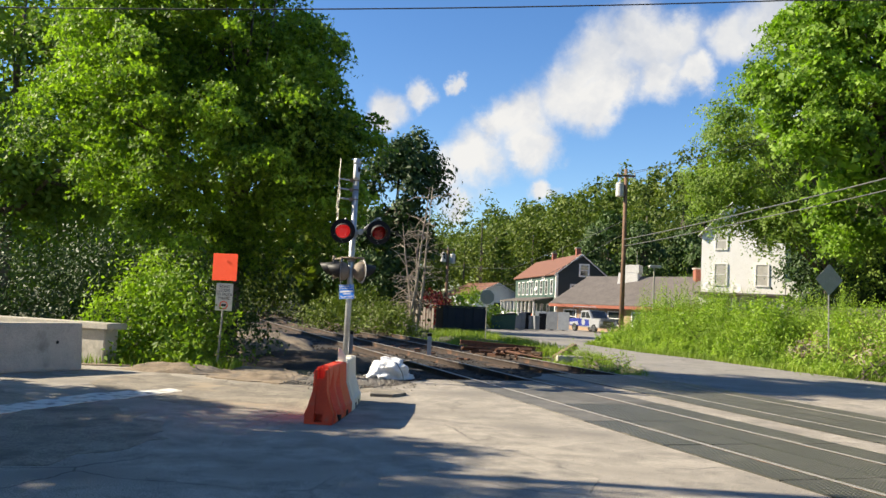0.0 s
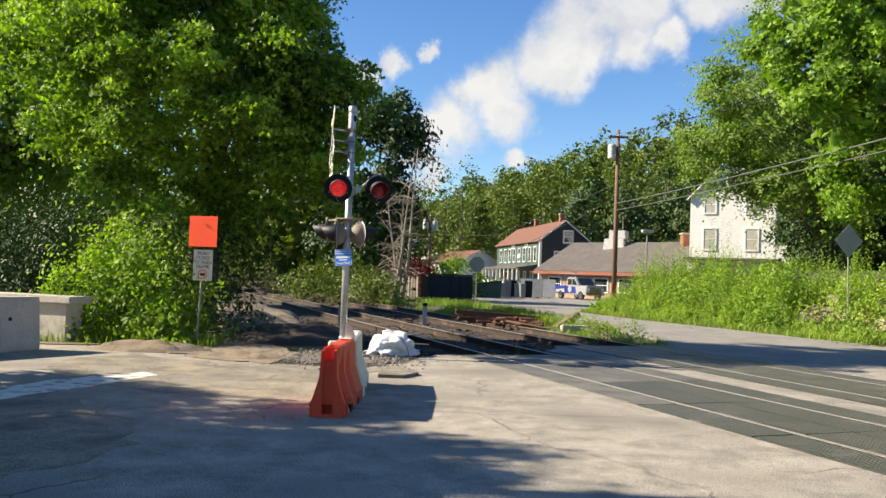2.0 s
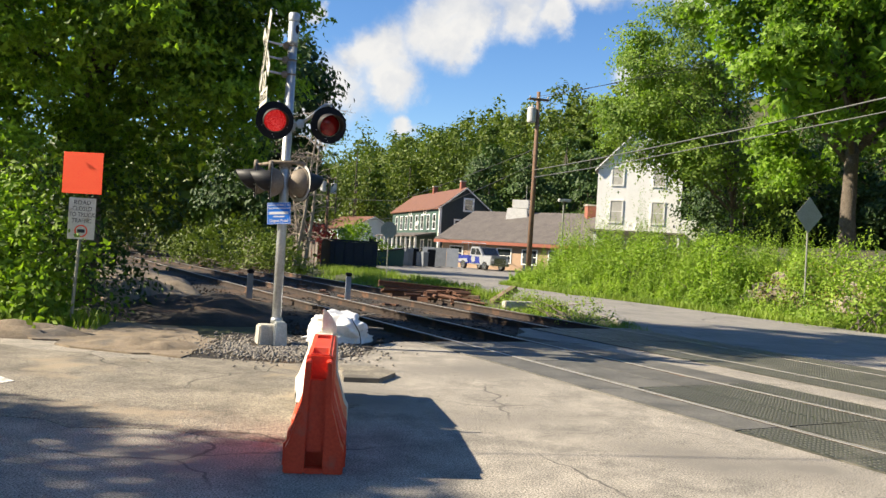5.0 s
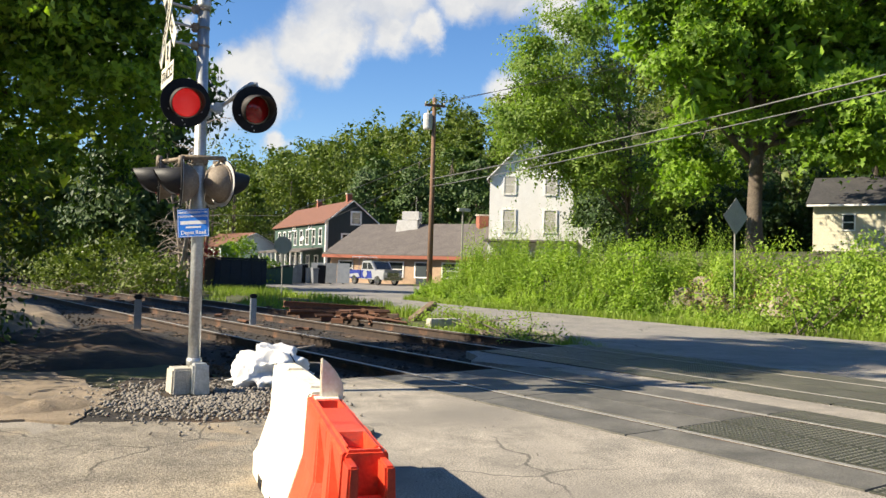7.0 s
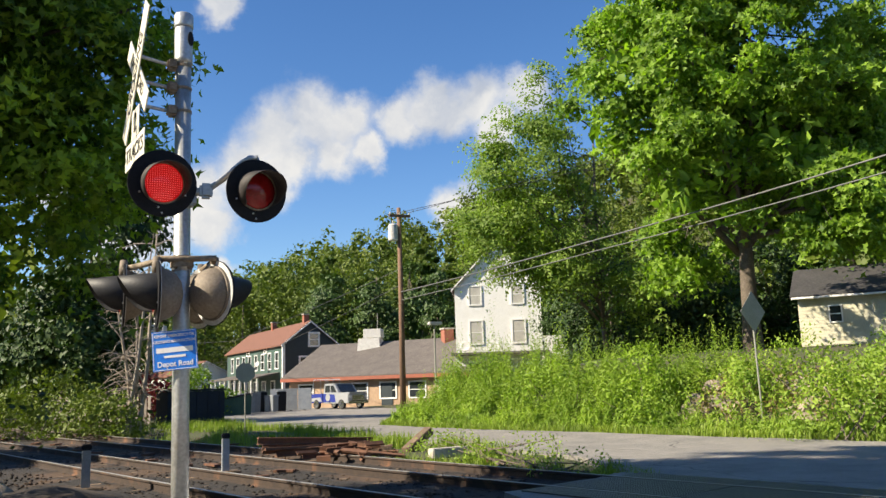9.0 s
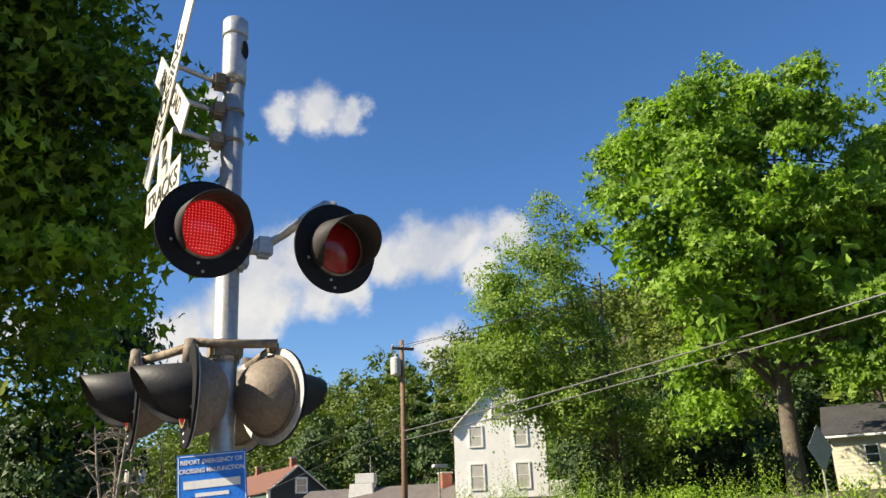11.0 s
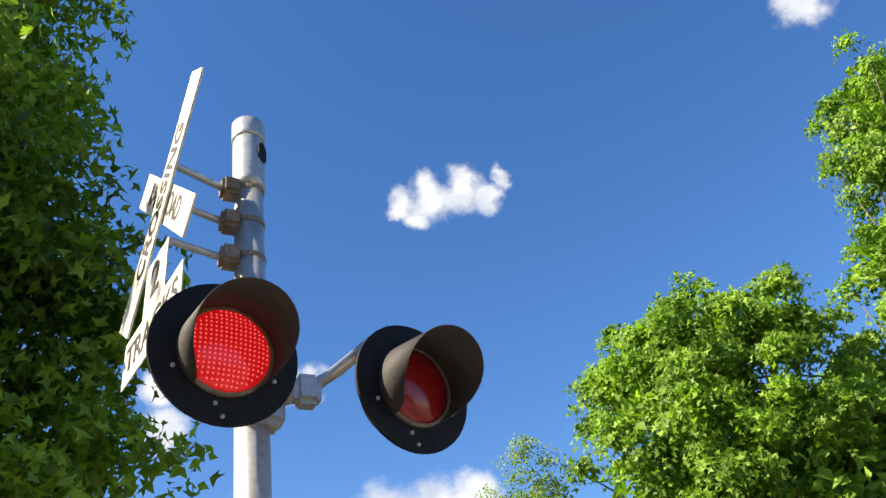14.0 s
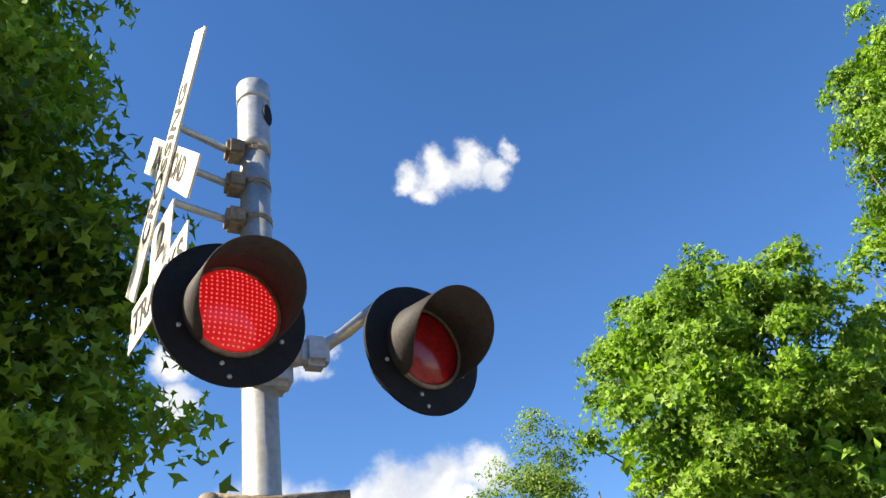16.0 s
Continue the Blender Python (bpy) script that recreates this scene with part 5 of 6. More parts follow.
for k in range(10):
    part("porch_post", box(0.16, 0.16, 2.05, (-2.0, 1.3 + k * 1.93, 0.75)), M_WHITE, gh)
for k in range(9):
    part("porch_rail", box(0.06, 1.7, 0.5, (-2.0, 2.27 + k * 1.93, 0.95)), M_REDTRIM if k < 3 else M_WHITE, gh)

sh = thing("small_house", (4.4, 106.0, -0.2), "small pale house with a red-brown roof", "house", rz=20)
gabled(sh, 6.2, 10.0, 3.5, 5.0, M_WHITE, M_WHITE, M_RED_ROOF)
window(sh, Matrix.Translation((3.1, 0, 1.9)), 1.0, 1.3)


def dish(at, face, r=0.42):
    ob = thing("satellite_dish", at, "grey satellite dish on a bracket", "satellite dish")
    d = part("reflector", lathe([(0.02, 0.0), (r * 0.5, 0.03), (r * 0.85, 0.085), (r, 0.13), (r - 0.02, 0.15), (r * 0.5, 0.06), (0.02, 0.03)], 24), M_LIGHTGREY, ob, smooth=True)
    d.matrix_basis = Vector(face).to_track_quat("Z", "Y").to_matrix().to_4x4()
    part("bracket", tube([(0, 0, 0), (0.1, 0.25, -0.35)], 0.03, 6), M_GREYMETAL, ob)
    return ob


lb = thing("low_building", (10.9, 78.0, -0.25), "long single-storey tan brick building with a grey shingle roof", "building", rz=-47.8)
gabled(lb, 16.0, 10.5, 2.75, 5.3, M_TAN, M_TAN, M_GREY_ROOF, over=0.5, ridge_along="x")
part("fascia", box(17.0, 0.06, 0.26, (8.0, -0.56, 2.30)), M_REDTRIM, lb)
for k in range(6):
    window(lb, Matrix.Translation((1.6 + k * 2.5, 0, 1.45)), 1.3, 1.1, 0.10)
part("door", box(0.95, 0.06, 2.05, (9.0, -0.03, 0.02)), M_DARK_WALL, lb)
vent = thing("rooftop_unit", (17.6, 77.6, 4.55), "pale square rooftop vent unit with a stepped top", "roof vent", rz=-30)
part("body", box(2.0, 1.6, 1.2, (0, 0, -0.3), bevel=0.03, taper=0.9), M_LIGHTGREY, vent)
part("top", box(1.5, 1.2, 0.75, (0.25, 0, 0.92), bevel=0.03), M_LIGHTGREY, vent)
part("antenna", tube([(0.6, 0, 1.6), (0.6, 0, 3.0)], 0.03, 6), M_GREYMETAL, vent)
chb = thing("brick_chimney", (22.4, 72.4, 3.9), "square red brick chimney on the low roof", "chimney")
part("stack", box(0.8, 0.8, 1.9, (0, 0, 0), bevel=0.02), M_BRICK, chb)
part("cap", box(0.95, 0.95, 0.12, (0, 0, 1.9), bevel=0.02), M_CONC, chb)

wh = thing("white_house", (20.9, 67.0, 0.15), "tall narrow white clapboard house with a front gable", "house", rz=-25)
gabled(wh, 6.3, 9.0, 8.3, 11.6, M_WHITE, M_WHITE, M_GREY_ROOF)
for x in (1.5, 4.6):
    window(wh, Matrix.Translation((x, 0, 5.0)), 0.85, 1.6, glass=M_BLIND)
    window(wh, Matrix.Translation((x, 0, 7.7)), 0.8, 1.3, glass=M_BLIND)
window(wh, Matrix.Translation((3.15, 0, 9.6)), 0.8, 1.2, glass=M_BLIND)
for k in range(3):
    window(wh, Matrix.Translation((1.3 + k * 1.8, 0, 2.0)), 1.2, 1.0, glass=M_BLIND)
for k in range(3):
    window(wh, Matrix.Translation((0, 2.0 + k * 2.6, 5.0)) @ LEFT_FACE, 0.85, 1.6, glass=M_BLIND)
part("porch_roof", box(7.0, 1.6, 0.16, (3.2, -0.8, 3.35)), M_GREY_ROOF, wh)
for x in (0.1, 6.2):
    part("porch_post", box(0.16, 0.16, 3.3, (x, -1.4, 0)), M_WHITE, wh)
part("annex", box(1.8, 3.5, 4.6, (7.25, 1.76, 0), bevel=0.02), M_WHITE, wh)
dish((21.3, 66.2, 4.1), (-0.5, -0.8, 0.35))
dish((23.2, 65.3, 4.0), (-0.5, -0.8, 0.35))
dish((10.4, 90.5, 3.9), (-0.8, -0.5, 0.3), 0.28)

yd = thing("yellow_shed", (28.0, 41.3, 2.42), "pale yellow clapboard outbuilding with a dark shingle roof", "shed", rz=-50)
gabled(yd, 5.2, 5.4, 2.7, 4.1, M_CREAM, M_CREAM, M_DARK_ROOF, over=0.3, ridge_along="x")
window(yd, Matrix.Translation((1.6, -0.012, 1.75)), 0.48, 0.72, 0.06)
for k in range(16):
    part("clapboard", box(5.2, 0.018, 0.15, (2.6, -0.012, 0.03 + k * 0.16)), M_CREAM, yd)
part("gutter", box(5.7, 0.1, 0.1, (2.6, -0.36, 2.5), bevel=0.02), M_WHITE, yd)
part("downpipe", tube([(5.16, -0.34, 2.5), (5.16, -0.06, 2.2), (5.16, -0.06, 0.0)], 0.035, 8), M_WHITE, yd)


# ---- lot: trailer, bins, truck, fence ----
dt = thing("covered_container", (1.4, 55.6, -0.12), "long dark navy container with a flat lid beside the fence", "container", rz=18)
part("body", box(3.0, 1.6, 1.62, (0, 0, 0.05), bevel=0.05), M_NAVY, dt)
part("lid", box(3.1, 1.7, 0.09, (0, 0, 1.68), bevel=0.02), M_NAVY, dt)
for k in range(5):
    part("rib", box(0.07, 0.05, 1.5, (-1.2 + k * 0.6, -0.82, 0.1), bevel=0.01), M_NAVY, dt)
gd = thing("green_dumpster", (5.0, 66.0, -0.1), "dark green wheeled dumpster with a sloped lid", "dumpster")
part("body", prism([(-0.9, 0.1), (0.9, 0.1), (0.95, 1.35), (-0.95, 1.05)], 1.6, "y", -0.8, bevel=0.03), M_BINGREEN, gd)
part("lid", prism([(-1.0, 1.06), (1.0, 1.37), (1.0, 1.43), (-1.0, 1.12)], 1.7, "y", -0.85), M_BLACK, gd)
for k in range(7):
    h = random.uniform(1.0, 1.45)
    bn = thing("wheeled_bin", (5.9 + k * 0.42, 68.6 + random.uniform(-0.4, 0.4), -0.01), "grey wheeled rubbish bin in the parking lot", "bin", "bins in the lot", rz=random.uniform(-12, 12))
    part("body", box(0.55, 0.6, h - 0.1, (0, 0, 0.05), bevel=0.03, taper=1.1), M_BINGREY if k % 3 else M_BLACK, bn)
    part("lid", box(0.64, 0.70, 0.07, (0, 0, h - 0.05), bevel=0.02), M_BINGREY, bn)
    part("handle", tube([(-0.22, 0.37, h - 0.06), (0.22, 0.37, h - 0.06)], 0.02, 6), M_BLACK, bn)
sc = thing("blue_screen", (9.5, 70.4, -0.01), "grey-blue solid panel screen in the lot", "screen", rz=-20)
for k in range(3):
    part("panel", box(0.95, 0.06, 1.5, (-1.0 + k * 0.98, 0, 0.06), bevel=0.01), M_BINGREY, sc)
    part("foot", box(0.1, 0.5, 0.06, (-1.0 + k * 0.98, 0, 0.0)), M_BLACK, sc)


def wheel(parent, at, r=0.38):
    w = part("wheel", lathe([(r * 0.72, -0.12), (r * 0.97, -0.12), (r, -0.06), (r, 0.06), (r * 0.97, 0.12), (r * 0.72, 0.12)], 28), M_TYRE, parent, "black tyre")
    w.matrix_basis = Matrix.Translation(at) @ pose(0, 0, 0, 90, 0, 0)
    part("rim", lathe([(r * 0.15, -0.126), (r * 0.68, -0.122), (r * 0.70, 0.122), (r * 0.15, 0.126)], 20), M_CHROME, w)
    return w


tk = thing("tow_truck", (12.9, 70.3, -0.01), "blue and white tow truck with a rack parked in the lot", "truck", rz=-68)
tk.scale = (0.9, 0.9, 0.9)
part("cab", prism([(-0.75, 0.45), (2.55, 0.45), (2.6, 1.15), (1.35, 1.25), (0.75, 1.95), (-0.55, 1.98), (-0.75, 1.25)], 1.9, "y", -0.95, bevel=0.05), M_TRUCKW, tk, "silver-white cab")
part("bed", prism([(-2.6, 0.5), (-0.78, 0.5), (-0.78, 1.25), (-2.6, 1.2)], 1.94, "y", -0.97, bevel=0.04), M_TRUCK, tk, "blue service bed")
part("door_panel", prism([(-0.7, 0.55), (0.95, 0.55), (0.8, 1.15), (-0.7, 1.22)], 1.912, "y", -0.956), M_TRUCK, tk, "blue door")
part("bonnet", box(1.25, 1.7, 0.12, (1.95, 0, 1.17), bevel=0.03), M_TRUCKW, tk, "white bonnet")
part("side_window", prism([(0.65, 1.86), (1.1, 1.32), (0.3, 1.32), (0.3, 1.86)], 1.92, "y", -0.96), M_GLASS, tk)
part("side_window", prism([(0.2, 1.86), (0.2, 1.32), (-0.5, 1.32), (-0.42, 1.86)], 1.92, "y", -0.96), M_GLASS, tk)
ws = part("windscreen", box(0.78, 1.5, 0.03, (0, 0, 0)), M_GLASS, tk)
ws.matrix_basis = pose(1.07, 0, 1.62, 0, 49, 0)
part("roof", box(1.25, 1.6, 0.05, (0.1, 0, 1.965), bevel=0.02), M_TRUCKW, tk, "pale cab roof")
part("grille", box(0.06, 1.2, 0.42, (2.62, 0, 0.66), bevel=0.02), M_CHROME, tk)
part("bumper", box(0.16, 1.9, 0.2, (2.66, 0, 0.42), bevel=0.04), M_CHROME, tk)
for y in (-0.74, 0.74):
    part("headlight", box(0.06, 0.26, 0.2, (2.62, y, 0.86), bevel=0.02), M_WHITE, tk, "clear headlight")
dd = part("door_emblem", lathe([(0.30, -0.003), (0.30, 0.003)], 24), M_TRUCKW, tk, "round white emblem")
dd.matrix_basis = pose(-0.1, -0.962, 0.92, 90, 0, 0)
part("stripe", prism([(-2.5, 0.62), (-0.9, 0.62), (-1.1, 0.95), (-2.5, 0.85)], 1.956, "y", -0.978), M_TRUCKW, tk)
for x in (-1.65, 1.7):
    for y in (-0.88, 0.88):
        wheel(tk, (x, y, 0.39))
for y in (-0.7, 0.0, 0.7):
    part("rack_bar", tube([(-2.4, y, 1.2), (-2.4, y, 2.35), (-0.7, y, 2.35), (-0.7, y, 1.9)], 0.03, 6), M_TRUCKW, tk)
part("rack_bar", tube([(-2.4, -0.7, 2.35), (-2.4, 0.7, 2.35)], 0.035, 6), M_TRUCK, tk)

fence = thing("board_fence", (0, 0, 0), "weathered grey upright board fence beside the tracks", "fence")
board_me = None
fx0, fy0, fx1, fy1 = -5.2, 62.0, -0.5, 58.0
for k in range(26):
    t = k / 25
    if board_me is None:
        b = part("board", box(0.18, 0.03, 1.6, (0, 0, 0), bevel=0.004), M_FENCE, fence)
        board_me = b.data
    else:
        b = link_mesh("board", board_me, M_FENCE, fence)
    b.matrix_world = pose(fx0 + (fx1 - fx0) * t, fy0 + (fy1 - fy0) * t, -0.1, 0, random.uniform(-2, 2), -40) @ Matrix.Diagonal((1, 1, random.uniform(0.88, 1.08), 1))
part("fence_rail", tube([(fx0, fy0 + 0.06, 1.1), (fx1, fy1 + 0.06, 1.1)], 0.04, 6), M_FENCE, fence)

# rusty rail pile and timber between the track and the road
for k in range(7):
    rp = thing("scrap_rail", (2.0 + k * 0.16, 30.6 + k * 0.25, -0.05 + 0.07 * (k % 3)), "rusty scrap rail lying beside the track", "scrap rail", "rusty scrap rails", rz=random.uniform(0, 38))
    rpart = bmesh.new()
    rings = []
    L = random.uniform(1.6, 3.4)
    for x in (-L / 2, L / 2):
        rings.append([rpart.verts.new((x, a, 0.17 + b)) for a, b in RAIL_PROFILE])
    n = len(RAIL_PROFILE)
    for i in range(n):
        rpart.faces.new((rings[0][i], rings[0][(i + 1) % n], rings[1][(i + 1) % n], rings[1][i]))
    rpart.faces.new(rings[0])
    rpart.faces.new(rings[1][::-1])
    bmesh.ops.recalc_face_normals(rpart, faces=rpart.faces[:])
    part("bar", rpart, M_RUST, rp).matrix_basis = pose(0, 0, 0.05, random.choice((0, 70, -75, 180)), random.uniform(-4, 4), 0) if k else pose(0, 0, 0)
for x, y, rz, tilt in ((4.35, 27.6, 10, 0), (4.6, 30.2, 35, -24), (3.2, 29.4, -15, 0)):
    ct = thing("loose_tie", (x, y, 0.0), "loose weathered timber tie", "railway tie", "loose ties", rz=rz)
    tb = part("timber", box(1.1 if tilt else 0.9, 0.24, 0.2, (0, 0, -0.05), bevel=0.02), M_CONC if tilt == 0 and x > 4 else M_TIE, ct)
    tb.matrix_basis = pose(0, 0, 0.1 if tilt else 0, 0, tilt, 0)
# heap of short rusty scrap on top of the rails
for k in range(34):
    g = random.gauss(0, 0.5)
    sp = thing("scrap_piece", (2.75 + g + random.uniform(-0.35, 0.35), 29.0 + random.gauss(0, 0.45) - g * 0.2, 0.02 + 0.24 * random.random() * max(0.15, 1 - abs(g))), "short rusty piece of scrap steel", "scrap steel", "rusty scrap pieces", rz=random.uniform(0, 180))
    a, b, L = random.uniform(0.05, 0.12), random.uniform(0.04, 0.10), random.uniform(0.25, 0.8)
    w = 0.016
    part("bar", prism([(0, 0), (a, 0), (a, w), (w, w), (w, b), (0, b)], L, "y", -L / 2), M_RUST, sp).matrix_basis = pose(0, 0, 0, random.uniform(-16, 16), random.uniform(0, 360), 0)
# rusty side bars on the far rails
for k in range(44):
    s = 24 + k * 0.75 + random.uniform(-0.5, 0.5)
    p = on_track(random.choice((9.0, 12.2, 12.9, 13.4, 8.6, 9.4)) + random.uniform(-0.2, 0.2), s, -0.13)
    rp = thing("rust_plate", tuple(p), "rusty steel tie plate on the ballast", "tie plate", "rusty tie plates", rz=random.uniform(0, 180))
    part("plate", box(random.uniform(0.25, 0.6), 0.18, 0.05, (0, 0, 0), bevel=0.006), M_RUST, rp)


# ---- poles and wires ----
def utility_pole(at, height, r, label, cans, arm=None):
    ob = thing("utility_pole", at, label, "utility pole", "utility poles")
    part("shaft", tube([(0, 0, -0.5), (0.02, 0, height * 0.5), (0, 0, height)], [r * 1.25, r * 1.05, r * 0.8], 12), M_POLE, ob, smooth=True)
    for x, z in cans:
        c = part("transformer", lathe([(0.22, 0), (0.24, 0.05), (0.24, 0.75), (0.2, 0.82), (0.06, 0.84)], 18), M_LIGHTGREY, ob, "grey transformer can")
        c.matrix_basis = Matrix.Translation((x, -0.12, z))
        part("bushing", tube([(0, 0, 0.84), (0, 0, 1.02)], 0.04, 8), M_CONC, c)
    if arm:
        part("crossarm", box(arm[0], 0.1, 0.12, (0, -0.14, arm[1])), M_POLE, ob)
        for x in (-0.45, 0.0, 0.45):
            part("insulator", lathe([(0.03, 0), (0.05, 0.05), (0.03, 0.12)], 8), M_CONC, ob).matrix_basis = Matrix.Translation((x * arm[0], -0.14, arm[1] + 0.12))
    return ob


utility_pole((10.75, 49.4, 0.6), 9.7, 0.125, "brown timber utility pole with a grey transformer", ((-0.36, 8.0),), (1.1, 9.2))
utility_pole((-12.5, 8.9, 0), 11.5, 0.12, "timber utility pole along the side street", (), (1.6, 10.8))
utility_pole((0.45, 72.0, -0.2), 6.9, 0.12, "short timber utility pole with two grey transformers", ((-0.38, 5.6), (0.42, 5.5)), (1.2, 6.6))
lampf = thing("flood_lamp", (12.9, 50.5, 0.3), "small lamp on a thin grey post", "lamp post")
part("post", tube([(0, 0, 0), (0, 0, 4.2)], 0.05, 8), M_GREYMETAL, lampf)
part("head", box(0.7, 0.35, 0.16, (0, -0.1, 4.2), bevel=0.03), M_LIGHTGREY, lampf)


def wire(points, r, material, label):
    pts = []
    for a, b in zip(points, points[1:]):
        a, b = Vector(a), Vector(b)
        sag = 0.004 * (b - a).length
        for k in range(8):
            t = k / 8
            pts.append(a.lerp(b, t) - Vector((0, 0, sag * 4 * t * (1 - t))))
    pts.append(Vector(points[-1]))
    ob = part("wire", tube(pts, r, 5), material, smooth=True)
    return tagged(ob, label, "cable", "overhead wires")


wire([(10.75, 49.3, 6.05), (13.85, 36.4, 6.5), (16.5, 25.9, 7.1), (20, 12, 8.3)], 0.028, M_WIRE, "pale overhead cable strung from the utility pole")
wire([(10.75, 49.3, 5.65), (13.85, 36.4, 6.1), (16.5, 25.9, 6.65), (20, 12, 7.8)], 0.022, M_WIRE, "pale overhead cable strung from the utility pole")
wire([(10.9, 49.3, 9.95), (24, 44, 13.5), (40, 38, 17)], 0.014, M_WIRE_DARK, "thin dark overhead wire")
wire([(10.4, 49.3, 9.95), (24, 44.6, 13.1), (40, 39, 16.5)], 0.014, M_WIRE_DARK, "thin dark overhead wire")
wire([(10.75, 49.4, 7.2), (6.5, 78, 5.4), (0.5, 100, 6.5)], 0.018, M_WIRE_DARK, "thin dark overhead wire towards the houses")
wire([(10.75, 49.4, 6.4), (9.0, 86, 4.4), (4.0, 105, 4.2)], 0.018, M_WIRE_DARK, "thin dark overhead wire towards the houses")
wire([(-14, 12, 5.5), (-3.1, 12, 5.82), (4.9, 12, 6.34), (16, 12, 7.1)], 0.010, M_WIRE_DARK, "thin dark wire high over the crossing")

# ---- trees ----
LOBED, SMALL = lobed_leaf(), small_leaf()
tree("maple_tree", (-5.7, 22.6, 0), 13.0, [(-6.0, 21.9, 6.4, 3.3, 2.8, 3.2), (-6.7, 22.0, 9.8, 2.8, 2.7, 3.4), (-4.3, 21.4, 5.8, 1.8, 2.0, 1.7), (-7.2, 20.8, 4.4, 1.3, 1.2, 1.8), (-6.6, 20.9, 3.6, 1.4, 0.9, 1.6), (-4.9, 22.0, 8.0, 1.0, 1.8, 1.6), (-3.3, 20.9, 4.4, 1.0, 1.3, 0.8), (-7.9, 21.4, 7.2, 1.4, 1.6, 1.8), (-6.9, 22.2, 12.2, 2.1, 2.2, 2.2), (-5.2, 19.8, 5.4, 1.5, 0.8, 1.3), (-7.4, 19.9, 7.4, 1.5, 1.0, 1.6), (-6.0, 20.2, 8.8, 1.4, 1.2, 1.6), (-4.5, 21.8, 8.4, 1.0, 1.3, 1.5), (-3.5, 21.5, 6.2, 1.0, 1.1, 0.9), (-5.0, 21.9, 10.6, 0.8, 1.2, 1.3), (-8.3, 21.8, 8.4, 1.4, 1.6, 1.8), (-8.5, 21.6, 5.3, 1.3, 1.3, 1.1), (-2.9, 21.4, 5.0, 0.7, 0.9, 0.5), (-3.3, 21.2, 3.6, 0.8, 0.9, 0.7), (-3.7, 20.9, 7.0, 0.9, 0.9, 1.0), (-3.2, 20.9, 6.1, 0.8, 0.8, 0.7), (-4.1, 20.8, 8.2, 0.9, 0.9, 1.0), (-9.0, 21.2, 5.0, 1.2, 1.3, 1.5), (-9.2, 21.2, 7.4, 1.2, 1.4, 1.7), (-8.6, 21.2, 10.2, 1.3, 1.4, 1.8)],
     6200, 30, 0.17, 0.100, LOBED, L_MAPLE, "large dense green maple tree beside the tracks", r0=0.17, seed=11, gap=0.40, flat=0.34, up=0.5, limbs=60, shell=0.35, grain=0.9, bough=0.40, lumps=190, lump=0.80, extra=[(-3.6, 21.6, 3.7, 1.0, 1.1, 1.0), (-4.6, 21.8, 3.4, 1.0, 1.1, 1.1), (-3.2, 21.6, 4.9, 0.9, 1.0, 0.9), (-4.3, 22.2, 4.7, 1.1, 1.2, 1.0), (-5.6, 22.4, 3.2, 1.0, 1.2, 1.2), (-4.9, 23.0, 5.6, 1.2, 1.2, 1.2), (-3.9, 22.4, 6.2, 1.1, 1.2, 1.1), (-3.4, 21.2, 5.9, 0.8, 0.9, 0.8), (-3.6, 20.9, 7.3, 0.8, 0.8, 0.9), (-4.6, 22.6, 7.6, 1.2, 1.2, 1.2), (-3.0, 21.0, 3.9, 0.7, 0.7, 0.6)], reach=(0.55, 1.12), inner=9000, inner_size=0.18)
tree("broadleaf_tree", (-20.0, 38, 0), 18, [(-19.5, 38, 10, 5.0, 4, 5.0), (-16.5, 38, 7.5, 3.4, 3, 3.8), (-23, 38, 7, 4.5, 4, 5), (-18.5, 38, 14.5, 3.6, 3, 3.0), (-15.6, 39, 11.5, 2.8, 3, 3)],
     2000, 26, 0.42, 0.32, SMALL, L_LOCUST, "tall feathery green tree behind the maple", r0=0.3, seed=21, gap=0.47, limbs=44, bough=1.0)
tree("broadleaf_tree", (-34, 60, 0), 15, [(-34, 60, 8, 6, 5, 7), (-40, 58, 7, 5, 5, 6), (-28, 62, 7, 4, 4, 6)], 1000, 28, 0.7, 0.42, SMALL, L_MAPLE, "dark green tree at the edge of the street", r0=0.3, seed=22, gap=0.4)
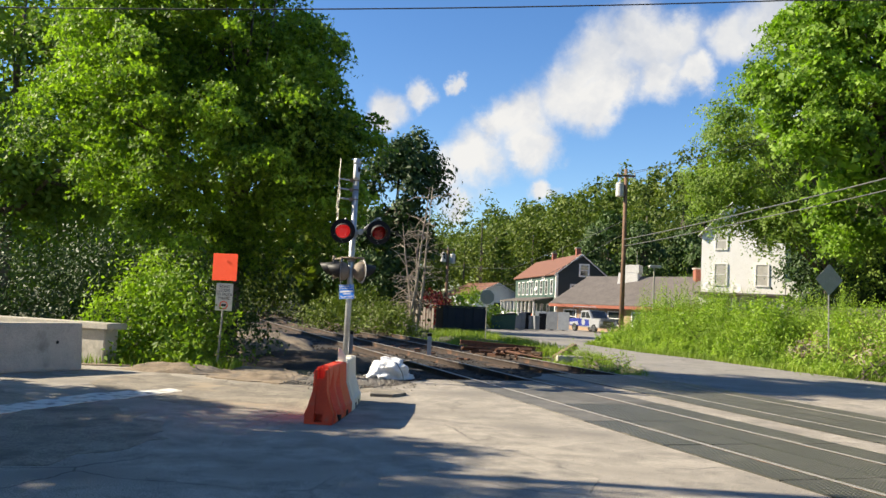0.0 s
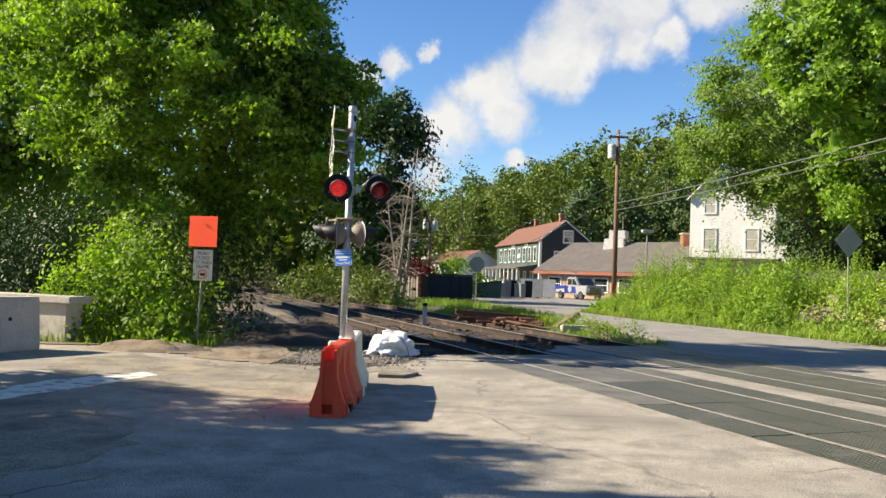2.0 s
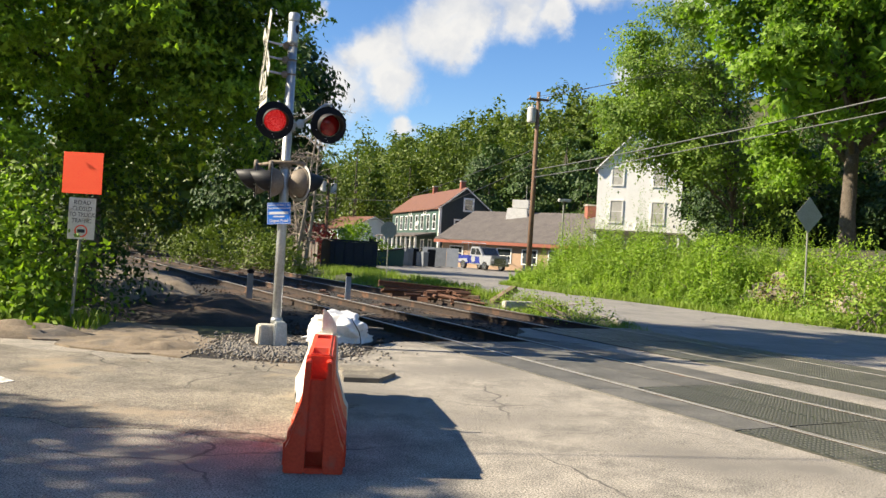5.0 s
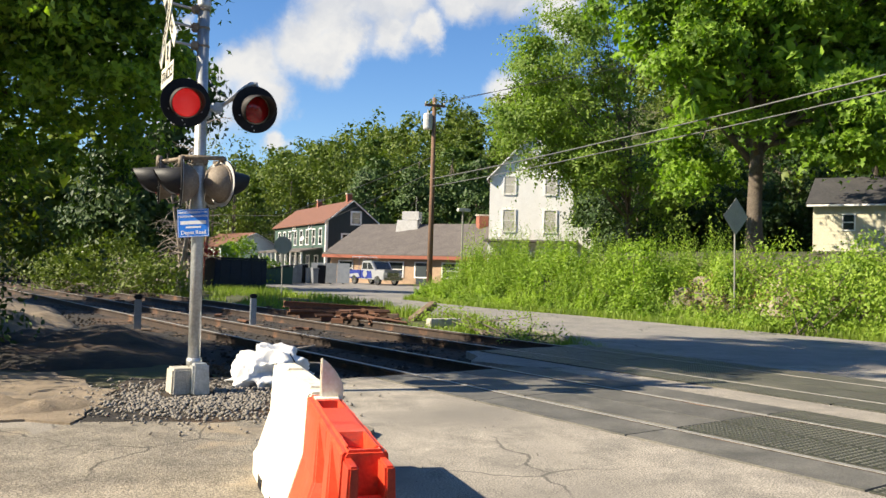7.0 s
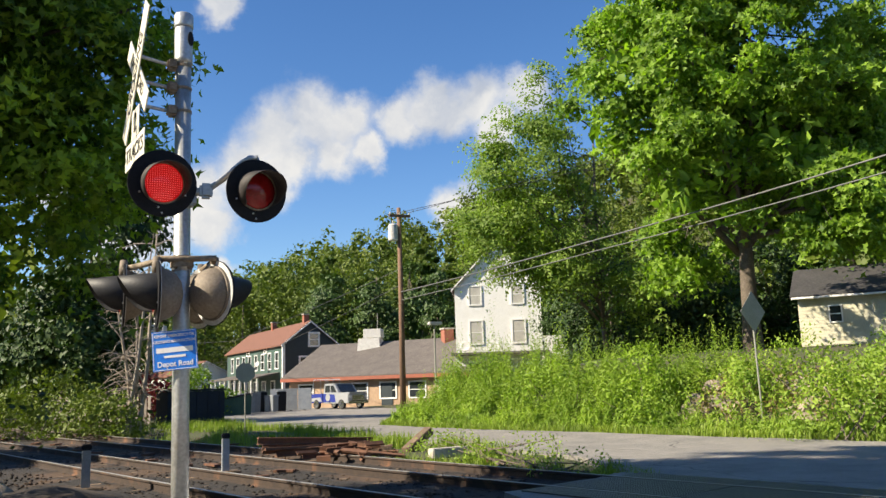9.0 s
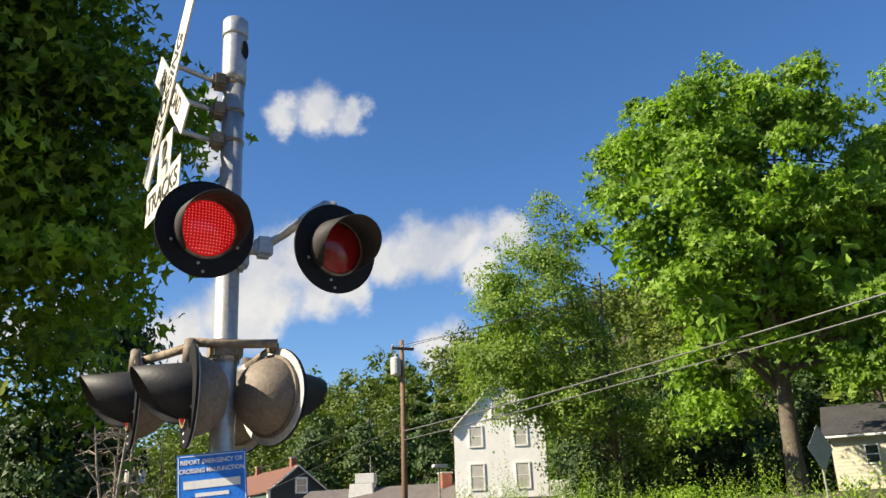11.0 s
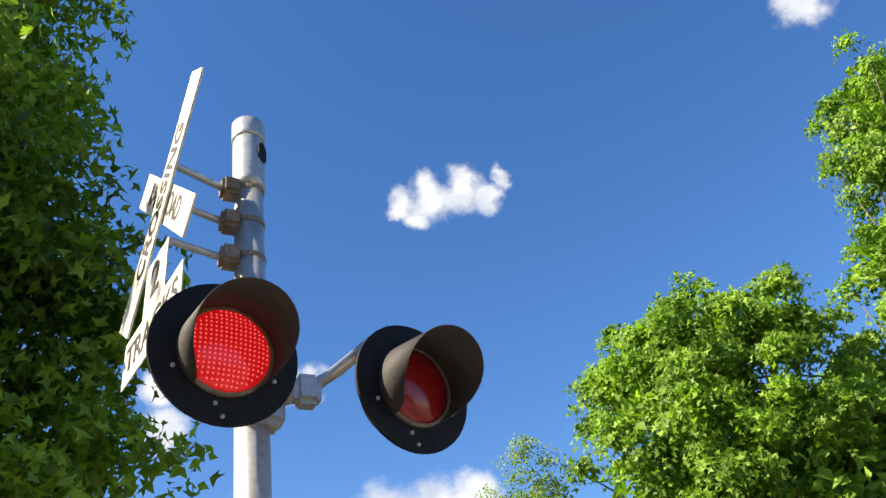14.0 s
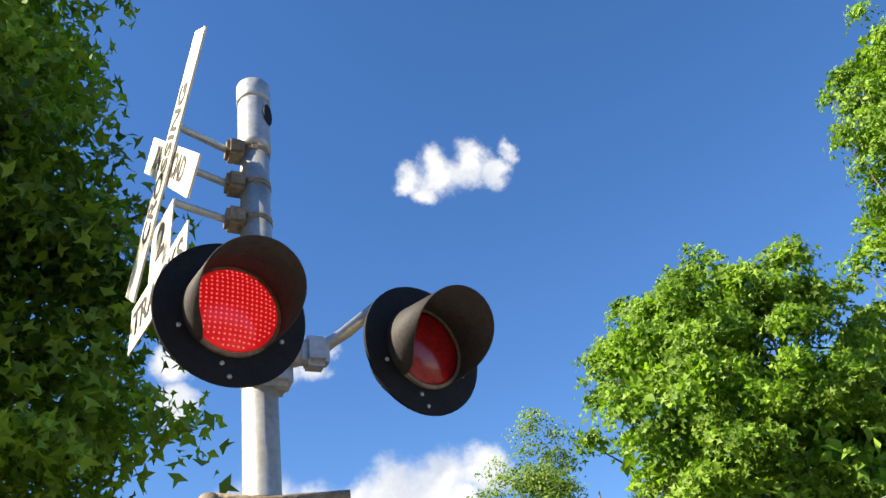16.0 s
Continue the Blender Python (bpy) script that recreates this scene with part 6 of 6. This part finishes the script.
tree("maple_tree", (19.5, 35.0, 1.4), 18.5, [(18.8, 35, 11, 5.8, 5.0, 6.0), (18.5, 35, 15.8, 3.3, 4.0, 3.5), (15.5, 34.6, 14.4, 2.0, 2.6, 2.6), (15.0, 34.2, 12.3, 2.7, 2.8, 3.2), (15.8, 33, 8.6, 2.8, 2.6, 2.3), (22.4, 34, 12.2, 2.9, 3.6, 3.2), (22.0, 33, 8.9, 3.2, 3.0, 2.3), (13.9, 34.5, 10, 1.5, 2.0, 2.0), (18.5, 31.4, 9.0, 2.6, 1.6, 2.4), (16.4, 32.2, 11.2, 2.0, 1.4, 1.8), (20.6, 31.6, 12.4, 2.2, 1.6, 2.0), (18.0, 32.6, 15.2, 2.0, 1.6, 1.8), (14.6, 32.6, 6.9, 1.5, 1.4, 1.1), (19.0, 31.2, 7.1, 1.8, 1.4, 1.0), (22.6, 33, 7.3, 2.0, 1.6, 1.0), (25.2, 34, 8.0, 1.8, 1.6, 1.2), (24.2, 34, 11.4, 1.9, 1.8, 2.2), (25.8, 34, 9.4, 1.6, 1.6, 1.4)],
     4000, 29, 0.26, 0.19, LOBED, L_SUNNY, "tall bright green maple tree behind the weedy bank", r0=0.34, seed=31, gap=0.40, flat=0.38, up=0.5, limbs=60, shell=0.4, grain=0.6, bough=0.48, lumps=135, lump=1.15, reach=(0.6, 1.06), inner=4000, inner_size=0.5)
tree("tall_tree", (37.5, 37, 2), 30, [(38.4, 37, 25, 3.8, 4.5, 5), (36.0, 37, 17, 3.4, 4, 6), (42, 37, 33, 2.8, 4, 5), (46.5, 38, 41, 3.6, 4, 5.5), (36.6, 37, 12, 4.2, 5, 6)], 2400, 22, 0.42, 0.36, SMALL, L_SUNNY, "very tall narrow green tree", r0=0.4, seed=32, gap=0.3, limbs=50, bough=0.5, shell=0.6, lumps=150, lump=1.3, inner=6000, inner_size=0.7)
tree("locust_tree", (24.2, 52.4, 0.3), 18, [(19.6, 52.5, 12.5, 3.2, 3, 4.5), (20.6, 52, 16.6, 1.9, 2, 2.4), (20.9, 52, 18.8, 1.3, 1.4, 1.6), (17.0, 52, 10.2, 2.2, 2.2, 1.4), (17.6, 51.5, 14.0, 1.6, 2, 1.4), (22.5, 52, 10, 2.6, 3, 3), (19.6, 51, 7.8, 1.6, 2, 1.0), (25.2, 50, 6, 1.8, 2.6, 2.0), (17.3, 51.5, 13.2, 1.5, 1.6, 1.5), (18.0, 50.8, 8.6, 1.9, 1.4, 1.4), (20.9, 50.8, 7.6, 1.6, 1.4, 1.2), (19.0, 50.8, 10.4, 2.0, 1.4, 1.4)],
     1750, 30, 0.38, 0.20, SMALL, L_LOCUST, "airy feathery tree in front of the white house", r0=0.16, seed=33, gap=0.46, flat=0.32, limbs=44, shell=0.3)
tree("broadleaf_tree", (-3.2, 54, 0), 13, [(-3.0, 54, 8.5, 2.4, 2.4, 4.0), (-4.0, 54, 4.5, 2.6, 2.6, 3.4), (-2.2, 54, 11.4, 1.4, 1.5, 1.6)], 800, 28, 0.42, 0.34, SMALL, L_DARK_LEAF, "slender dark green tree beside the tracks", r0=0.2, seed=41, gap=0.42)
# understory whose leaves carry the woods' shade in their colour
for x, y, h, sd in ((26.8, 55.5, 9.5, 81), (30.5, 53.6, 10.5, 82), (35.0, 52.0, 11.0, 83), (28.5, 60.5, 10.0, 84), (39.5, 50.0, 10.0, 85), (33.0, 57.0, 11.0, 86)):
    tree("understory_tree", (x, y, ground_z(x, y)), h, [(x, y, h * 0.62, 3.0, 2.8, h * 0.34), (x - 1.6, y - 0.8, h * 0.42, 2.2, 2.0, 2.2), (x + 1.8, y - 0.6, h * 0.40, 2.2, 2.0, 2.4)], 520, 26, 0.34, 0.26, SMALL, L_DARK_LEAF, "tree with leaves darkened for shade in the woods behind the bank", r0=0.15, seed=sd, gap=0.3, limbs=18, group="woods behind the bank")
tree("broadleaf_tree", (33.5, 43.0, 2.3), 20, [(33.0, 42, 13, 3.6, 3.4, 4.6), (34.4, 42, 17.5, 2.8, 3.0, 3.2), (31.4, 41.4, 10, 2.4, 2.4, 2.2), (36.0, 42, 11.5, 2.6, 2.6, 3.0)],
     1500, 26, 0.30, 0.24, SMALL, L_SUNNY, "green leafy tree behind the yellow outbuilding", r0=0.25, seed=34, gap=0.36, flat=0.4, up=0.5, limbs=30, shell=0.45, bough=0.5, lumps=60, lump=1.2)
# shade trees along the side street, whose shadows dapple the crossing
for (x, y, z, s, g), sd in zip(((-14.2, 7.0, 0, 1.0, 0.40), (-11.5, 2.8, 0, 1.05, 0.38), (-16.5, 9.6, 0, 1.1, 0.36), (-15.6, 11.0, 0, 0.9, 0.34), (-14.0, 8.4, 0, 0.95, 0.30), (-9.2, 4.4, 0, 1.05, 0.56), (-10.0, -3.0, 0, 1.0, 0.4)), (51, 52, 53, 56, 57, 54, 55)):
    tree("street_tree", (x, y, z), 11 * s, [(x, y, 7.4 * s, 3.0 * s, 3.0 * s, 2.8 * s), (x + 1.4, y + 1.2, 5.6 * s, 2.0, 2.0, 1.6), (x + 1.0, y - 1.4, 9.2 * s, 1.8, 2.0, 1.8)], 560, 22, 0.24, 0.22, SMALL, L_MAPLE, "leafy tree along the side street", r0=0.2, seed=sd, gap=g * 0.7, bough=0.4, shell=0.5, lumps=46, lump=0.85, group="street trees")

# bare dead tree
dead = thing("dead_tree", (-1.6, 47.5, -0.1), "bare grey dead tree beside the tracks", "dead tree")
rg = random.Random(8)
for k in range(4):
    bmd = bmesh.new()
    x0 = rg.uniform(-0.4, 0.4)
    top = Vector((x0 + rg.uniform(-1.0, 1.0), rg.uniform(-0.6, 0.6), rg.uniform(6.0, 9.5)))
    b0 = Vector((x0, 0, 0))
    tube([b0, b0.lerp(top, 0.35) + Vector((0.1, 0, 0)), b0.lerp(top, 0.7), top], [0.10, 0.075, 0.045, 0.012], 7, bmd)
    for j in range(26):
        s = b0.lerp(top, rg.uniform(0.15, 0.95))
        d = Vector((rg.uniform(-1, 1), rg.uniform(-1, 1), rg.uniform(-0.25, 0.7))).normalized() * rg.uniform(0.7, 1.9)
        tube([s, s + d * 0.5 + Vector((0, 0, 0.1)), s + d - Vector((0, 0, 0.15))], [0.03, 0.018, 0.006], 4, bmd)
        for q in range(3):
            e = s + d * rg.uniform(0.4, 0.9)
            tube([e, e + Vector((rg.uniform(-0.5, 0.5), rg.uniform(-0.5, 0.5), rg.uniform(-0.3, 0.4)))], [0.012, 0.004], 3, bmd)
    part("stem", bmd, M_DEADWOOD, dead)


def shrub(blobs, clumps, per, spread, size, material, label, category="shrub", seed=1, shape=None, gap=0.35, name="shrub"):
    pts, _, face = crown_points(blobs, clumps, per, spread, gap, 0.7, seed, 0.4)
    face = face[pts[:, 2] > -0.05]
    pts = pts[pts[:, 2] > -0.05]
    ob = thing(name, (blobs[0][0], blobs[0][1], 0), label, category)
    ob.matrix_world = Matrix.Identity(4)
    scatter("foliage", shape or SMALL, pts, size * (0.6 + 0.8 * rng_np.random(len(pts))), material, ob, up=0.55, normals=face)
    rgs = random.Random(seed)
    bms = bmesh.new()
    for k in range(14):
        e = pts[rgs.randrange(len(pts))]
        b = blobs[rgs.randrange(len(blobs))]
        tube([(b[0] + rgs.uniform(-0.4, 0.4), b[1] + rgs.uniform(-0.3, 0.3), -0.1), (e[0], e[1], e[2])], [0.022, 0.006], 5, bms)
    part("stem", bms, M_BARK, ob)
    return ob


shrub([(-6.8, 19.2, 0.8, 1.2, 0.7, 1.1), (-6.3, 19.5, 1.5, 0.9, 0.6, 1.2), (-5.9, 19.1, 0.6, 0.7, 0.5, 0.7)], 520, 24, 0.16, 0.11, L_SHRUB, "bright green leafy shrub below the maple", seed=61)
# the next two get darkened leaves in place of shaded hollows
shrub([(-11, 21.5, 1.4, 2.6, 1.2, 1.8), (-14.5, 22.5, 1.6, 3, 1.5, 2.2), (-9, 21.5, 1.6, 1.8, 1.0, 1.8)], 620, 34, 0.26, 0.11, L_DARK_LEAF, "undergrowth in green darkened for shade behind the concrete parapet", seed=62)
shrub([(-7.2, 24.5, 1.3, 1.1, 1.8, 1.8), (-9.4, 26, 1.6, 1.8, 2.4, 2.2), (-6.3, 21.6, 1.0, 0.6, 0.7, 1.3), (-7.0, 23.6, 3.2, 1.6, 1.2, 1.8), (-5.4, 22.6, 1.5, 0.6, 0.8, 1.6)], 760, 30, 0.24, 0.11, L_DARK_LEAF, "undergrowth darkened for shade at the foot of the maple", seed=63)
shrub([(-4.6, 46, 1.3, 1.8, 1.4, 1.7), (-2.8, 45, 1.0, 1.2, 1.2, 1.3), (-6.5, 49, 1.5, 1.4, 1.4, 1.9)], 420, 26, 0.3, 0.15, L_FOREST, "rounded green bushes beside the tracks", seed=64, gap=0.42)
shrub([(-0.9, 63, 1.7, 1.3, 1.0, 1.1)], 150, 20, 0.3, 0.2, L_REDBUSH, "dark red-leaved bush behind the fence", seed=65)
shrub([(2.2, 66, 1.6, 2.0, 1.6, 1.8), (5.0, 72, 0.9, 1.6, 1.2, 1.0)], 260, 20, 0.32, 0.22, L_SHRUB, "green bush behind the container", seed=66)
shrub([(-12, 75, 2.0, 4, 3, 2.4), (-18, 70, 2.2, 4, 3, 3.2), (-9, 90, 2, 4, 3, 3)], 420, 20, 0.5, 0.3, L_FOREST, "distant green bushes along the railway", seed=67)
shrub([(14.6, 28.3, 1.5, 1.0, 0.9, 1.0), (16.0, 28.0, 1.9, 1.1, 1.0, 1.0), (13.9, 26.0, 0.9, 0.8, 0.8, 0.8)], 340, 30, 0.22, 0.115, L_WEED, "leafy bright green bush on the bank", seed=68, shape=SMALL)
shrub([(16.0, 24.3, 1.3, 1.4, 1.2, 1.3), (15.0, 22.4, 0.8, 1.0, 0.9, 0.8), (18.2, 23.6, 1.7, 1.6, 1.4, 1.3), (17.4, 21.0, 1.0, 1.2, 1.0, 1.0)], 560, 30, 0.22, 0.115, L_WEED, "leafy bright green bushes on the bank", seed=69)
shrub([(17.0, 19.6, 0.9, 1.3, 0.9, 1.0), (19.4, 20.4, 1.4, 1.5, 1.2, 1.3), (15.4, 20.6, 0.5, 0.8, 0.7, 0.6)], 400, 28, 0.2, 0.105, L_WEED, "dense bright green bushes at the road edge", seed=72)
shrub([(12.2, 31.5, 1.3, 0.9, 0.9, 1.0), (11.4, 35.0, 1.2, 0.8, 1.0, 1.0), (13.4, 33.5, 1.8, 1.0, 1.0, 0.9)], 260, 22, 0.2, 0.12, L_SHRUB, "dark leafy weeds standing on the bank", seed=73)
# leaf colour lowered for the shade under the trees
shrub([(30, 58, 2.4, 3.4, 3, 3), (29, 53, 2.4, 3, 2, 2.6), (35, 51, 2.6, 2.6, 2, 2.2)], 420, 20, 0.4, 0.24, L_DARK_LEAF, "undergrowth darkened for shade beneath the trees", seed=70)

shrub([(14.2, 24.4, 1.3, 1.0, 0.9, 1.0), (12.7, 24.6, 1.2, 0.8, 0.8, 0.8), (15.6, 25.6, 1.6, 1.0, 0.9, 1.0)], 340, 22, 0.18, 0.11, L_WEED, "leafy bright green bushes beside the diamond sign", seed=75)

# wooded hill
rgf = np.random.default_rng(77)
pine_pts, pine_sz, leaf_pts, leaf_sz, leaf_nrm = [], [], [], [], []
fbm_trunks = bmesh.new()
n_f = 0
while n_f < 620:
    az, r = rgf.uniform(-16, 62), rgf.uniform(98, 225)
    a = math.radians(az)
    x, y = r * math.sin(a), r * math.cos(a)
    if y < 60 or (x < 20 and y < 112):
        continue
    n_f += 1
    z0 = ground_z(x, y)
    h = rgf.uniform(10, 16)
    pine = (az > 16 and r < 125) or rgf.random() < 0.12
    m = 1150 if r < 125 else 760 if r < 150 else 380
    d = rgf.normal(size=(m, 3))
    d /= np.linalg.norm(d, axis=1, keepdims=True)
    if pine:
        k = rgf.random(m) ** 0.8
        ang = rgf.random(m) * 6.283
        tier = np.round(k * 7) / 7
        rad = (1 - k * 0.93) * h * 0.30 * (0.5 + 0.6 * rgf.random(m))
        p = np.stack([x + rad * np.cos(ang), y + rad * np.sin(ang), z0 + h * (0.12 + 0.9 * tier) - rad * 0.12 + rgf.normal(size=m) * 0.15], 1)
        pine_pts.append(p)
        pine_sz.append(rgf.uniform(0.5, 1.0, m) * 1.05)
    else:
        lobes = rgf.normal(size=(16, 3)) * (np.array([0.17, 0.17, 0.04]) * h) + np.stack([np.full(16, x), np.full(16, y), z0 + h * np.linspace(0.20, 0.90, 16)], 1)
        c = lobes[rgf.integers(0, 16, m)]
        p = c + d * (h * 0.125) * (0.35 + 0.75 * rgf.random((m, 1)))
        leaf_pts.append(p)
        leaf_sz.append(rgf.uniform(0.45, 1.0, m) * (0.56 if r < 125 else 0.78 if r < 150 else 1.35))
        leaf_nrm.append(d * 0.8 + np.array([0, 0, 0.3]))
    if r < 140:
        tube([(x, y, z0 - 0.5), (x, y, z0 + h * 0.8)], [0.22, 0.06], 5, fbm_trunks)
forest = thing("forest", (0, 0, 0), "dense green mixed forest covering the hillside", "forest")
forest["kind"] = "stuff"
scatter("foliage", SMALL, np.vstack(leaf_pts), np.concatenate(leaf_sz), L_FOREST, forest, up=0.62, normals=np.vstack(leaf_nrm))
scatter("needles", SMALL, np.vstack(pine_pts), np.concatenate(pine_sz), L_HEMLOCK, forest, up=0.7)
part("trunks", fbm_trunks, M_BARK, forest)
# nearer hemlocks behind the low building
for k, (x, y, h) in enumerate(((17, 92, 12), (22, 90, 14), (27, 86, 13), (31, 80, 15), (36, 76, 14), (20, 100, 15), (28, 97, 16), (35, 90, 16), (41, 70, 15), (46, 60, 15), (40, 52, 13), (46, 46, 14), (33, 66, 10))):
    tree("hemlock_tree", (x, y, ground_z(x, y)), h, [(x, y, h * (0.18 + 0.105 * j), 3.6 * (1 - j / 8.6), 3.6 * (1 - j / 8.6), 0.5) for j in range(8)], 520, 30, 0.5, 0.36, SMALL, L_HEMLOCK, "dark green hemlock tree with layered boughs", r0=0.25, seed=200 + k, gap=0.36, flat=0.22, limbs=14, shell=0.25, group="hemlocks behind the buildings")
# woods closing the far ends of the street and the railway
def far_woods(name, cx, cy, n, spread_x, spread_y, label, seed):
    rgw = np.random.default_rng(seed)
    pts, szs = [], []
    for _ in range(n):
        x, y, h = cx + rgw.uniform(-1, 1) * spread_x, cy + rgw.uniform(-1, 1) * spread_y, rgw.uniform(9, 14)
        lobes = rgw.normal(size=(5, 3)) * np.array([0.2, 0.2, 0.2]) * h + np.array([x, y, ground_z(x, y) + h * 0.55])
        d = rgw.normal(size=(200, 3))
        d /= np.linalg.norm(d, axis=1, keepdims=True)
        pts.append(lobes[rgw.integers(0, 5, 200)] + d * h * 0.2 * (0.5 + 0.5 * rgw.random((200, 1))))
        szs.append(rgw.uniform(0.8, 1.9, 200))
    ob = thing(name, (0, 0, 0), label, "woods")
    ob["kind"] = "stuff"
    scatter("foliage", SMALL, np.vstack(pts), np.concatenate(szs), L_FOREST, ob, up=0.5)


far_woods("woods", -32, 95, 60, 24, 30, "distant green woods beyond the railway", 301)
far_woods("woods", -75, 35, 50, 14, 40, "green woods beyond the side street", 302)
far_woods("woods", 55, 20, 50, 14, 35, "green woods behind the yellow outbuilding", 303)
far_woods("woods", 0, -45, 60, 50, 10, "green woods at the end of the street", 304)

# ---- weeds, grass, stones on the bank ----
BLADE = blade()
pts, szs, nrms, ways = [], [], [], []
rgw = np.random.default_rng(91)
for _ in range(7000):
    y = rgw.uniform(20.5, 47)
    dd = rgw.uniform(0.15, 5.4)
    x = road_edge(y) + 0.3 + dd
    if (23.5 < y < 31 and dd > 1.1 and rgw.random() < 0.88) or (25.8 < y < 28.6 and 0.6 < dd < 2.6):
        continue
    patch = 0.80 + 1.7 * noise.noise((x * 0.8, y * 0.6, 9.0)) + 1.3 * noise.noise((x * 2.3, y * 2.0, 3.0))
    if noise.noise((x * 0.9, y * 0.9, 5.0)) < -0.18 and dd > 0.7:
        continue
    hgt = (0.35 + 0.85 * ease(0.1, 1.4, dd)) * rgw.uniform(0.6, 1.35) * max(0.35, patch) * (1.0 if y > 30 else 0.75)
    z = ground_z(x, y)
    k = 24
    t = np.linspace(0.08, 1.0, k)
    lean = rgw.normal(size=2) * 0.16
    ang = np.arange(k) * 2.4 + rgw.uniform(0, 6.28)
    w = 0.105 * (1.12 - t) + 0.015
    out = np.stack([np.cos(ang), np.sin(ang), np.full(k, 0.75)], 1) + np.array(sun_dir) * 0.25
    p = np.stack([x + lean[0] * t * t + out[:, 0] * w, y + lean[1] * t * t + out[:, 1] * w, z + hgt * t], 1)
    pts.append(p)
    nrms.append(out / np.linalg.norm(out, axis=1, keepdims=True))
    ways.append(out * np.array([1, 1, 0]) + np.array([0, 0, 1.1]))
    szs.append((0.13 + 0.09 * rgw.random(k)) * (1.25 - 0.65 * t))
weeds = thing("weeds", (0, 0, 0), "tall bright green weeds covering the roadside bank", "weeds")
weeds["kind"] = "stuff"
scatter("foliage", narrow_leaf(), np.vstack(pts), np.concatenate(szs), L_WEED, weeds, up=0.55, normals=np.vstack(nrms), along=np.vstack(ways))


pts = []
for _ in range(200):
    y = rgw.uniform(25.0, 31)
    x = road_edge(y) + rgw.uniform(1.6, 4.2)
    k = 12
    t = rgw.random(k)
    pts.append(np.stack([x + rgw.normal(size=k) * 0.12, y + rgw.normal(size=k) * 0.12, ground_z(x, y) + 0.65 * t], 1))
dry = thing("dry_brush", (0, 0, 0), "dry tan brush among the stones of the bank", "dry brush")
dry["kind"] = "stuff"
pts = np.vstack(pts)
scatter("foliage", SMALL, pts, 0.08 + 0.07 * rgw.random(len(pts)), leaf_mat("dry_leaf", (0.20, 0.15, 0.06), (0.30, 0.25, 0.11), 0.3, patch=0.6), dry, up=0.35)


def grass(name, spots, label, hgt):
    arr = np.array(spots)
    ob = thing(name, (0, 0, 0), label, "grass")
    ob["kind"] = "stuff"
    v0, f0 = BLADE
    n = len(arr)
    a = rgw.random(n) * 6.283
    h = hgt * (0.5 + rgw.random(n))
    w = 0.016 + 0.016 * rgw.random(n)
    vx = v0[None, :, 0] * w[:, None]
    vy = v0[None, :, 1] * h[:, None]
    X = arr[:, 0:1] + vx * np.cos(a)[:, None] - vy * np.sin(a)[:, None]
    Y = arr[:, 1:2] + vx * np.sin(a)[:, None] + vy * np.cos(a)[:, None]
    Z = arr[:, 2:3] + v0[None, :, 2] * h[:, None]
    mesh_np("blades", np.stack([X, Y, Z], 2).reshape(-1, 3), (f0[None] + (np.arange(n) * len(v0))[:, None, None]).reshape(-1, 3), L_GRASS, ob)
    return ob


spots = []
for _ in range(14000):      # verge at the foot of the bank
    y = rgw.uniform(19.5, 47)
    x = road_edge(y) + abs(rgw.normal()) * 0.7 - 0.1
    spots.append((x, y, ground_z(x, y) - 0.02))
grass("verge_grass", spots, "bright green grass verge along the road edge", 0.22)
spots = []
for _ in range(22000):     # strip between the rails and the road
    y = rgw.uniform(21.5, 54)
    lo, hi = on_track(13.0, y / 0.95).x + 0.2, float(np.interp(y, [21, 25, 35, 44, 54], [5.5, 6.1, 5.1, 4.1, 3.0]))
    if hi - lo < 0.3:
        continue
    x = rgw.uniform(lo, hi)
    if noise.noise((x * 0.6, y * 0.6, 4)) < -0.05:
        continue
    spots.append((x, y, ground_z(x, y) - 0.02))
grass("strip_grass", spots, "patchy green grass between the tracks and the road", 0.28)
spots = []
for _ in range(3000):
    x, y = rgw.uniform(-9, -4.4), rgw.normal(18.6, 0.35)
    if y > 17.8:
        spots.append((x, y, -0.02))
grass("shrub_grass", spots, "thin grass at the foot of the shrubs", 0.2)
shrub([(5.0, 26.0, 0.1, 0.7, 1.2, 0.2), (5.0, 28.8, 0.15, 0.6, 1.4, 0.25), (5.0, 23.8, 0.08, 0.5, 0.8, 0.14)], 200, 20, 0.12, 0.065, L_WEED, "low green weeds beside the road", "weeds", seed=71, name="low_weeds")

rock_me = []
for k in range(4):
    bmr = bmesh.new()
    bmesh.ops.create_icosphere(bmr, subdivisions=2, radius=0.5)
    for v in bmr.verts:
        v.co *= 0.8 + 0.5 * noise.noise(v.co * 2.4 + Vector((k * 7, 0, 0)))
        v.co.z *= 0.7
    me = bpy.data.meshes.new("rock")
    bmr.to_mesh(me)
    bmr.free()
    me.materials.append(M_ROCK)
    rock_me.append(me)
for k in range(46):
    y = rgw.uniform(24.5, 32.5)
    x = road_edge(y) + rgw.uniform(1.9, 4.2)
    s = rgw.uniform(0.45, 1.1)
    ro = new("boulder", rock_me[k % 4])
    ro.matrix_world = pose(x, y, ground_z(x, y) + 0.12 * s, 0, 0, rgw.uniform(0, 360)) @ Matrix.Scale(s, 4)
    tagged(ro, "rounded tan field stone in the overgrown bank", "stone", "stones in the bank")
